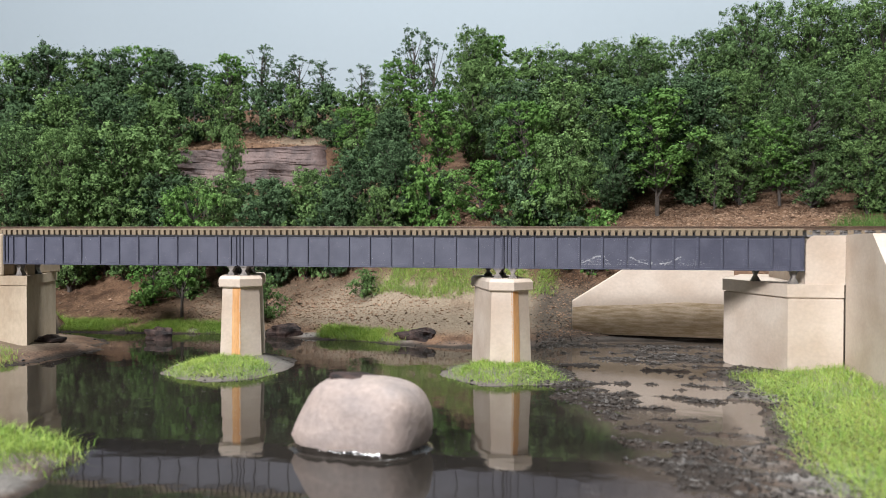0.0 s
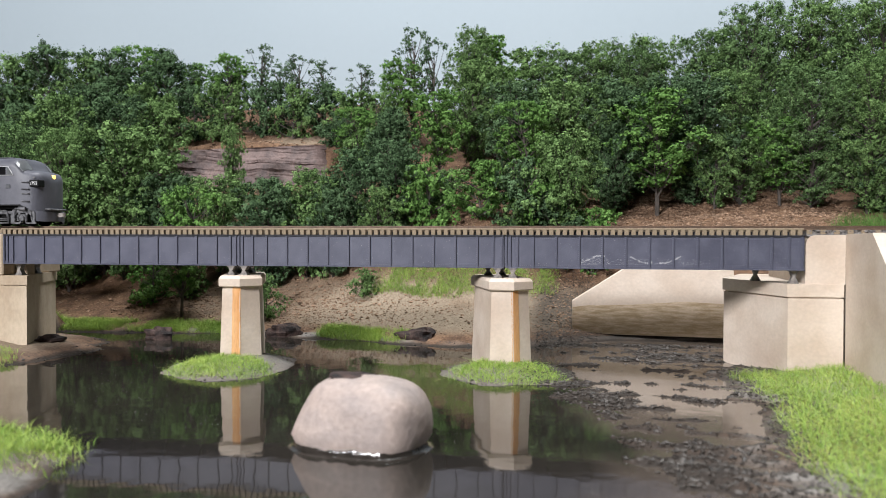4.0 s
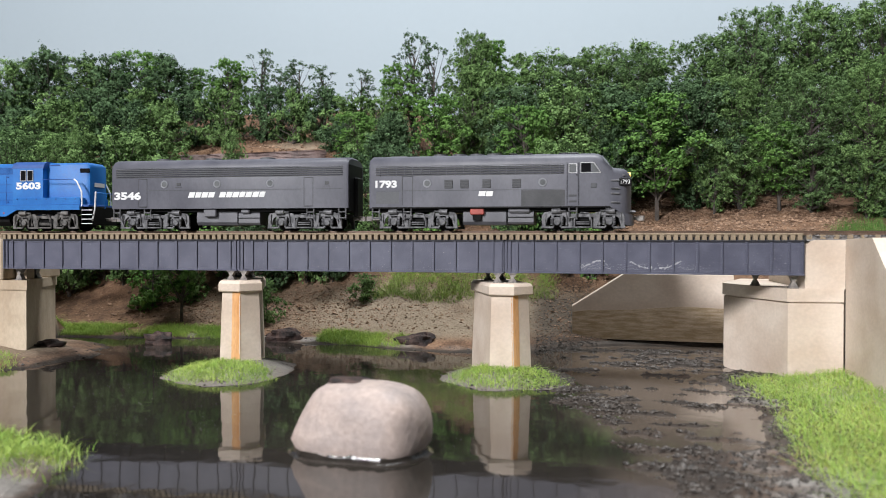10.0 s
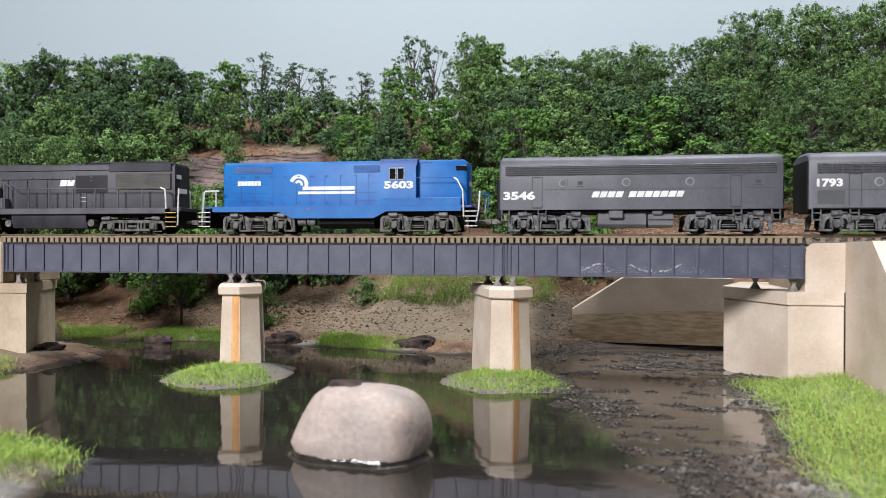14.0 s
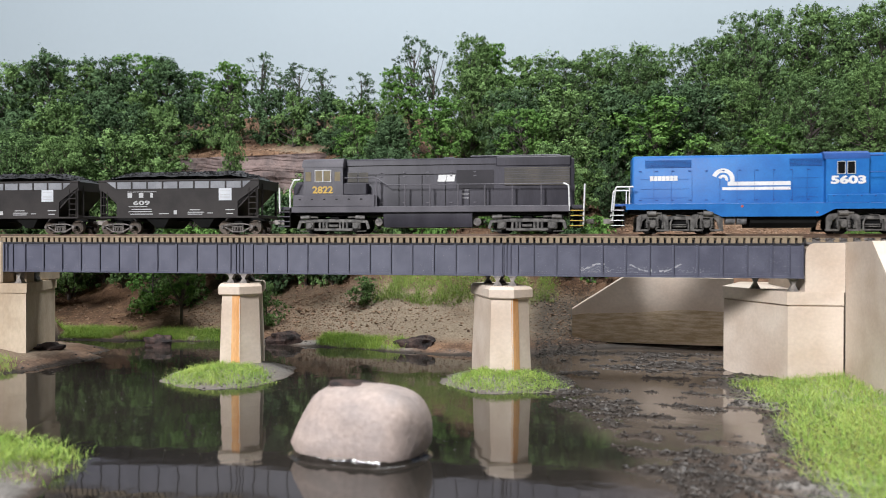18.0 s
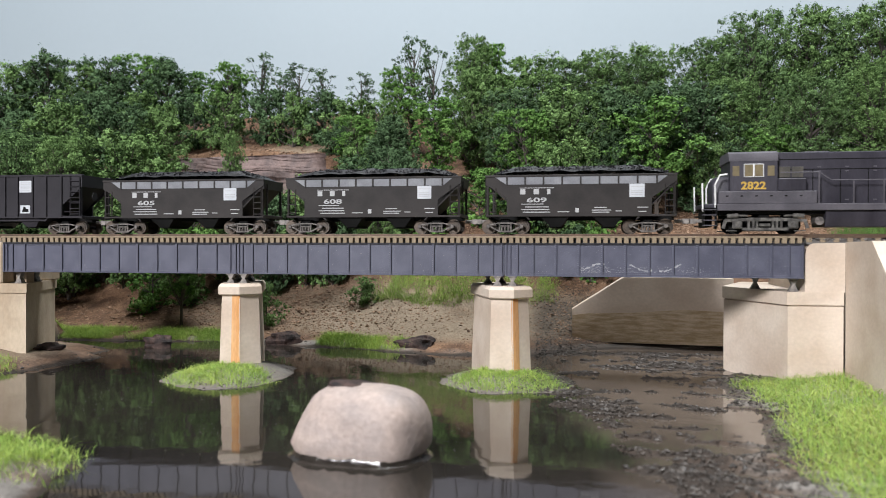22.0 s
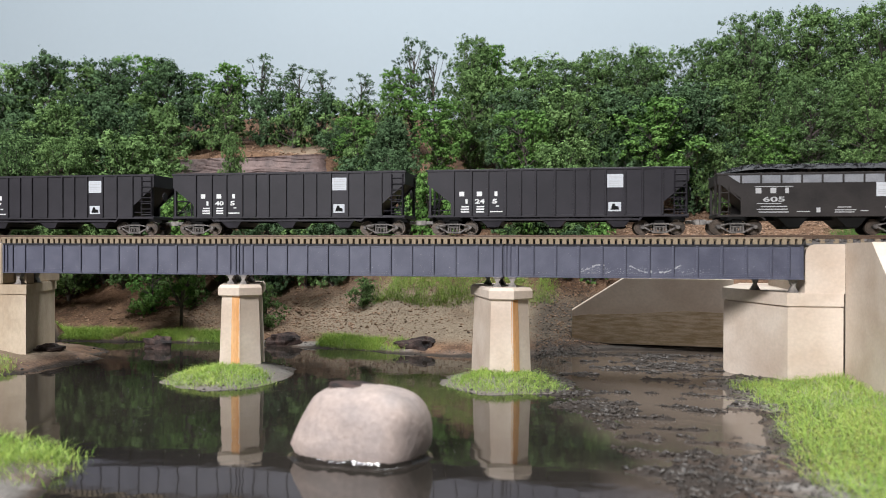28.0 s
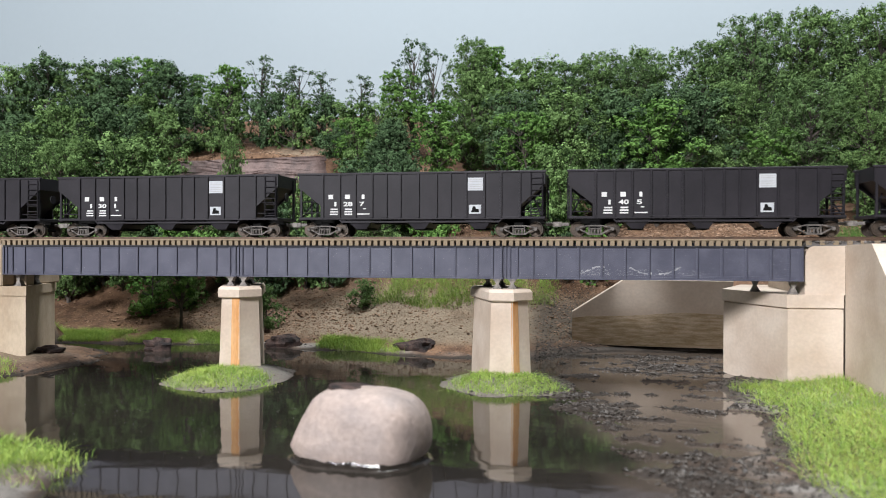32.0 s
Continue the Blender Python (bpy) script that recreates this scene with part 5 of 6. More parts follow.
def louvre_band(car, x0, x1, z0, z1, rows, uprights=0):
    base = part("louvre_band", Geo().box(x0, x1, -10.2, -9.9, z0, z1), LOUVRE, car, smooth=0)
    slat = Geo().prism([(-10.5, 0), (-10.15, 0.25), (-10.15, -0.12)], "x", x0, x1).mesh("slat", PC_GREY)
    for k in range(rows):
        shared("slat", slat, base, 0, 0, z0 + (z1 - z0) * (k + 0.5) / rows)
    for k in range(uprights):
        x = x0 + (x1 - x0) * (k + 0.5) / uprights
        part("upright", Geo().box(x - 0.08, x + 0.08, -10.5, -10.1, z0, z1), PC_GREY, base, smooth=0)
    return base


def roof_fan(car, x, top=26.2, r=3.0):
    g = Geo().cyl((x, 0, top - 0.6), (x, 0, top + 0.35), r, r * 0.96, n=20)
    f = part("roof_fan", g, PC_ROOF, car)
    part("fan_grille", Geo().cyl((x, 0, top + 0.3), (x, 0, top + 0.45), r * 0.82, n=20), LOUVRE, f)


def build_booster():
    car = tagged(thing("diesel_booster", 0, 0, CAR_Z), "weathered grey cabless diesel booster with white number 3546", "locomotive")
    body = part("body", Geo().loft([car_ring(x, w, top, 7.6, sh) for x, w, top, sh in ((-46.4, 9.7, 25.6, 22.0), (-45.6, 10.1, 26.3, 22.5), (45.6, 10.1, 26.3, 22.5), (46.4, 9.8, 25.7, 22.0))]), PC_GREY, car)
    end = Geo().box(46.2, 46.6, -8.6, 8.6, 6.5, 23.5, 0.15)
    part("end_door", end, BLACK_END, car, "black end wall with diaphragm")
    part("diaphragm", Geo().box(46.5, 48.2, -3.6, 3.6, 4.5, 19, 0.4), BLACK_END, car)
    part("diaphragm", Geo().box(-48.2, -46.3, -3.6, 3.6, 4.5, 19, 0.4), BLACK_END, car)
    louvre_band(car, -44.4, 44.4, 19.2, 22.8, 5)
    for x in (-24.7, -3.65, 17.0):
        porthole(car, x, 16.7)
    for x0, x1 in ((-31.5, 30.8), (34.5, 44.5)):
        plate("side_seam", x0, x1, 14.45, 14.6, -10.1, PC_ROOF, body, deep=0.12)
    for x in (-33.5, 31.6):
        g = Geo()
        for dx in (-1.7, 1.7):
            g.box(x + dx - 0.06, x + dx + 0.06, -10.22, -10.0, 8.2, 18.6)
        g.box(x - 1.7, x + 1.7, -10.3, -10.0, 18.6, 18.8)
        g.box(x - 1.5, x + 1.5, -10.4, -10.0, 8.2, 8.5)
        part("side_door", g, LOUVRE, car)
    for x in (-19, 38.6):
        part("vent", Geo().box(x - 0.8, x + 0.8, -10.25, -10.0, 16.1, 17.2, 0.1), LOUVRE, car)
        part("drip_strip", Geo().box(x - 1.3, x + 1.3, -10.3, -10.0, 15.4, 15.55), LOUVRE, car)
    for x in (-30, -10, 12):
        roof_fan(car, x, 26.6)
    lettering("road_number", "3546", -45.2, -34.2, 11.0, 14.0, -10.15, WHITE, body, 0.045)
    word_blocks("side_name", (1, .95, 1, 1, 0, 1, .95, 1, .9, 1, 1, .9), -15.2, 15.0, 11.7, 13.7, -10.15, WHITE, body, 0.35)
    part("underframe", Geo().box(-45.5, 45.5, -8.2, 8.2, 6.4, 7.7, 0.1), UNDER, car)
    fuel_tank(car, -13.0, 12.0, 3.5, TANK_GREY)
    part("filter_box", Geo().box(-9.4, -4.6, -9.4, -7, 4.6, 7.4, 0.3), TANK_GREY, car)
    part("filter_box", Geo().box(5.0, 8.4, -9.0, -7, 5.8, 7.3, 0.4), TANK_GREY, car)
    for x in (-44.4, -31.8, 32.2, 44.2):
        side_ladder(car, x)
    add_truck(car, BLOMBERG, -29.5)
    add_truck(car, BLOMBERG, 29.6)
    add_couplers(car, -45.5, 45.5)
    return car


def build_cab_unit():
    car = tagged(thing("diesel_locomotive", 0, 0, CAR_Z), "weathered grey streamlined cab diesel with white number 1793", "locomotive")
    rows = ((-47.1, 9.7, 25.4, 7.4, 22.0), (-46.3, 10.1, 26.2, 7.4, 22.4), (31.5, 10.1, 26.3, 7.4, 22.4), (33.2, 10.05, 26.1, 7.4, 22.2), (34.8, 10.0, 25.2, 7.4, 21.6),
            (36.2, 9.9, 23.4, 7.2, 20.6), (37.3, 9.75, 21.6, 7.2, 19.4), (38.4, 9.5, 21.1, 6.9, 18.8), (40.4, 9.0, 21.0, 5.6, 18.3), (41.8, 8.3, 20.8, 4.8, 17.8), (42.8, 7.2, 20.3, 4.5, 17.2), (43.6, 5.6, 19.5, 4.4, 16.4), (44.2, 3.6, 18.3, 4.4, 15.2), (44.5, 1.6, 16.8, 4.5, 13.7))
    body = part("body", Geo().loft([car_ring(*r) for r in rows]), PC_GREY, car, smooth=45)
    pil = []
    for x, w, lo, hi in ((41.4, 8.4, 2.2, 5.4), (42.4, 8.0, 1.3, 5.2), (43.8, 6.8, 1.2, 5.0), (44.9, 4.6, 1.2, 4.9), (45.4, 2.0, 1.4, 4.8)):
        pil.append([(x, -w, lo), (x, -w, hi), (x, w, hi), (x, w, lo)])
    part("pilot", Geo().loft(pil), PC_GREY, car, smooth=50)
    part("anticlimber", Geo().box(43.4, 46.0, -5.2, 5.2, 5.6, 6.3, 0.3), TRUCK_GREY, car)
    part("headlight", Geo().cyl((42.6, 0, 18.9), (44.3, 0, 18.9), 0.95, 0.85, n=16), LAMP, car, "glowing warm headlight in the nose")
    part("class_lamp", Geo().cyl((41.2, -7.8, 18.2), (41.6, -8.6, 18.2), 0.45, n=10), TRUCK_GREY, car)
    nb = part("number_board", Geo().box(40.0, 44.2, -9.3, -5.6, 14.6, 17.3, 0.25), BLACK_END, car, "black number board with a white number")
    lettering("board_number", "1793", 40.6, 43.6, 15.3, 16.6, -9.3, WHITE, nb, 0.0)
    # cab glass and door
    part("cab_window", Geo().box(27.4, 30.6, -10.22, -9.8, 19.3, 22.3, 0.1), CAB_DARK, car, "open dark cab window")
    part("quarter_window", Geo().prism([(31.0, 19.3), (33.6, 19.3), (32.5, 22.0), (31.0, 22.3)], "y", -10.15, -9.9), CAB_GLASS, car)
    part("window_trim", Geo().tube([(27.2, -10.2, 19.1), (27.2, -10.2, 22.5), (31.6, -10.2, 22.5), (33.9, -10.2, 19.1), (27.2, -10.2, 19.1)], 0.14, 5), SILVER, car)
    def skin(x):
        for r0, r1 in zip(rows, rows[1:]):
            if r0[0] <= x <= r1[0]:
                u = (x - r0[0]) / (r1[0] - r0[0])
                return car_ring(*[p + (q - p) * u for p, q in zip(r0, r1)])

    for ks in ((3, 4, 5, 6), (8, 9, 10)):
        pane = [[(x + 0.12, y * 1.012, z + 0.16) for x, y, z in [skin(x)[k] for k in ks]] for x in (34.6, 35.4, 36.2, 37.0, 37.5)]
        part("windshield", Geo().loft(pane, caps=False, closed=False), CAB_GLASS, car, "raked windshield pane")
        edge = [pane[0][0], pane[-1][0], pane[-1][-1], pane[0][-1], pane[0][0]]
        part("windshield_frame", Geo().tube(edge, 0.14, 5), PC_ROOF, car)
    door = part("cab_door", Geo().box(22.8, 26.4, -10.25, -9.9, 8.0, 22.4, 0.1), PC_GREY, car)
    part("door_window", Geo().box(23.4, 25.8, -10.35, -10.1, 19.2, 22.0, 0.1), CAB_GLASS, door)
    part("door_window_trim", Geo().tube([(23.3, -10.3, 19.1), (23.3, -10.3, 22.1), (25.9, -10.3, 22.1), (25.9, -10.3, 19.1), (23.3, -10.3, 19.1)], 0.13, 5), SILVER, door)
    part("door_handle", Geo().box(25.6, 26.2, -10.5, -10.2, 18.2, 18.5), BLACK_END, door)
    for x in (22.55, 26.5):
        plate("door_seam", x, x + 0.16, 8.0, 22.6, -10.1, BLACK_END, body, deep=0.14)
    plate("sill_seam", -46.0, 37.0, 7.3, 7.75, -10.1, BLACK_END, body, deep=0.1)
    for z in (11.0, 9.0):
        part("kick_step", Geo().box(23.3, 25.9, -10.35, -10.1, z, z + 0.7, 0.1), LOUVRE, door)
    rear = Geo()
    for x in (-35.0, -31.3):
        rear.box(x - 0.1, x + 0.1, -10.22, -10, 8.2, 18.7)
    rear.box(-35.2, -31.2, -10.35, -10, 18.6, 18.85)
    part("side_door", rear, LOUVRE, car)
    louvre_band(car, -44.6, 21.6, 18.8, 22.2, 4, 22)
    for x in (-26.0, 14.4):
        porthole(car, x, 16.0)
    for x in (-18.4, -12.8, -5.0, 5.4):
        b = part("filter_grille", Geo().box(x - 1.5, x + 1.5, -10.3, -9.9, 14.2, 17.2, 0.1), LOUVRE, car)
        for k in range(5):
            part("slat", Geo().box(x - 1.4, x + 1.4, -10.42, -10.25, 14.5 + k * 0.55, 14.7 + k * 0.55), PC_ROOF, b, smooth=0)
    plate("side_seam", -44, 21.5, 13.45, 13.6, -10.1, PC_ROOF, body, deep=0.12)
    plate("side_panel", 7.0, 22.0, 7.9, 13.3, -10.1, LOUVRE, body, "darker repainted side panel", deep=0.05)
    plate("side_panel", -44.5, -36.2, 8.9, 13.2, -10.1, PC_ROOF, body, "darker rear panel", deep=0.05)
    for z in (9.0, 12.0, 13.7, 16.4):
        part("grab_iron", Geo().tube([(37.4, -9.5, z), (37.4, -10.1, z), (40.0, -9.8, z), (40.0, -9.0, z)], 0.22, 6), TRUCK_GREY, car)
    part("sand_filler", Geo().box(30.6, 32.6, -10.3, -10, 14.0, 15.6, 0.2), PC_ROOF, car)
    lettering("road_number", "1793", -44.8, -36.9, 14.5, 17.2, -10.15, WHITE, body, 0.045)
    word_blocks("side_mark", (1, 1), -7.9, -2.8, 11.4, 13.1, -10.15, WHITE, body, 0.2, 0.08)
    for x in (-23, -16, -9.6, -3.4):
        roof_fan(car, x, 26.6, 2.7)
    for x in (3.5, 9.0):
        part("exhaust_stack", Geo().box(x - 1.5, x + 1.5, -1.6, 1.6, 26.0, 27.0, 0.2), BLACK_END, car)
    part("antenna", Geo().box(19.5, 26.5, -1.2, 1.2, 26.6, 27.0, 0.15), LOUVRE, car)
    part("antenna_foot", Geo().box(22, 24, -0.6, 0.6, 25.9, 26.7), LOUVRE, car)
    for x in (14, -38):
        part("roof_hatch", Geo().box(x - 3, x + 3, -2.4, 2.4, 26.0, 26.55, 0.2), PC_ROOF, car)
    part("end_wall", Geo().box(-47.4, -47.0, -8.6, 8.6, 6.5, 23.2, 0.1), BLACK_END, car)
    part("underframe", Geo().box(-46.0, 40.0, -8.2, 8.2, 6.2, 7.5, 0.1), UNDER, car)
    fuel_tank(car, -13.6, 11.2, 2.0, TANK_GREY)
    part("fuel_filler", Geo().box(-10.9, -6.0, -9.3, -7, 5.0, 7.3, 0.3), RED, car, "faded red filler box")
    part("water_filler", Geo().box(-10.0, -7.0, -8.9, -7, 3.0, 5.0, 0.2), UNDER, car)
    part("battery_cover", Geo().box(2.4, 10.0, -9.0, -7, 5.6, 7.2, 0.5), TANK_GREY, car)
    for x, m in ((-44.7, TRUCK_GREY), (-33.2, TRUCK_GREY), (24.6, TRUCK_GREY)):
        side_ladder(car, x, 3.2, 7.6)
    add_truck(car, BLOMBERG, -29.5)
    add_truck(car, BLOMBERG, 28.0)
    add_couplers(car, -46, 44.0)
    return car


# ---- hood diesels ----
def hood_ring(x, w, top, low, r=1.2):
    return [(x, -w, low), (x, -w, top - r), (x, -w + r * 0.3, top - r * 0.3), (x, -w + r, top), (x, w - r, top), (x, w - r * 0.3, top - r * 0.3), (x, w, top - r), (x, w, low)]


def end_steps(car, x, s, m, top, edge=None, n=4):
    """Corner steps at an end; s is the way out."""
    for y in (-1, 1):
        g = Geo()
        for k in range(n):
            z = 1.9 + (top - 1.9) * k / n
            g.box(min(x, x + s * 4.4), max(x, x + s * 4.4), y * 9.3 - 1.2, y * 9.3 + 1.2, z, z + 0.4)
        g.box(x - 0.2, x + 0.2, y * 9.3 - 1.2, y * 9.3 + 1.2, 1.9, top)
        st = part("steps", g, UNDER, car, smooth=0)
        for k in range(n):
            z = 1.9 + (top - 1.9) * k / n
            part("step_edge", Geo().box(min(x, x + s * 4.4), max(x, x + s * 4.4), y * 9.3 + y * 1.15 - 0.18, y * 9.3 + y * 1.15 + 0.18, z + 0.1, z + 0.38), edge or m, st, smooth=0)
    part("pilot", Geo().box(min(x + s * 1.0, x + s * 3.2), max(x + s * 1.0, x + s * 3.2), -8.0, 8.0, 1.6, top, 0.2), UNDER, car)


def build_switcher():
    car = tagged(thing("road_switcher", 0, 0, CAR_Z), "bright blue road switcher diesel with white number 5603", "locomotive")
    body = part("long_hood", Geo().loft([hood_ring(x, w, t, 8.6) for x, w, t in ((-45.6, 5.4, 25.4), (-45.0, 5.8, 25.9), (16.5, 5.8, 25.9))]), BLUE, car)
    short = part("short_hood", Geo().loft([hood_ring(x, w, t, 8.6) for x, w, t in ((27.0, 5.8, 25.9), (45.2, 5.8, 25.9), (46.4, 5.3, 25.2), (46.9, 4.2, 24.8))]), BLUE, car)
    cab = part("cab", Geo().loft([hood_ring(x, 8.6, 26.2, 8.6, 2.6) for x in (15.6, 28.6)]), BLUE, car)
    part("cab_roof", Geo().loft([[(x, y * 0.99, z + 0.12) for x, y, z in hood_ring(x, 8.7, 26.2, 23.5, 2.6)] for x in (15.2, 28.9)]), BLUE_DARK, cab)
    for x in (20.2, 23.2):
        part("cab_window", Geo().box(x - 1.15, x + 1.15, -8.78, -8.3, 18.9, 22.7, 0.1), CAB_DARK, cab)
        part("window_frame", Geo().tube([(x - 1.2, -8.75, 18.8), (x - 1.2, -8.75, 22.8), (x + 1.2, -8.75, 22.8), (x + 1.2, -8.75, 18.8), (x - 1.2, -8.75, 18.8)], 0.14, 5), SILVER, cab)
    part("visor", Geo().box(28.8, 34.0, -5.9, 5.9, 24.6, 25.3, 0.2), BLUE_DARK, cab)
    sill = Geo()
    sill.prism([(-48.0, 7.4), (-22.2, 7.4), (-17.0, 5.0), (13.4, 5.0), (18.0, 7.4), (45.0, 7.4), (45.0, 9.3), (-48.0, 9.3)], "y", -9.9, -9.3)
    part("side_sill", sill, BLUE, car, smooth=0)
    s2 = Geo()
    s2.v, s2.f = [(x, -y, z) for x, y, z in sill.v], list(sill.f)
    part("side_sill", s2, BLUE, car, smooth=0)
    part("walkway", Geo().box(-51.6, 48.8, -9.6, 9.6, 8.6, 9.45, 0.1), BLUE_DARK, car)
    part("battery_box", Geo().box(16.0, 44.8, -9.2, 9.2, 9.3, 12.2, 0.2), BLUE, car)
    for x in np.arange(17.5, 44, 4.2):
        part("box_latch", Geo().box(x, x + 0.5, -9.35, -9.1, 11.4, 11.9), BLUE_DARK, car)
    for x0, x1 in ((-41.4, -26.3), (5.0, 15.2)):
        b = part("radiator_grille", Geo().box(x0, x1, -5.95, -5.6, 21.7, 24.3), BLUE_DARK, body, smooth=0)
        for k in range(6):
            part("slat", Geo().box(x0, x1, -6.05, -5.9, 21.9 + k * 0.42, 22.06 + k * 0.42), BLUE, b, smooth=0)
    seams = Geo()
    for x in (-38.5, -32.8, -26.0, -17, -11.5, -6, 0, 6.0, 10.5):
        seams.box(x - 0.05, x + 0.05, -5.9, -5.7, 10, 21.0)
    for x0, x1 in ((-43, -27), (4.5, 14)):
        for z in (11.5, 14.5, 17.8):
            seams.box(x0, x1, -5.9, -5.7, z, z + 0.1)
    part("door_seams", seams, BLUE_DARK, body, smooth=0)
    hinge = Geo().box(-0.45, 0.45, -0.2, 0.1, -0.15, 0.15).mesh("door_latch", BLUE_DARK)
    for x in np.arange(-43, 14, 5.4):
        for z in (10.8, 20.6):
            shared("door_latch", hinge, body, float(x), -5.85, z)
    lettering("road_number", "5603", 17.0, 27.7, 15.5, 18.3, -8.62, WHITE, cab, 0.045)
    word_blocks("hood_name", (1,) * 7, -39.8, -30.6, 17.3, 19.0, -5.85, WHITE, body, 0.0, 0.12)
    # the hood emblem: a rail-head arch running out into two stripes
    logo = Geo()
    for r0, r1 in ((2.3, 3.7), (0.7, 1.6)):
        n = 14
        arc = [(math.pi * k / n * 1.0 - 0.35) for k in range(n + 1)]
        pts = [(-16.0 + r1 * math.cos(a), 17.6 + r1 * math.sin(a)) for a in arc] + [(-16.0 + r0 * math.cos(a), 17.6 + r0 * math.sin(a)) for a in reversed(arc)]
        logo.prism(pts, "y", -5.9, -5.7)
    logo.box(-14.5, 5.4, -5.9, -5.7, 15.5, 16.8)
    logo.box(-16.2, 5.4, -5.9, -5.7, 14.0, 15.0)
    part("hood_emblem", logo, WHITE, body, "white arch and stripes emblem", smooth=0)
    part("number_board", Geo().box(42.6, 46.4, -5.95, -5.2, 21.9, 23.6, 0.1), CAB_DARK, short)
    part("end_mark", Geo().box(46.2, 47.1, -3.2, 3.2, 16.6, 18.2), WHITE, short, smooth=0)
    for x in (-37, -12, 10):
        roof_fan(car, x, 25.7, 2.4)
    # rails
    rail = Geo().tube([(-45.5, -9.4, 15.2), (-51.0, -9.4, 15.2), (-51.4, -9.4, 14.6), (-52.4, -9.4, 4.0)], 0.26)
    rail.cyl((-46.8, -9.4, 15.2), (-46.8, -9.4, 9.3), 0.22, n=6)
    part("hand_rail", rail.mirror(), WHITE, car, "white end handrail")
    rail = Geo().tube([(28.6, -9.4, 19.2), (42.4, -9.4, 19.2)], 0.14)
    part("hand_rail", rail.mirror(), BLUE_DARK, car)
    rail = Geo().tube([(42.4, -9.4, 19.2), (43.6, -9.4, 18.4), (45.6, -9.4, 14.5), (45.9, -9.4, 5.4)], 0.28)
    rail.tube([(51.6, -9.4, 14.4), (51.2, -9.4, 8.0), (50.2, -9.4, 3.2)], 0.28)
    part("hand_rail", rail.mirror(), WHITE, car, "white end handrail")
    rail = Geo().tube([(50.8, -8, 14), (53.4, -6, 13.8), (53.4, 6, 13.8), (50.8, 8, 14)], 0.16)
    for y in (-5, 5):
        rail.cyl((53.4, y, 13.8), (52.6, y, 8), 0.16, n=5)
    part("end_rail", rail, BLUE, car)
    end_steps(car, 46.4, 1, WHITE, 8.8)
    end_steps(car, -48.6, -1, WHITE, 8.8)
    part("underframe", Geo().box(-46.5, 46, -7.4, 7.4, 6.2, 8.7, 0.1), UNDER, car)
    part("fuel_tank", Geo().prism([(-7.4, 3.0), (-5.6, 1.5), (5.6, 1.5), (7.4, 3.0), (7.4, 6.4), (-7.4, 6.4)], "x", -7.6, 13.0), UNDER, car)
    for x in (-14.0, -10.4):
        part("air_reservoir", Geo().cyl((x - 1.5, -6.8, 3.9), (x + 1.5, -6.8, 3.9), 1.5, n=14), TRUCK_GREY, car)
    part("red_plug", Geo().cyl((12.6, -9.9, 6.3), (12.6, -10.0, 6.3), 0.35, n=10), RED, car)
    part("builder_plate", Geo().cyl((-10.6, -9.9, 8.4), (-10.6, -10.0, 8.4), 0.4, n=10), RED, car)
    add_truck(car, BLOMBERG_DARK, -30.4)
    add_truck(car, BLOMBERG_DARK, 29.6)
    add_couplers(car, -50, 50)
    return car


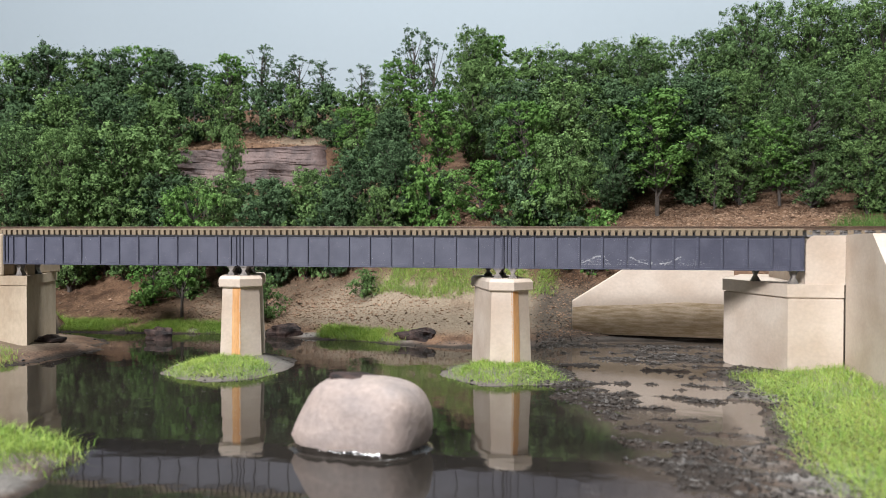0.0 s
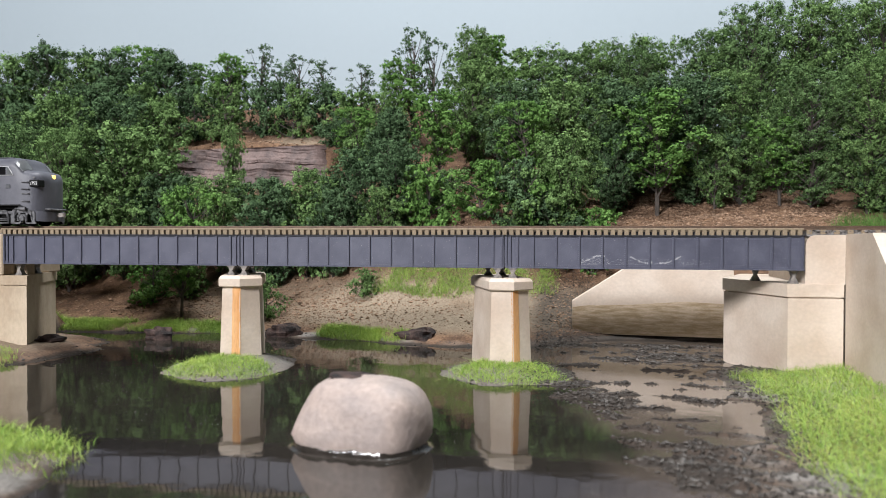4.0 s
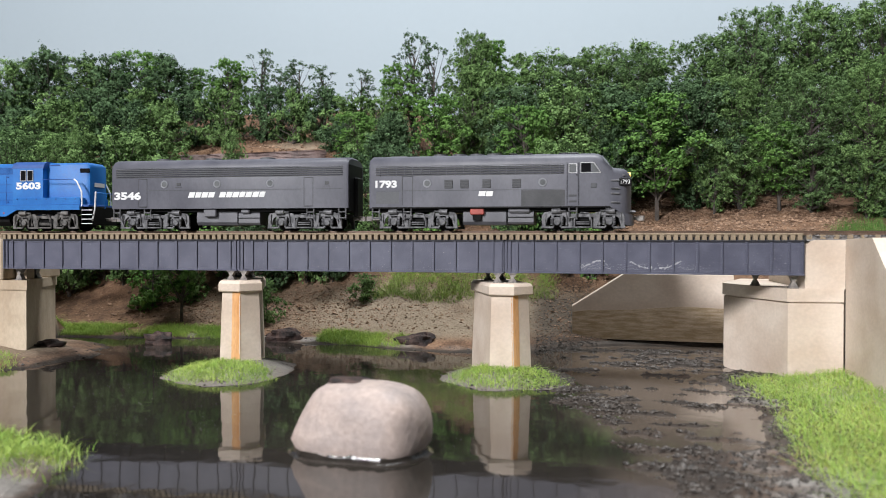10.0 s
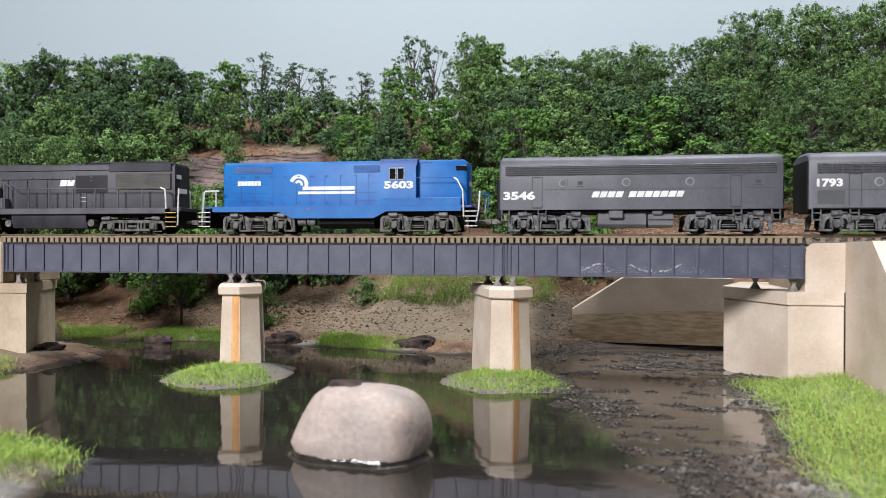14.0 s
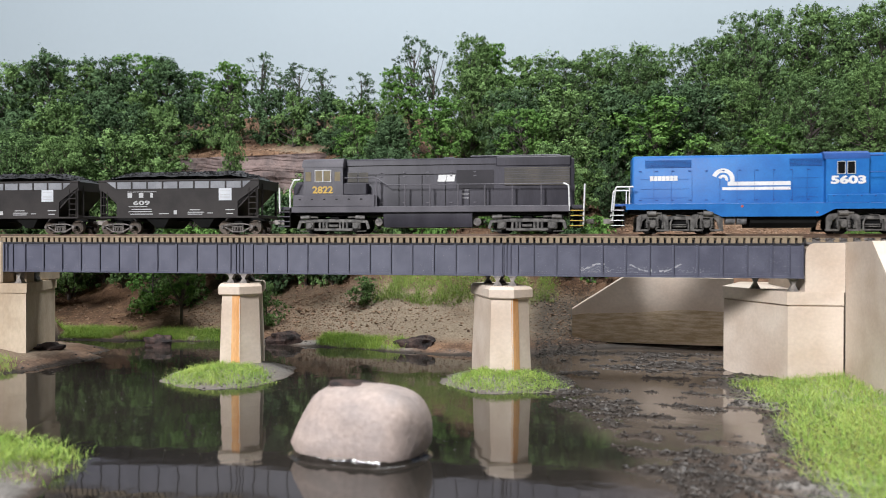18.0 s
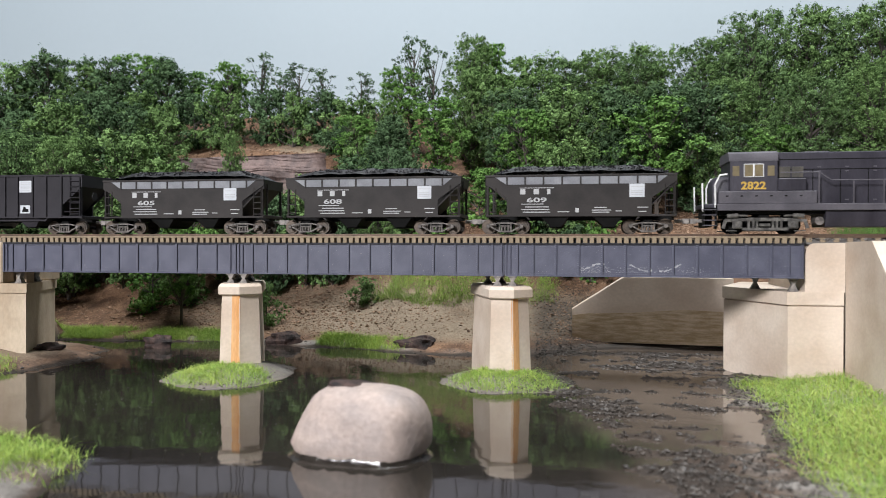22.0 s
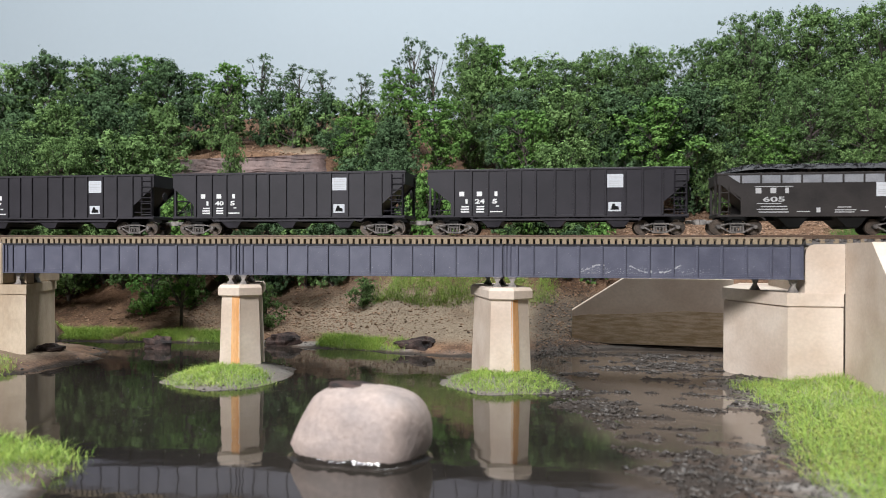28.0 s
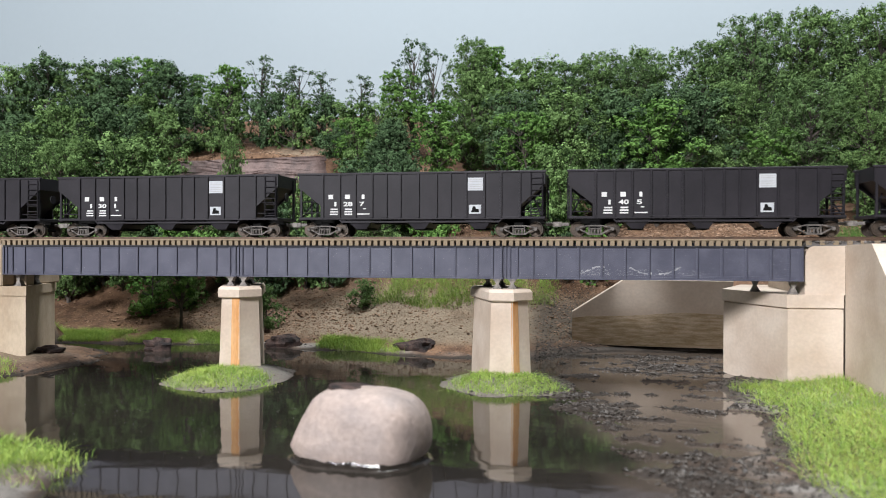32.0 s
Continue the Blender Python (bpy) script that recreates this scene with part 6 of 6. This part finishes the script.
def build_uboat():
    car = tagged(thing("hood_diesel", 0, 0, CAR_Z), "sooty black four-axle hood diesel with yellow number 2822", "locomotive")
    body = part("long_hood", Geo().loft([hood_ring(x, w, t, 8.2, 1.0) for x, w, t in ((-32.0, 6.0, 26.5), (48.2, 6.0, 26.3), (50.6, 5.6, 25.6))]), BLACK_LOCO, car)
    cab = part("cab", Geo().loft([hood_ring(x, 8.9, t, 8.2, 2.2) for x, t in ((-46.4, 26.4), (-31.6, 26.6))]), BLACK_LOCO, car)
    part("cab_roof", Geo().loft([[(x, y * 1.01, z + 0.15) for x, y, z in hood_ring(x, 8.9, t, 23.2, 2.2)] for x, t in ((-46.9, 26.4), (-31.4, 26.6))]), SOOT_GREY, cab)
    part("nose", Geo().loft([hood_ring(x, w, t, 8.2, 1.0) for x, w, t in ((-51.4, 5.4, 17.0), (-50.4, 5.8, 18.4), (-46.2, 5.8, 18.8))]), BLACK_LOCO, car)
    part("side_window", Geo().box(-42.0, -36.0, -9.05, -8.6, 18.2, 22.2, 0.1), WARM_PANE, cab)
    fr = Geo().tube([(-42.0, -9.0, 18.2), (-42.0, -9.0, 22.3), (-36.0, -9.0, 22.3), (-36.0, -9.0, 18.2), (-42.0, -9.0, 18.2)], 0.2, 5)
    fr.cyl((-39, -9.0, 18.2), (-39, -9.0, 22.3), 0.35, n=6)
    part("window_frame", fr, SILVER, cab, "bright window frame")
    for x in (-44.6, -33.6):
        part("cab_window", Geo().box(x - 1.1, x + 1.1, -8.98, -8.6, 18.4, 21.8, 0.1), WARM_PANE, cab)
    lettering("road_number", "2822", -43.0, -35.2, 14.0, 16.6, -8.92, YELLOW, cab, 0.03)
    low = part("side_box", Geo().box(-50.2, -19.5, -9.7, 9.7, 9.2, 13.4, 0.2), SOOT_GREY, car)
    for x in np.arange(-47.5, -21, 4.6):
        part("box_latch", Geo().box(x - 0.4, x + 0.4, -9.85, -9.6, 11.6, 12.0), UNDER, low)
    part("tool_box", Geo().box(-31.4, -22.6, -9.2, 9.2, 13.4, 17.6, 0.3), BLACK_LOCO, car)
    part("side_sill", Geo().box(-50.8, 49.0, -9.9, 9.9, 7.0, 9.2, 0.15), SOOT_GREY, car)
    part("walkway", Geo().box(-55.2, 54.2, -8.0, 8.0, 8.0, 9.3, 0.1), BLACK_LOCO, car)
    # hood details
    seam = Geo()
    for x in (-20, -11.5, -3, 5.5, 14, 20):
        seam.box(x - 0.12, x + 0.12, -6.1, -5.9, 9.4, 20.6)
    seam.box(-28, 22, -6.1, -5.9, 20.55, 20.8)
    seam.box(-31, 48, -6.12, -5.9, 23.85, 24.1)
    part("door_seams", seam, UNDER, body, smooth=0)
    for x0 in (-30.5, -26.5):
        part("air_intake", Geo().box(x0, x0 + 3.6, -6.15, -5.8, 18.0, 21.6, 0.1), RADIATOR, body)
    latch = Geo().box(-0.5, 0.5, -0.25, 0.1, -0.2, 0.2).mesh("door_latch", SOOT_GREY)
    for x in (-18, -9.5, -1, 7.5, 16):
        for z in (10.6, 20.0, 21.4):
            shared("door_latch", latch, body, x, -6.0, z)
    for z in (12.0, 13.4, 14.8):
        part("label_strip", Geo().box(11.5, 14.0, -6.1, -5.9, z, z + 0.22), GREY_MARK, body, smooth=0)
    part("radiator_hood", Geo().box(23.4, 49.6, -6.3, 6.3, 23.0, 26.6, 0.4), BLACK_LOCO, car)
    rad = part("radiator_screen", Geo().box(26.5, 49.2, -6.5, 6.5, 16.4, 22.6, 0.1), RADIATOR, car, "dusty brown radiator screen")
    for k in range(7):
        part("slat", Geo().box(26.5, 49.2, -6.65, -6.4, 16.9 + k * 0.85, 17.1 + k * 0.85), SOOT_GREY, rad, smooth=0)
    part("side_patch", Geo().box(9.4, 22.8, -6.12, -5.9, 15.4, 22.0), HOPPER_BLACK, body, "fresh dark paint patch", smooth=0)
    word_blocks("side_mark", (1, 1), 2.6, 8.8, 18.0, 20.4, -6.15, WHITE, body, 0.2, 0.06)
    part("roof_stack", Geo().box(4, 8, -2, 2, 26.3, 27.2, 0.3), BLACK_LOCO, car)
    part("roof_vent", Geo().box(-22, -14, -3, 3, 26.3, 26.9, 0.3), BLACK_LOCO, car)
    part("roof_vent", Geo().box(14, 46, -4.5, 4.5, 26.5, 27.3, 0.4), BLACK_LOCO, car)
    # handrails along the walkway
    rail = Geo().tube([(-31, -9.5, 19.4), (-19, -9.5, 19.4), (-15.2, -9.5, 16.8), (48.0, -9.5, 16.6)], 0.17)
    part("hand_rail", rail.mirror(), SOOT_GREY, car)
    post = Geo().box(-0.2, 0.2, -0.2, 0.2, 8.6, 16.8).mesh("stanchion", SOOT_GREY)
    for x in (-8.5, 0.5, 10.5, 20.0, 29.5, 39.5):
        for y in (-9.5, 9.5):
            shared("stanchion", post, car, x, y)
    tallp = Geo().box(-0.25, 0.25, -0.2, 0.2, 8.6, 19.5).mesh("stanchion", SOOT_GREY)
    for y in (-9.5, 9.5):
        shared("stanchion", tallp, car, -19.0, y)
    rail = Geo().tube([(-47.4, -9.6, 19.0), (-49.8, -9.6, 18.8), (-51.3, -9.6, 15.6), (-51.2, -9.6, 8.0)], 0.28)
    rail.tube([(-55.4, -9.6, 16.2), (-55.2, -9.6, 6.8)], 0.28)
    rail.tube([(47.0, -9.6, 16.8), (48.8, -9.6, 16.0), (49.2, -9.6, 7.2)], 0.28)
    rail.tube([(54.3, -9.6, 16.4), (53.8, -9.6, 2.6)], 0.28)
    part("hand_rail", rail.mirror(), WHITE, car, "white end handrail")
    end_steps(car, 49.4, 1, YELLOW, 8.8)
    end_steps(car, -51.0, -1, SOOT_GREY, 8.8)
    part("end_mark", Geo().box(50.4, 50.9, -3.2, 3.2, 15.0, 16.8), WHITE, car, smooth=0)
    part("number_board", Geo().box(50.2, 50.9, -4.6, -1.2, 20.4, 22.0), WHITE, car, smooth=0)
    part("underframe", Geo().box(-50, 48.5, -7.6, 7.6, 6.0, 7.2, 0.1), UNDER, car)
    part("fuel_tank", Geo().prism([(-8.6, 4.6), (-7.4, 1.7), (7.4, 1.7), (8.6, 4.6), (8.6, 6.8), (-8.6, 6.8)], "x", -16.6, 15.4), BLACK_LOCO, car)
    for x in (-18.4, 17.2):
        part("air_reservoir", Geo().cyl((x, -8.2, 3.6), (x, -3, 3.6), 1.4, n=14), TRUCK_DUSTY, car)
    add_truck(car, AAR, -35.3)
    add_truck(car, AAR, 34.6)
    add_couplers(car, -53.5, 52.5)
    return car


# ---- coal hoppers ----
def coal_load(car, x0, x1, half, base, seed):
    rnd = random.Random(seed)
    g = Geo()
    rows = []
    nx, ny = 40, 12
    for i in range(nx + 1):
        u = i / nx
        row = []
        for j in range(ny + 1):
            v = j / ny
            h = min(1, 6 * u, 6 * (1 - u)) ** 0.7 * math.sin(math.pi * (0.08 + 0.84 * v)) ** 0.6
            row.append((x0 + (x1 - x0) * u, -half + 2 * half * v, base + h * (3.6 + 1.3 * noise.noise(Vector((i * 0.35, j * 0.4, seed))))))
        rows.append(row)
    g.loft(rows, caps=False, closed=False)
    for k in range(1500):
        x, y = rnd.uniform(x0 + 2, x1 - 2), rnd.uniform(-half + 0.8, half - 0.8)
        s = rnd.uniform(0.3, 0.8)
        u, v = (x - x0) / (x1 - x0), (y + half) / (2 * half)
        z = base + 3.5 * min(1, 6 * u, 6 * (1 - u)) ** 0.7 * math.sin(math.pi * (0.08 + 0.84 * v)) ** 0.6
        c = [Vector((x, y, z)) + Vector((rnd.uniform(-1, 1), rnd.uniform(-1, 1), rnd.uniform(-1, 1))) * s for _ in range(5)]
        g.add(c, [(0, 1, 2), (0, 2, 3), (0, 3, 1), (4, 2, 1), (4, 3, 2), (4, 1, 3)])
    tagged(part("coal_load", g, COAL, car, "heaped black coal load", smooth=0), kind="stuff")


def end_gear(car, left, right, m, top):
    """End sills, corner posts, ladders, grab irons and slope sheets of a hopper, shared by both kinds."""
    for s, half in ((-1, -left), (1, right)):
        g = Geo().box(min(s * (half - 1.2), s * half), max(s * (half - 1.2), s * half), -9.2, 9.2, 5.2, 6.4, 0.15)
        part("end_sill", g, m, car)
        for y in (-8.9, 8.9):
            part("corner_post", Geo().box(s * (half - 0.8) - 0.4, s * (half - 0.8) + 0.4, y - 0.4, y + 0.4, 6.0, top - 1, 0.08), m, car)


def bay(car, x, w, z, m):
    """One discharge bay: a wedge down from the floor."""
    g = Geo()
    a, b = w / 2, w * 0.16
    g.add([(x - a, -8.8, 6.0), (x + a, -8.8, 6.0), (x + a, 8.8, 6.0), (x - a, 8.8, 6.0), (x - b + 0.6, -7.8, z), (x + b + 0.6, -7.8, z), (x + b + 0.6, 7.8, z), (x - b + 0.6, 7.8, z)],
          [(3, 2, 1, 0), (4, 5, 6, 7), (0, 1, 5, 4), (1, 2, 6, 5), (2, 3, 7, 6), (3, 0, 4, 7)])
    ob = part("discharge_bay", g, m, car)
    part("bay_door", Geo().box(x - b, x + b + 1.2, -6.0, 6.0, z - 0.3, z + 0.5, 0.1), UNDER, ob)


def build_small_hopper(number, seed):
    car = tagged(thing("coal_hopper", 0, 0, CAR_Z), "sooty two-bay offset-side hopper loaded with coal, number " + number, "hopper car", "small loaded hoppers")
    m, left, right = HOPPER_BROWN, -33.2, 31.2
    side = [(-33.2, 19.3), (31.2, 19.3), (31.2, 17.2), (23.0, 11.6), (23.0, 5.6), (-25.8, 5.6), (-25.8, 11.6), (-33.2, 16.6)]
    for y0, y1 in ((-9.5, -9.0), (9.0, 9.5)):
        part("side_sheet", Geo().prism(side, "y", y0, y1), m, car, smooth=0)
        part("top_rail", Geo().box(-33.4, 31.4, min(y0, y1) - 0.25, max(y0, y1) + 0.25, 19.0, 19.7, 0.1), m, car)
        part("side_sill", Geo().box(-33.0, 31.0, y0, y1, 5.3, 6.0, 0.1), m, car)
    band = part("dusty_band", Geo().prism([(-29.8, 18.95), (28.0, 18.95), (24.8, 16.4), (-26.0, 16.4)], "y", -9.56, -9.3), DUST_BAND, car, "pale dust band below the rim", smooth=0)
    post = Geo().box(-0.28, 0.28, -0.3, 0.1, 16.3, 19.2, 0.05).mesh("side_post", m)
    for k in range(9):
        shared("side_post", post, car, -25.8 + k * 6.3, -9.5)
    for s, e in ((-1, 33.2), (1, 31.2)):
        part("slope_sheet", Geo().add([(s * (e - 0.6), -9.1, 17.0), (s * (e - 0.6), 9.1, 17.0), (s * 18, 9.1, 4.6), (s * 18, -9.1, 4.6), (s * (e - 0.6), -9.1, 16.4), (s * (e - 0.6), 9.1, 16.4), (s * 18, 9.1, 4.0), (s * 18, -9.1, 4.0)],
                                          [(0, 1, 2, 3), (7, 6, 5, 4), (0, 4, 5, 1), (1, 5, 6, 2), (2, 6, 7, 3), (3, 7, 4, 0)]), m, car, smooth=0)
        part("end_sheet", Geo().box(min(s * (e - 0.4), s * e), max(s * (e - 0.4), s * e), -9.2, 9.2, 16.0, 19.4), m, car, smooth=0)
    end_gear(car, left, right, m, 17.5)
    part("ladder", rungs(Geo(), 27.4, 30.3, -9.5, 6.0, 16.5, 5, 0.2), m, car)
    part("ladder", rungs(Geo(), -32.2, -29.6, -9.5, 6.0, 15.5, 3, 0.2), m, car)
    for e in (left - 0.1, right + 0.1):
        part("end_ladder", rungs(Geo(), e - 0.2, e + 0.2, -6.5, 6.0, 18, 5, 0.18), m, car)
    coal_load(car, -32.6, 30.6, 8.9, 19.4, seed)
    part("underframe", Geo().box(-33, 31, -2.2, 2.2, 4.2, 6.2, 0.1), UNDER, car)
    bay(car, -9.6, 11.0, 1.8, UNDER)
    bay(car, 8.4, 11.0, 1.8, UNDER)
    lettering("road_number", number, -18.9, -12.1, 10.2, 11.9, -9.52, GREY_MARK, car, 0.02)
    word_blocks("side_mark", (1, 0, 1, 0, .6), -21.2, -10.0, 13.0, 14.8, -9.5, GREY_MARK, car, 0.0, 0.5)
    part("stencil_bar", Geo().box(-21.4, -9.6, -9.58, -9.4, 15.1, 15.3), GREY_MARK, car, smooth=0)
    part("stencil_bar", Geo().box(-20.8, -13.2, -9.58, -9.4, 9.5, 9.75), GREY_MARK, car, smooth=0)
    for z, a, b in ((8.5, -19.6, -11.4), (7.6, -20.8, -11.2), (6.7, -20.2, -10.9), (6.8, -8.4, -4.4), (8.2, 4.0, 8.2), (7.3, 3.2, 9.6), (6.6, 3.2, 9.0), (7.0, 11.0, 13.2), (6.8, 18.6, 21.2), (8.2, 18.2, 21.8)):
        part("stencil_bar", Geo().box(a, b, -9.57, -9.4, z, z + 0.3), GREY_MARK, car, smooth=0)
    part("stencil_bar", Geo().box(-2.4, -1.2, -9.57, -9.4, 6.7, 8.2), GREY_MARK, car, smooth=0)
    pan = part("stencil_panel", Geo().box(15.6, 20.6, -9.58, -9.4, 11.8, 16.3), PANEL_MARK, car, "pale grey square panel", smooth=0)
    for z in (12.6, 13.2, 13.8, 15.2):
        part("panel_bar", Geo().box(16.2, 20.0, -9.62, -9.5, z, z + 0.18), GREY_MARK, pan, smooth=0)
    add_truck(car, FREIGHT, -26.6)
    add_truck(car, FREIGHT, 22.0)
    add_couplers(car, -33, 31.4)
    return car


def build_big_hopper(number, groups, seed):
    car = tagged(thing("coal_hopper", 0, 0, CAR_Z), "satin black three-bay ribbed hopper car, number " + number if number else "satin black three-bay ribbed hopper car", "hopper car", "large black hoppers")
    m = HOPPER_BLACK
    side = [(-44.4, 21.8), (44.4, 21.8), (44.4, 17.6), (36.2, 10.6), (36.2, 5.8), (-36.2, 5.8), (-36.2, 10.6), (-44.4, 17.0)]
    for y0, y1 in ((-9.4, -8.9), (8.9, 9.4)):
        part("side_sheet", Geo().prism(side, "y", y0, y1), m, car, smooth=0)
        part("top_rail", Geo().box(-44.8, 44.8, y0 - 0.3, y1 + 0.3, 21.5, 22.3, 0.12), m, car)
        part("side_sill", Geo().box(-44.4, 44.4, y0 - 0.1, y1 + 0.1, 5.5, 6.4, 0.1), m, car)
    rib = Geo().prism([(-0.38, -0.0), (-0.28, -0.62), (0.28, -0.62), (0.38, 0.0)], "z", 6.2, 21.6).mesh("side_rib", m)
    for x in (-35.2, -28.9, -23.1, -16.9, -11.7, -6.6, 0.0, 6.5, 11.5, 17.0, 23.45, 29.25, 35.8):
        shared("side_rib", rib, car, x, -9.35)
        shared("side_rib", rib, car, x, 9.35, 0, 180)
    for s in (-1, 1):
        part("slope_sheet", Geo().add([(s * 43.8, -9.0, 19.0), (s * 43.8, 9.0, 19.0), (s * 28, 9.0, 4.6), (s * 28, -9.0, 4.6), (s * 43.8, -9.0, 18.3), (s * 43.8, 9.0, 18.3), (s * 28, 9.0, 4.0), (s * 28, -9.0, 4.0)],
                                          [(0, 1, 2, 3), (7, 6, 5, 4), (0, 4, 5, 1), (1, 5, 6, 2), (2, 6, 7, 3), (3, 7, 4, 0)]), m, car, smooth=0)
        part("end_sheet", Geo().box(min(s * 44.0, s * 44.4), max(s * 44.0, s * 44.4), -9.2, 9.2, 17.5, 22.0), m, car, smooth=0)
        br = Geo()
        for z in (8.0, 12.0):
            br.cyl((s * 44.2, -8.6, z), (s * 36.4, -8.6, z), 0.2, n=5)
        br.cyl((s * 43.5, -8.6, 6.0), (s * 40.0, -3, 13.5), 0.3, n=5)
        part("end_brace", br, m, car)
        part("end_ladder", rungs(Geo(), s * 44.7 - 0.2, s * 44.7 + 0.2, 5.5, 6.0, 21, 6, 0.18), m, car)
    part("brake_wheel", Geo().cyl((45.2, -3, 14), (45.6, -3, 14), 1.6, n=16), m, car)
    end_gear(car, -44.4, 44.4, m, 19.0)
    part("ladder", rungs(Geo(), 39.6, 43.6, -9.75, 6.4, 21.2, 7, 0.2), m, car)
    part("inner_floor", Geo().box(-28, 28, -8.9, 8.9, 4.4, 5.0), m, car, smooth=0)
    part("underframe", Geo().box(-44, 44, -2.2, 2.2, 4.0, 5.8, 0.1), UNDER, car)
    for x in (-22.0, -0.5, 21.0):
        bay(car, x, 11.0, 2.1, m)
    if groups:
        for txt, x0, x1 in groups:
            lettering("road_number", txt, x0, x1, 10.3, 11.9, -9.42, WHITE, car, 0.03)
        word_blocks("side_mark", (1,), -33.2, -31.2, 12.9, 14.5, -9.4, WHITE, car)
        word_blocks("side_mark", (1,), -27.0, -24.9, 12.9, 14.5, -9.4, WHITE, car)
        word_blocks("side_mark", (1,), -20.8, -19.6, 12.9, 14.5, -9.4, WHITE, car)
        for x0, x1 in ((-32.6, -29.7), (-27.2, -24.4)):
            for z in (9.0, 8.1, 7.2):
                part("stencil_bar", Geo().box(x0 + 0.2 * (z > 8.9), x1, -9.47, -9.3, z, z + 0.5), WHITE, car, smooth=0)
        part("stencil_bar", Geo().box(-22.4, -18.0, -9.47, -9.3, 7.3, 7.7), WHITE, car, smooth=0)
        part("stencil_bar", Geo().box(-20.3, -19.2, -9.47, -9.3, 9.2, 9.6), WHITE, car, smooth=0)
        pan = part("stencil_panel", Geo().box(17.6, 22.9, -9.48, -9.3, 15.5, 20.0), PANEL_MARK, car, "pale square data panel", smooth=0)
        for z in (16.1, 16.8, 17.5, 18.6, 19.2):
            part("panel_bar", Geo().box(18.2, 22.3, -9.52, -9.4, z, z + 0.16), GREY_MARK, pan, smooth=0)
        low = part("wheel_panel", Geo().box(18.0, 22.2, -9.48, -9.3, 7.4, 10.5), PANEL_MARK, car, "pale panel with a black mark", smooth=0)
        part("panel_mark", Geo().prism([(18.7, 7.9), (21.6, 7.9), (21.4, 9.0), (20.4, 9.2), (20.2, 10.0), (19.4, 10.0)], "y", -9.52, -9.4), UNDER, low, smooth=0)
    add_truck(car, FREIGHT, -35.4)
    add_truck(car, FREIGHT, 35.2)
    add_couplers(car, -44.2, 44.2)
    return car


TRAIN = [(build_cab_unit(), 146.0), (build_booster(), 44.65), (build_switcher(), -60.4), (build_uboat(), -176.3),
         (build_small_hopper("609", 1), -270.9), (build_small_hopper("608", 2), -344.0), (build_small_hopper("605", 3), -417.1),
         (build_big_hopper("1245", (("1", -31.0, -30.2), ("24", -27.6, -24.2), ("5", -21.6, -19.8)), 4), -503.7),
         (build_big_hopper("1405", (("1", -31.0, -30.2), ("40", -27.6, -24.2), ("5", -21.6, -19.8)), 5), -600.8),
         (build_big_hopper("1287", (("1", -31.0, -30.2), ("28", -27.6, -24.2), ("7", -21.6, -19.8)), 6), -697.5),
         (build_big_hopper("1301", (("1", -31.0, -30.2), ("30", -27.6, -24.2), ("1", -21.0, -20.2)), 7), -794.4),
         (build_big_hopper("", (), 8), -891.3)]


# ---- what moves ----
# millimetres that the train has gone past the bridge's middle, by the second
WAY = ((0, -472.0), (3.5, -340.9), (5.5, -266.2), (6, -247.4), (7, -209.9), (8, -172.4), (9, -135.7), (10, -98.9), (11, -62.5), (12, -25.5), (13, 12.2),
       (14, 48.5), (17, 159.8), (18, 197.8), (19, 235.8), (20, 271.9), (21, 309.1), (22, 345.9), (23, 383.2), (24, 419.9), (25, 457.8),
       (28, 569.4), (29, 606.5), (30, 643.0), (31, 679.0), (32, 715.5))


def motions():
    for ob, off in TRAIN:
        walk(ob, [(t, pose((way + off) * MM, 0, CAR_Z * MM)) for t, way in WAY])


motions()
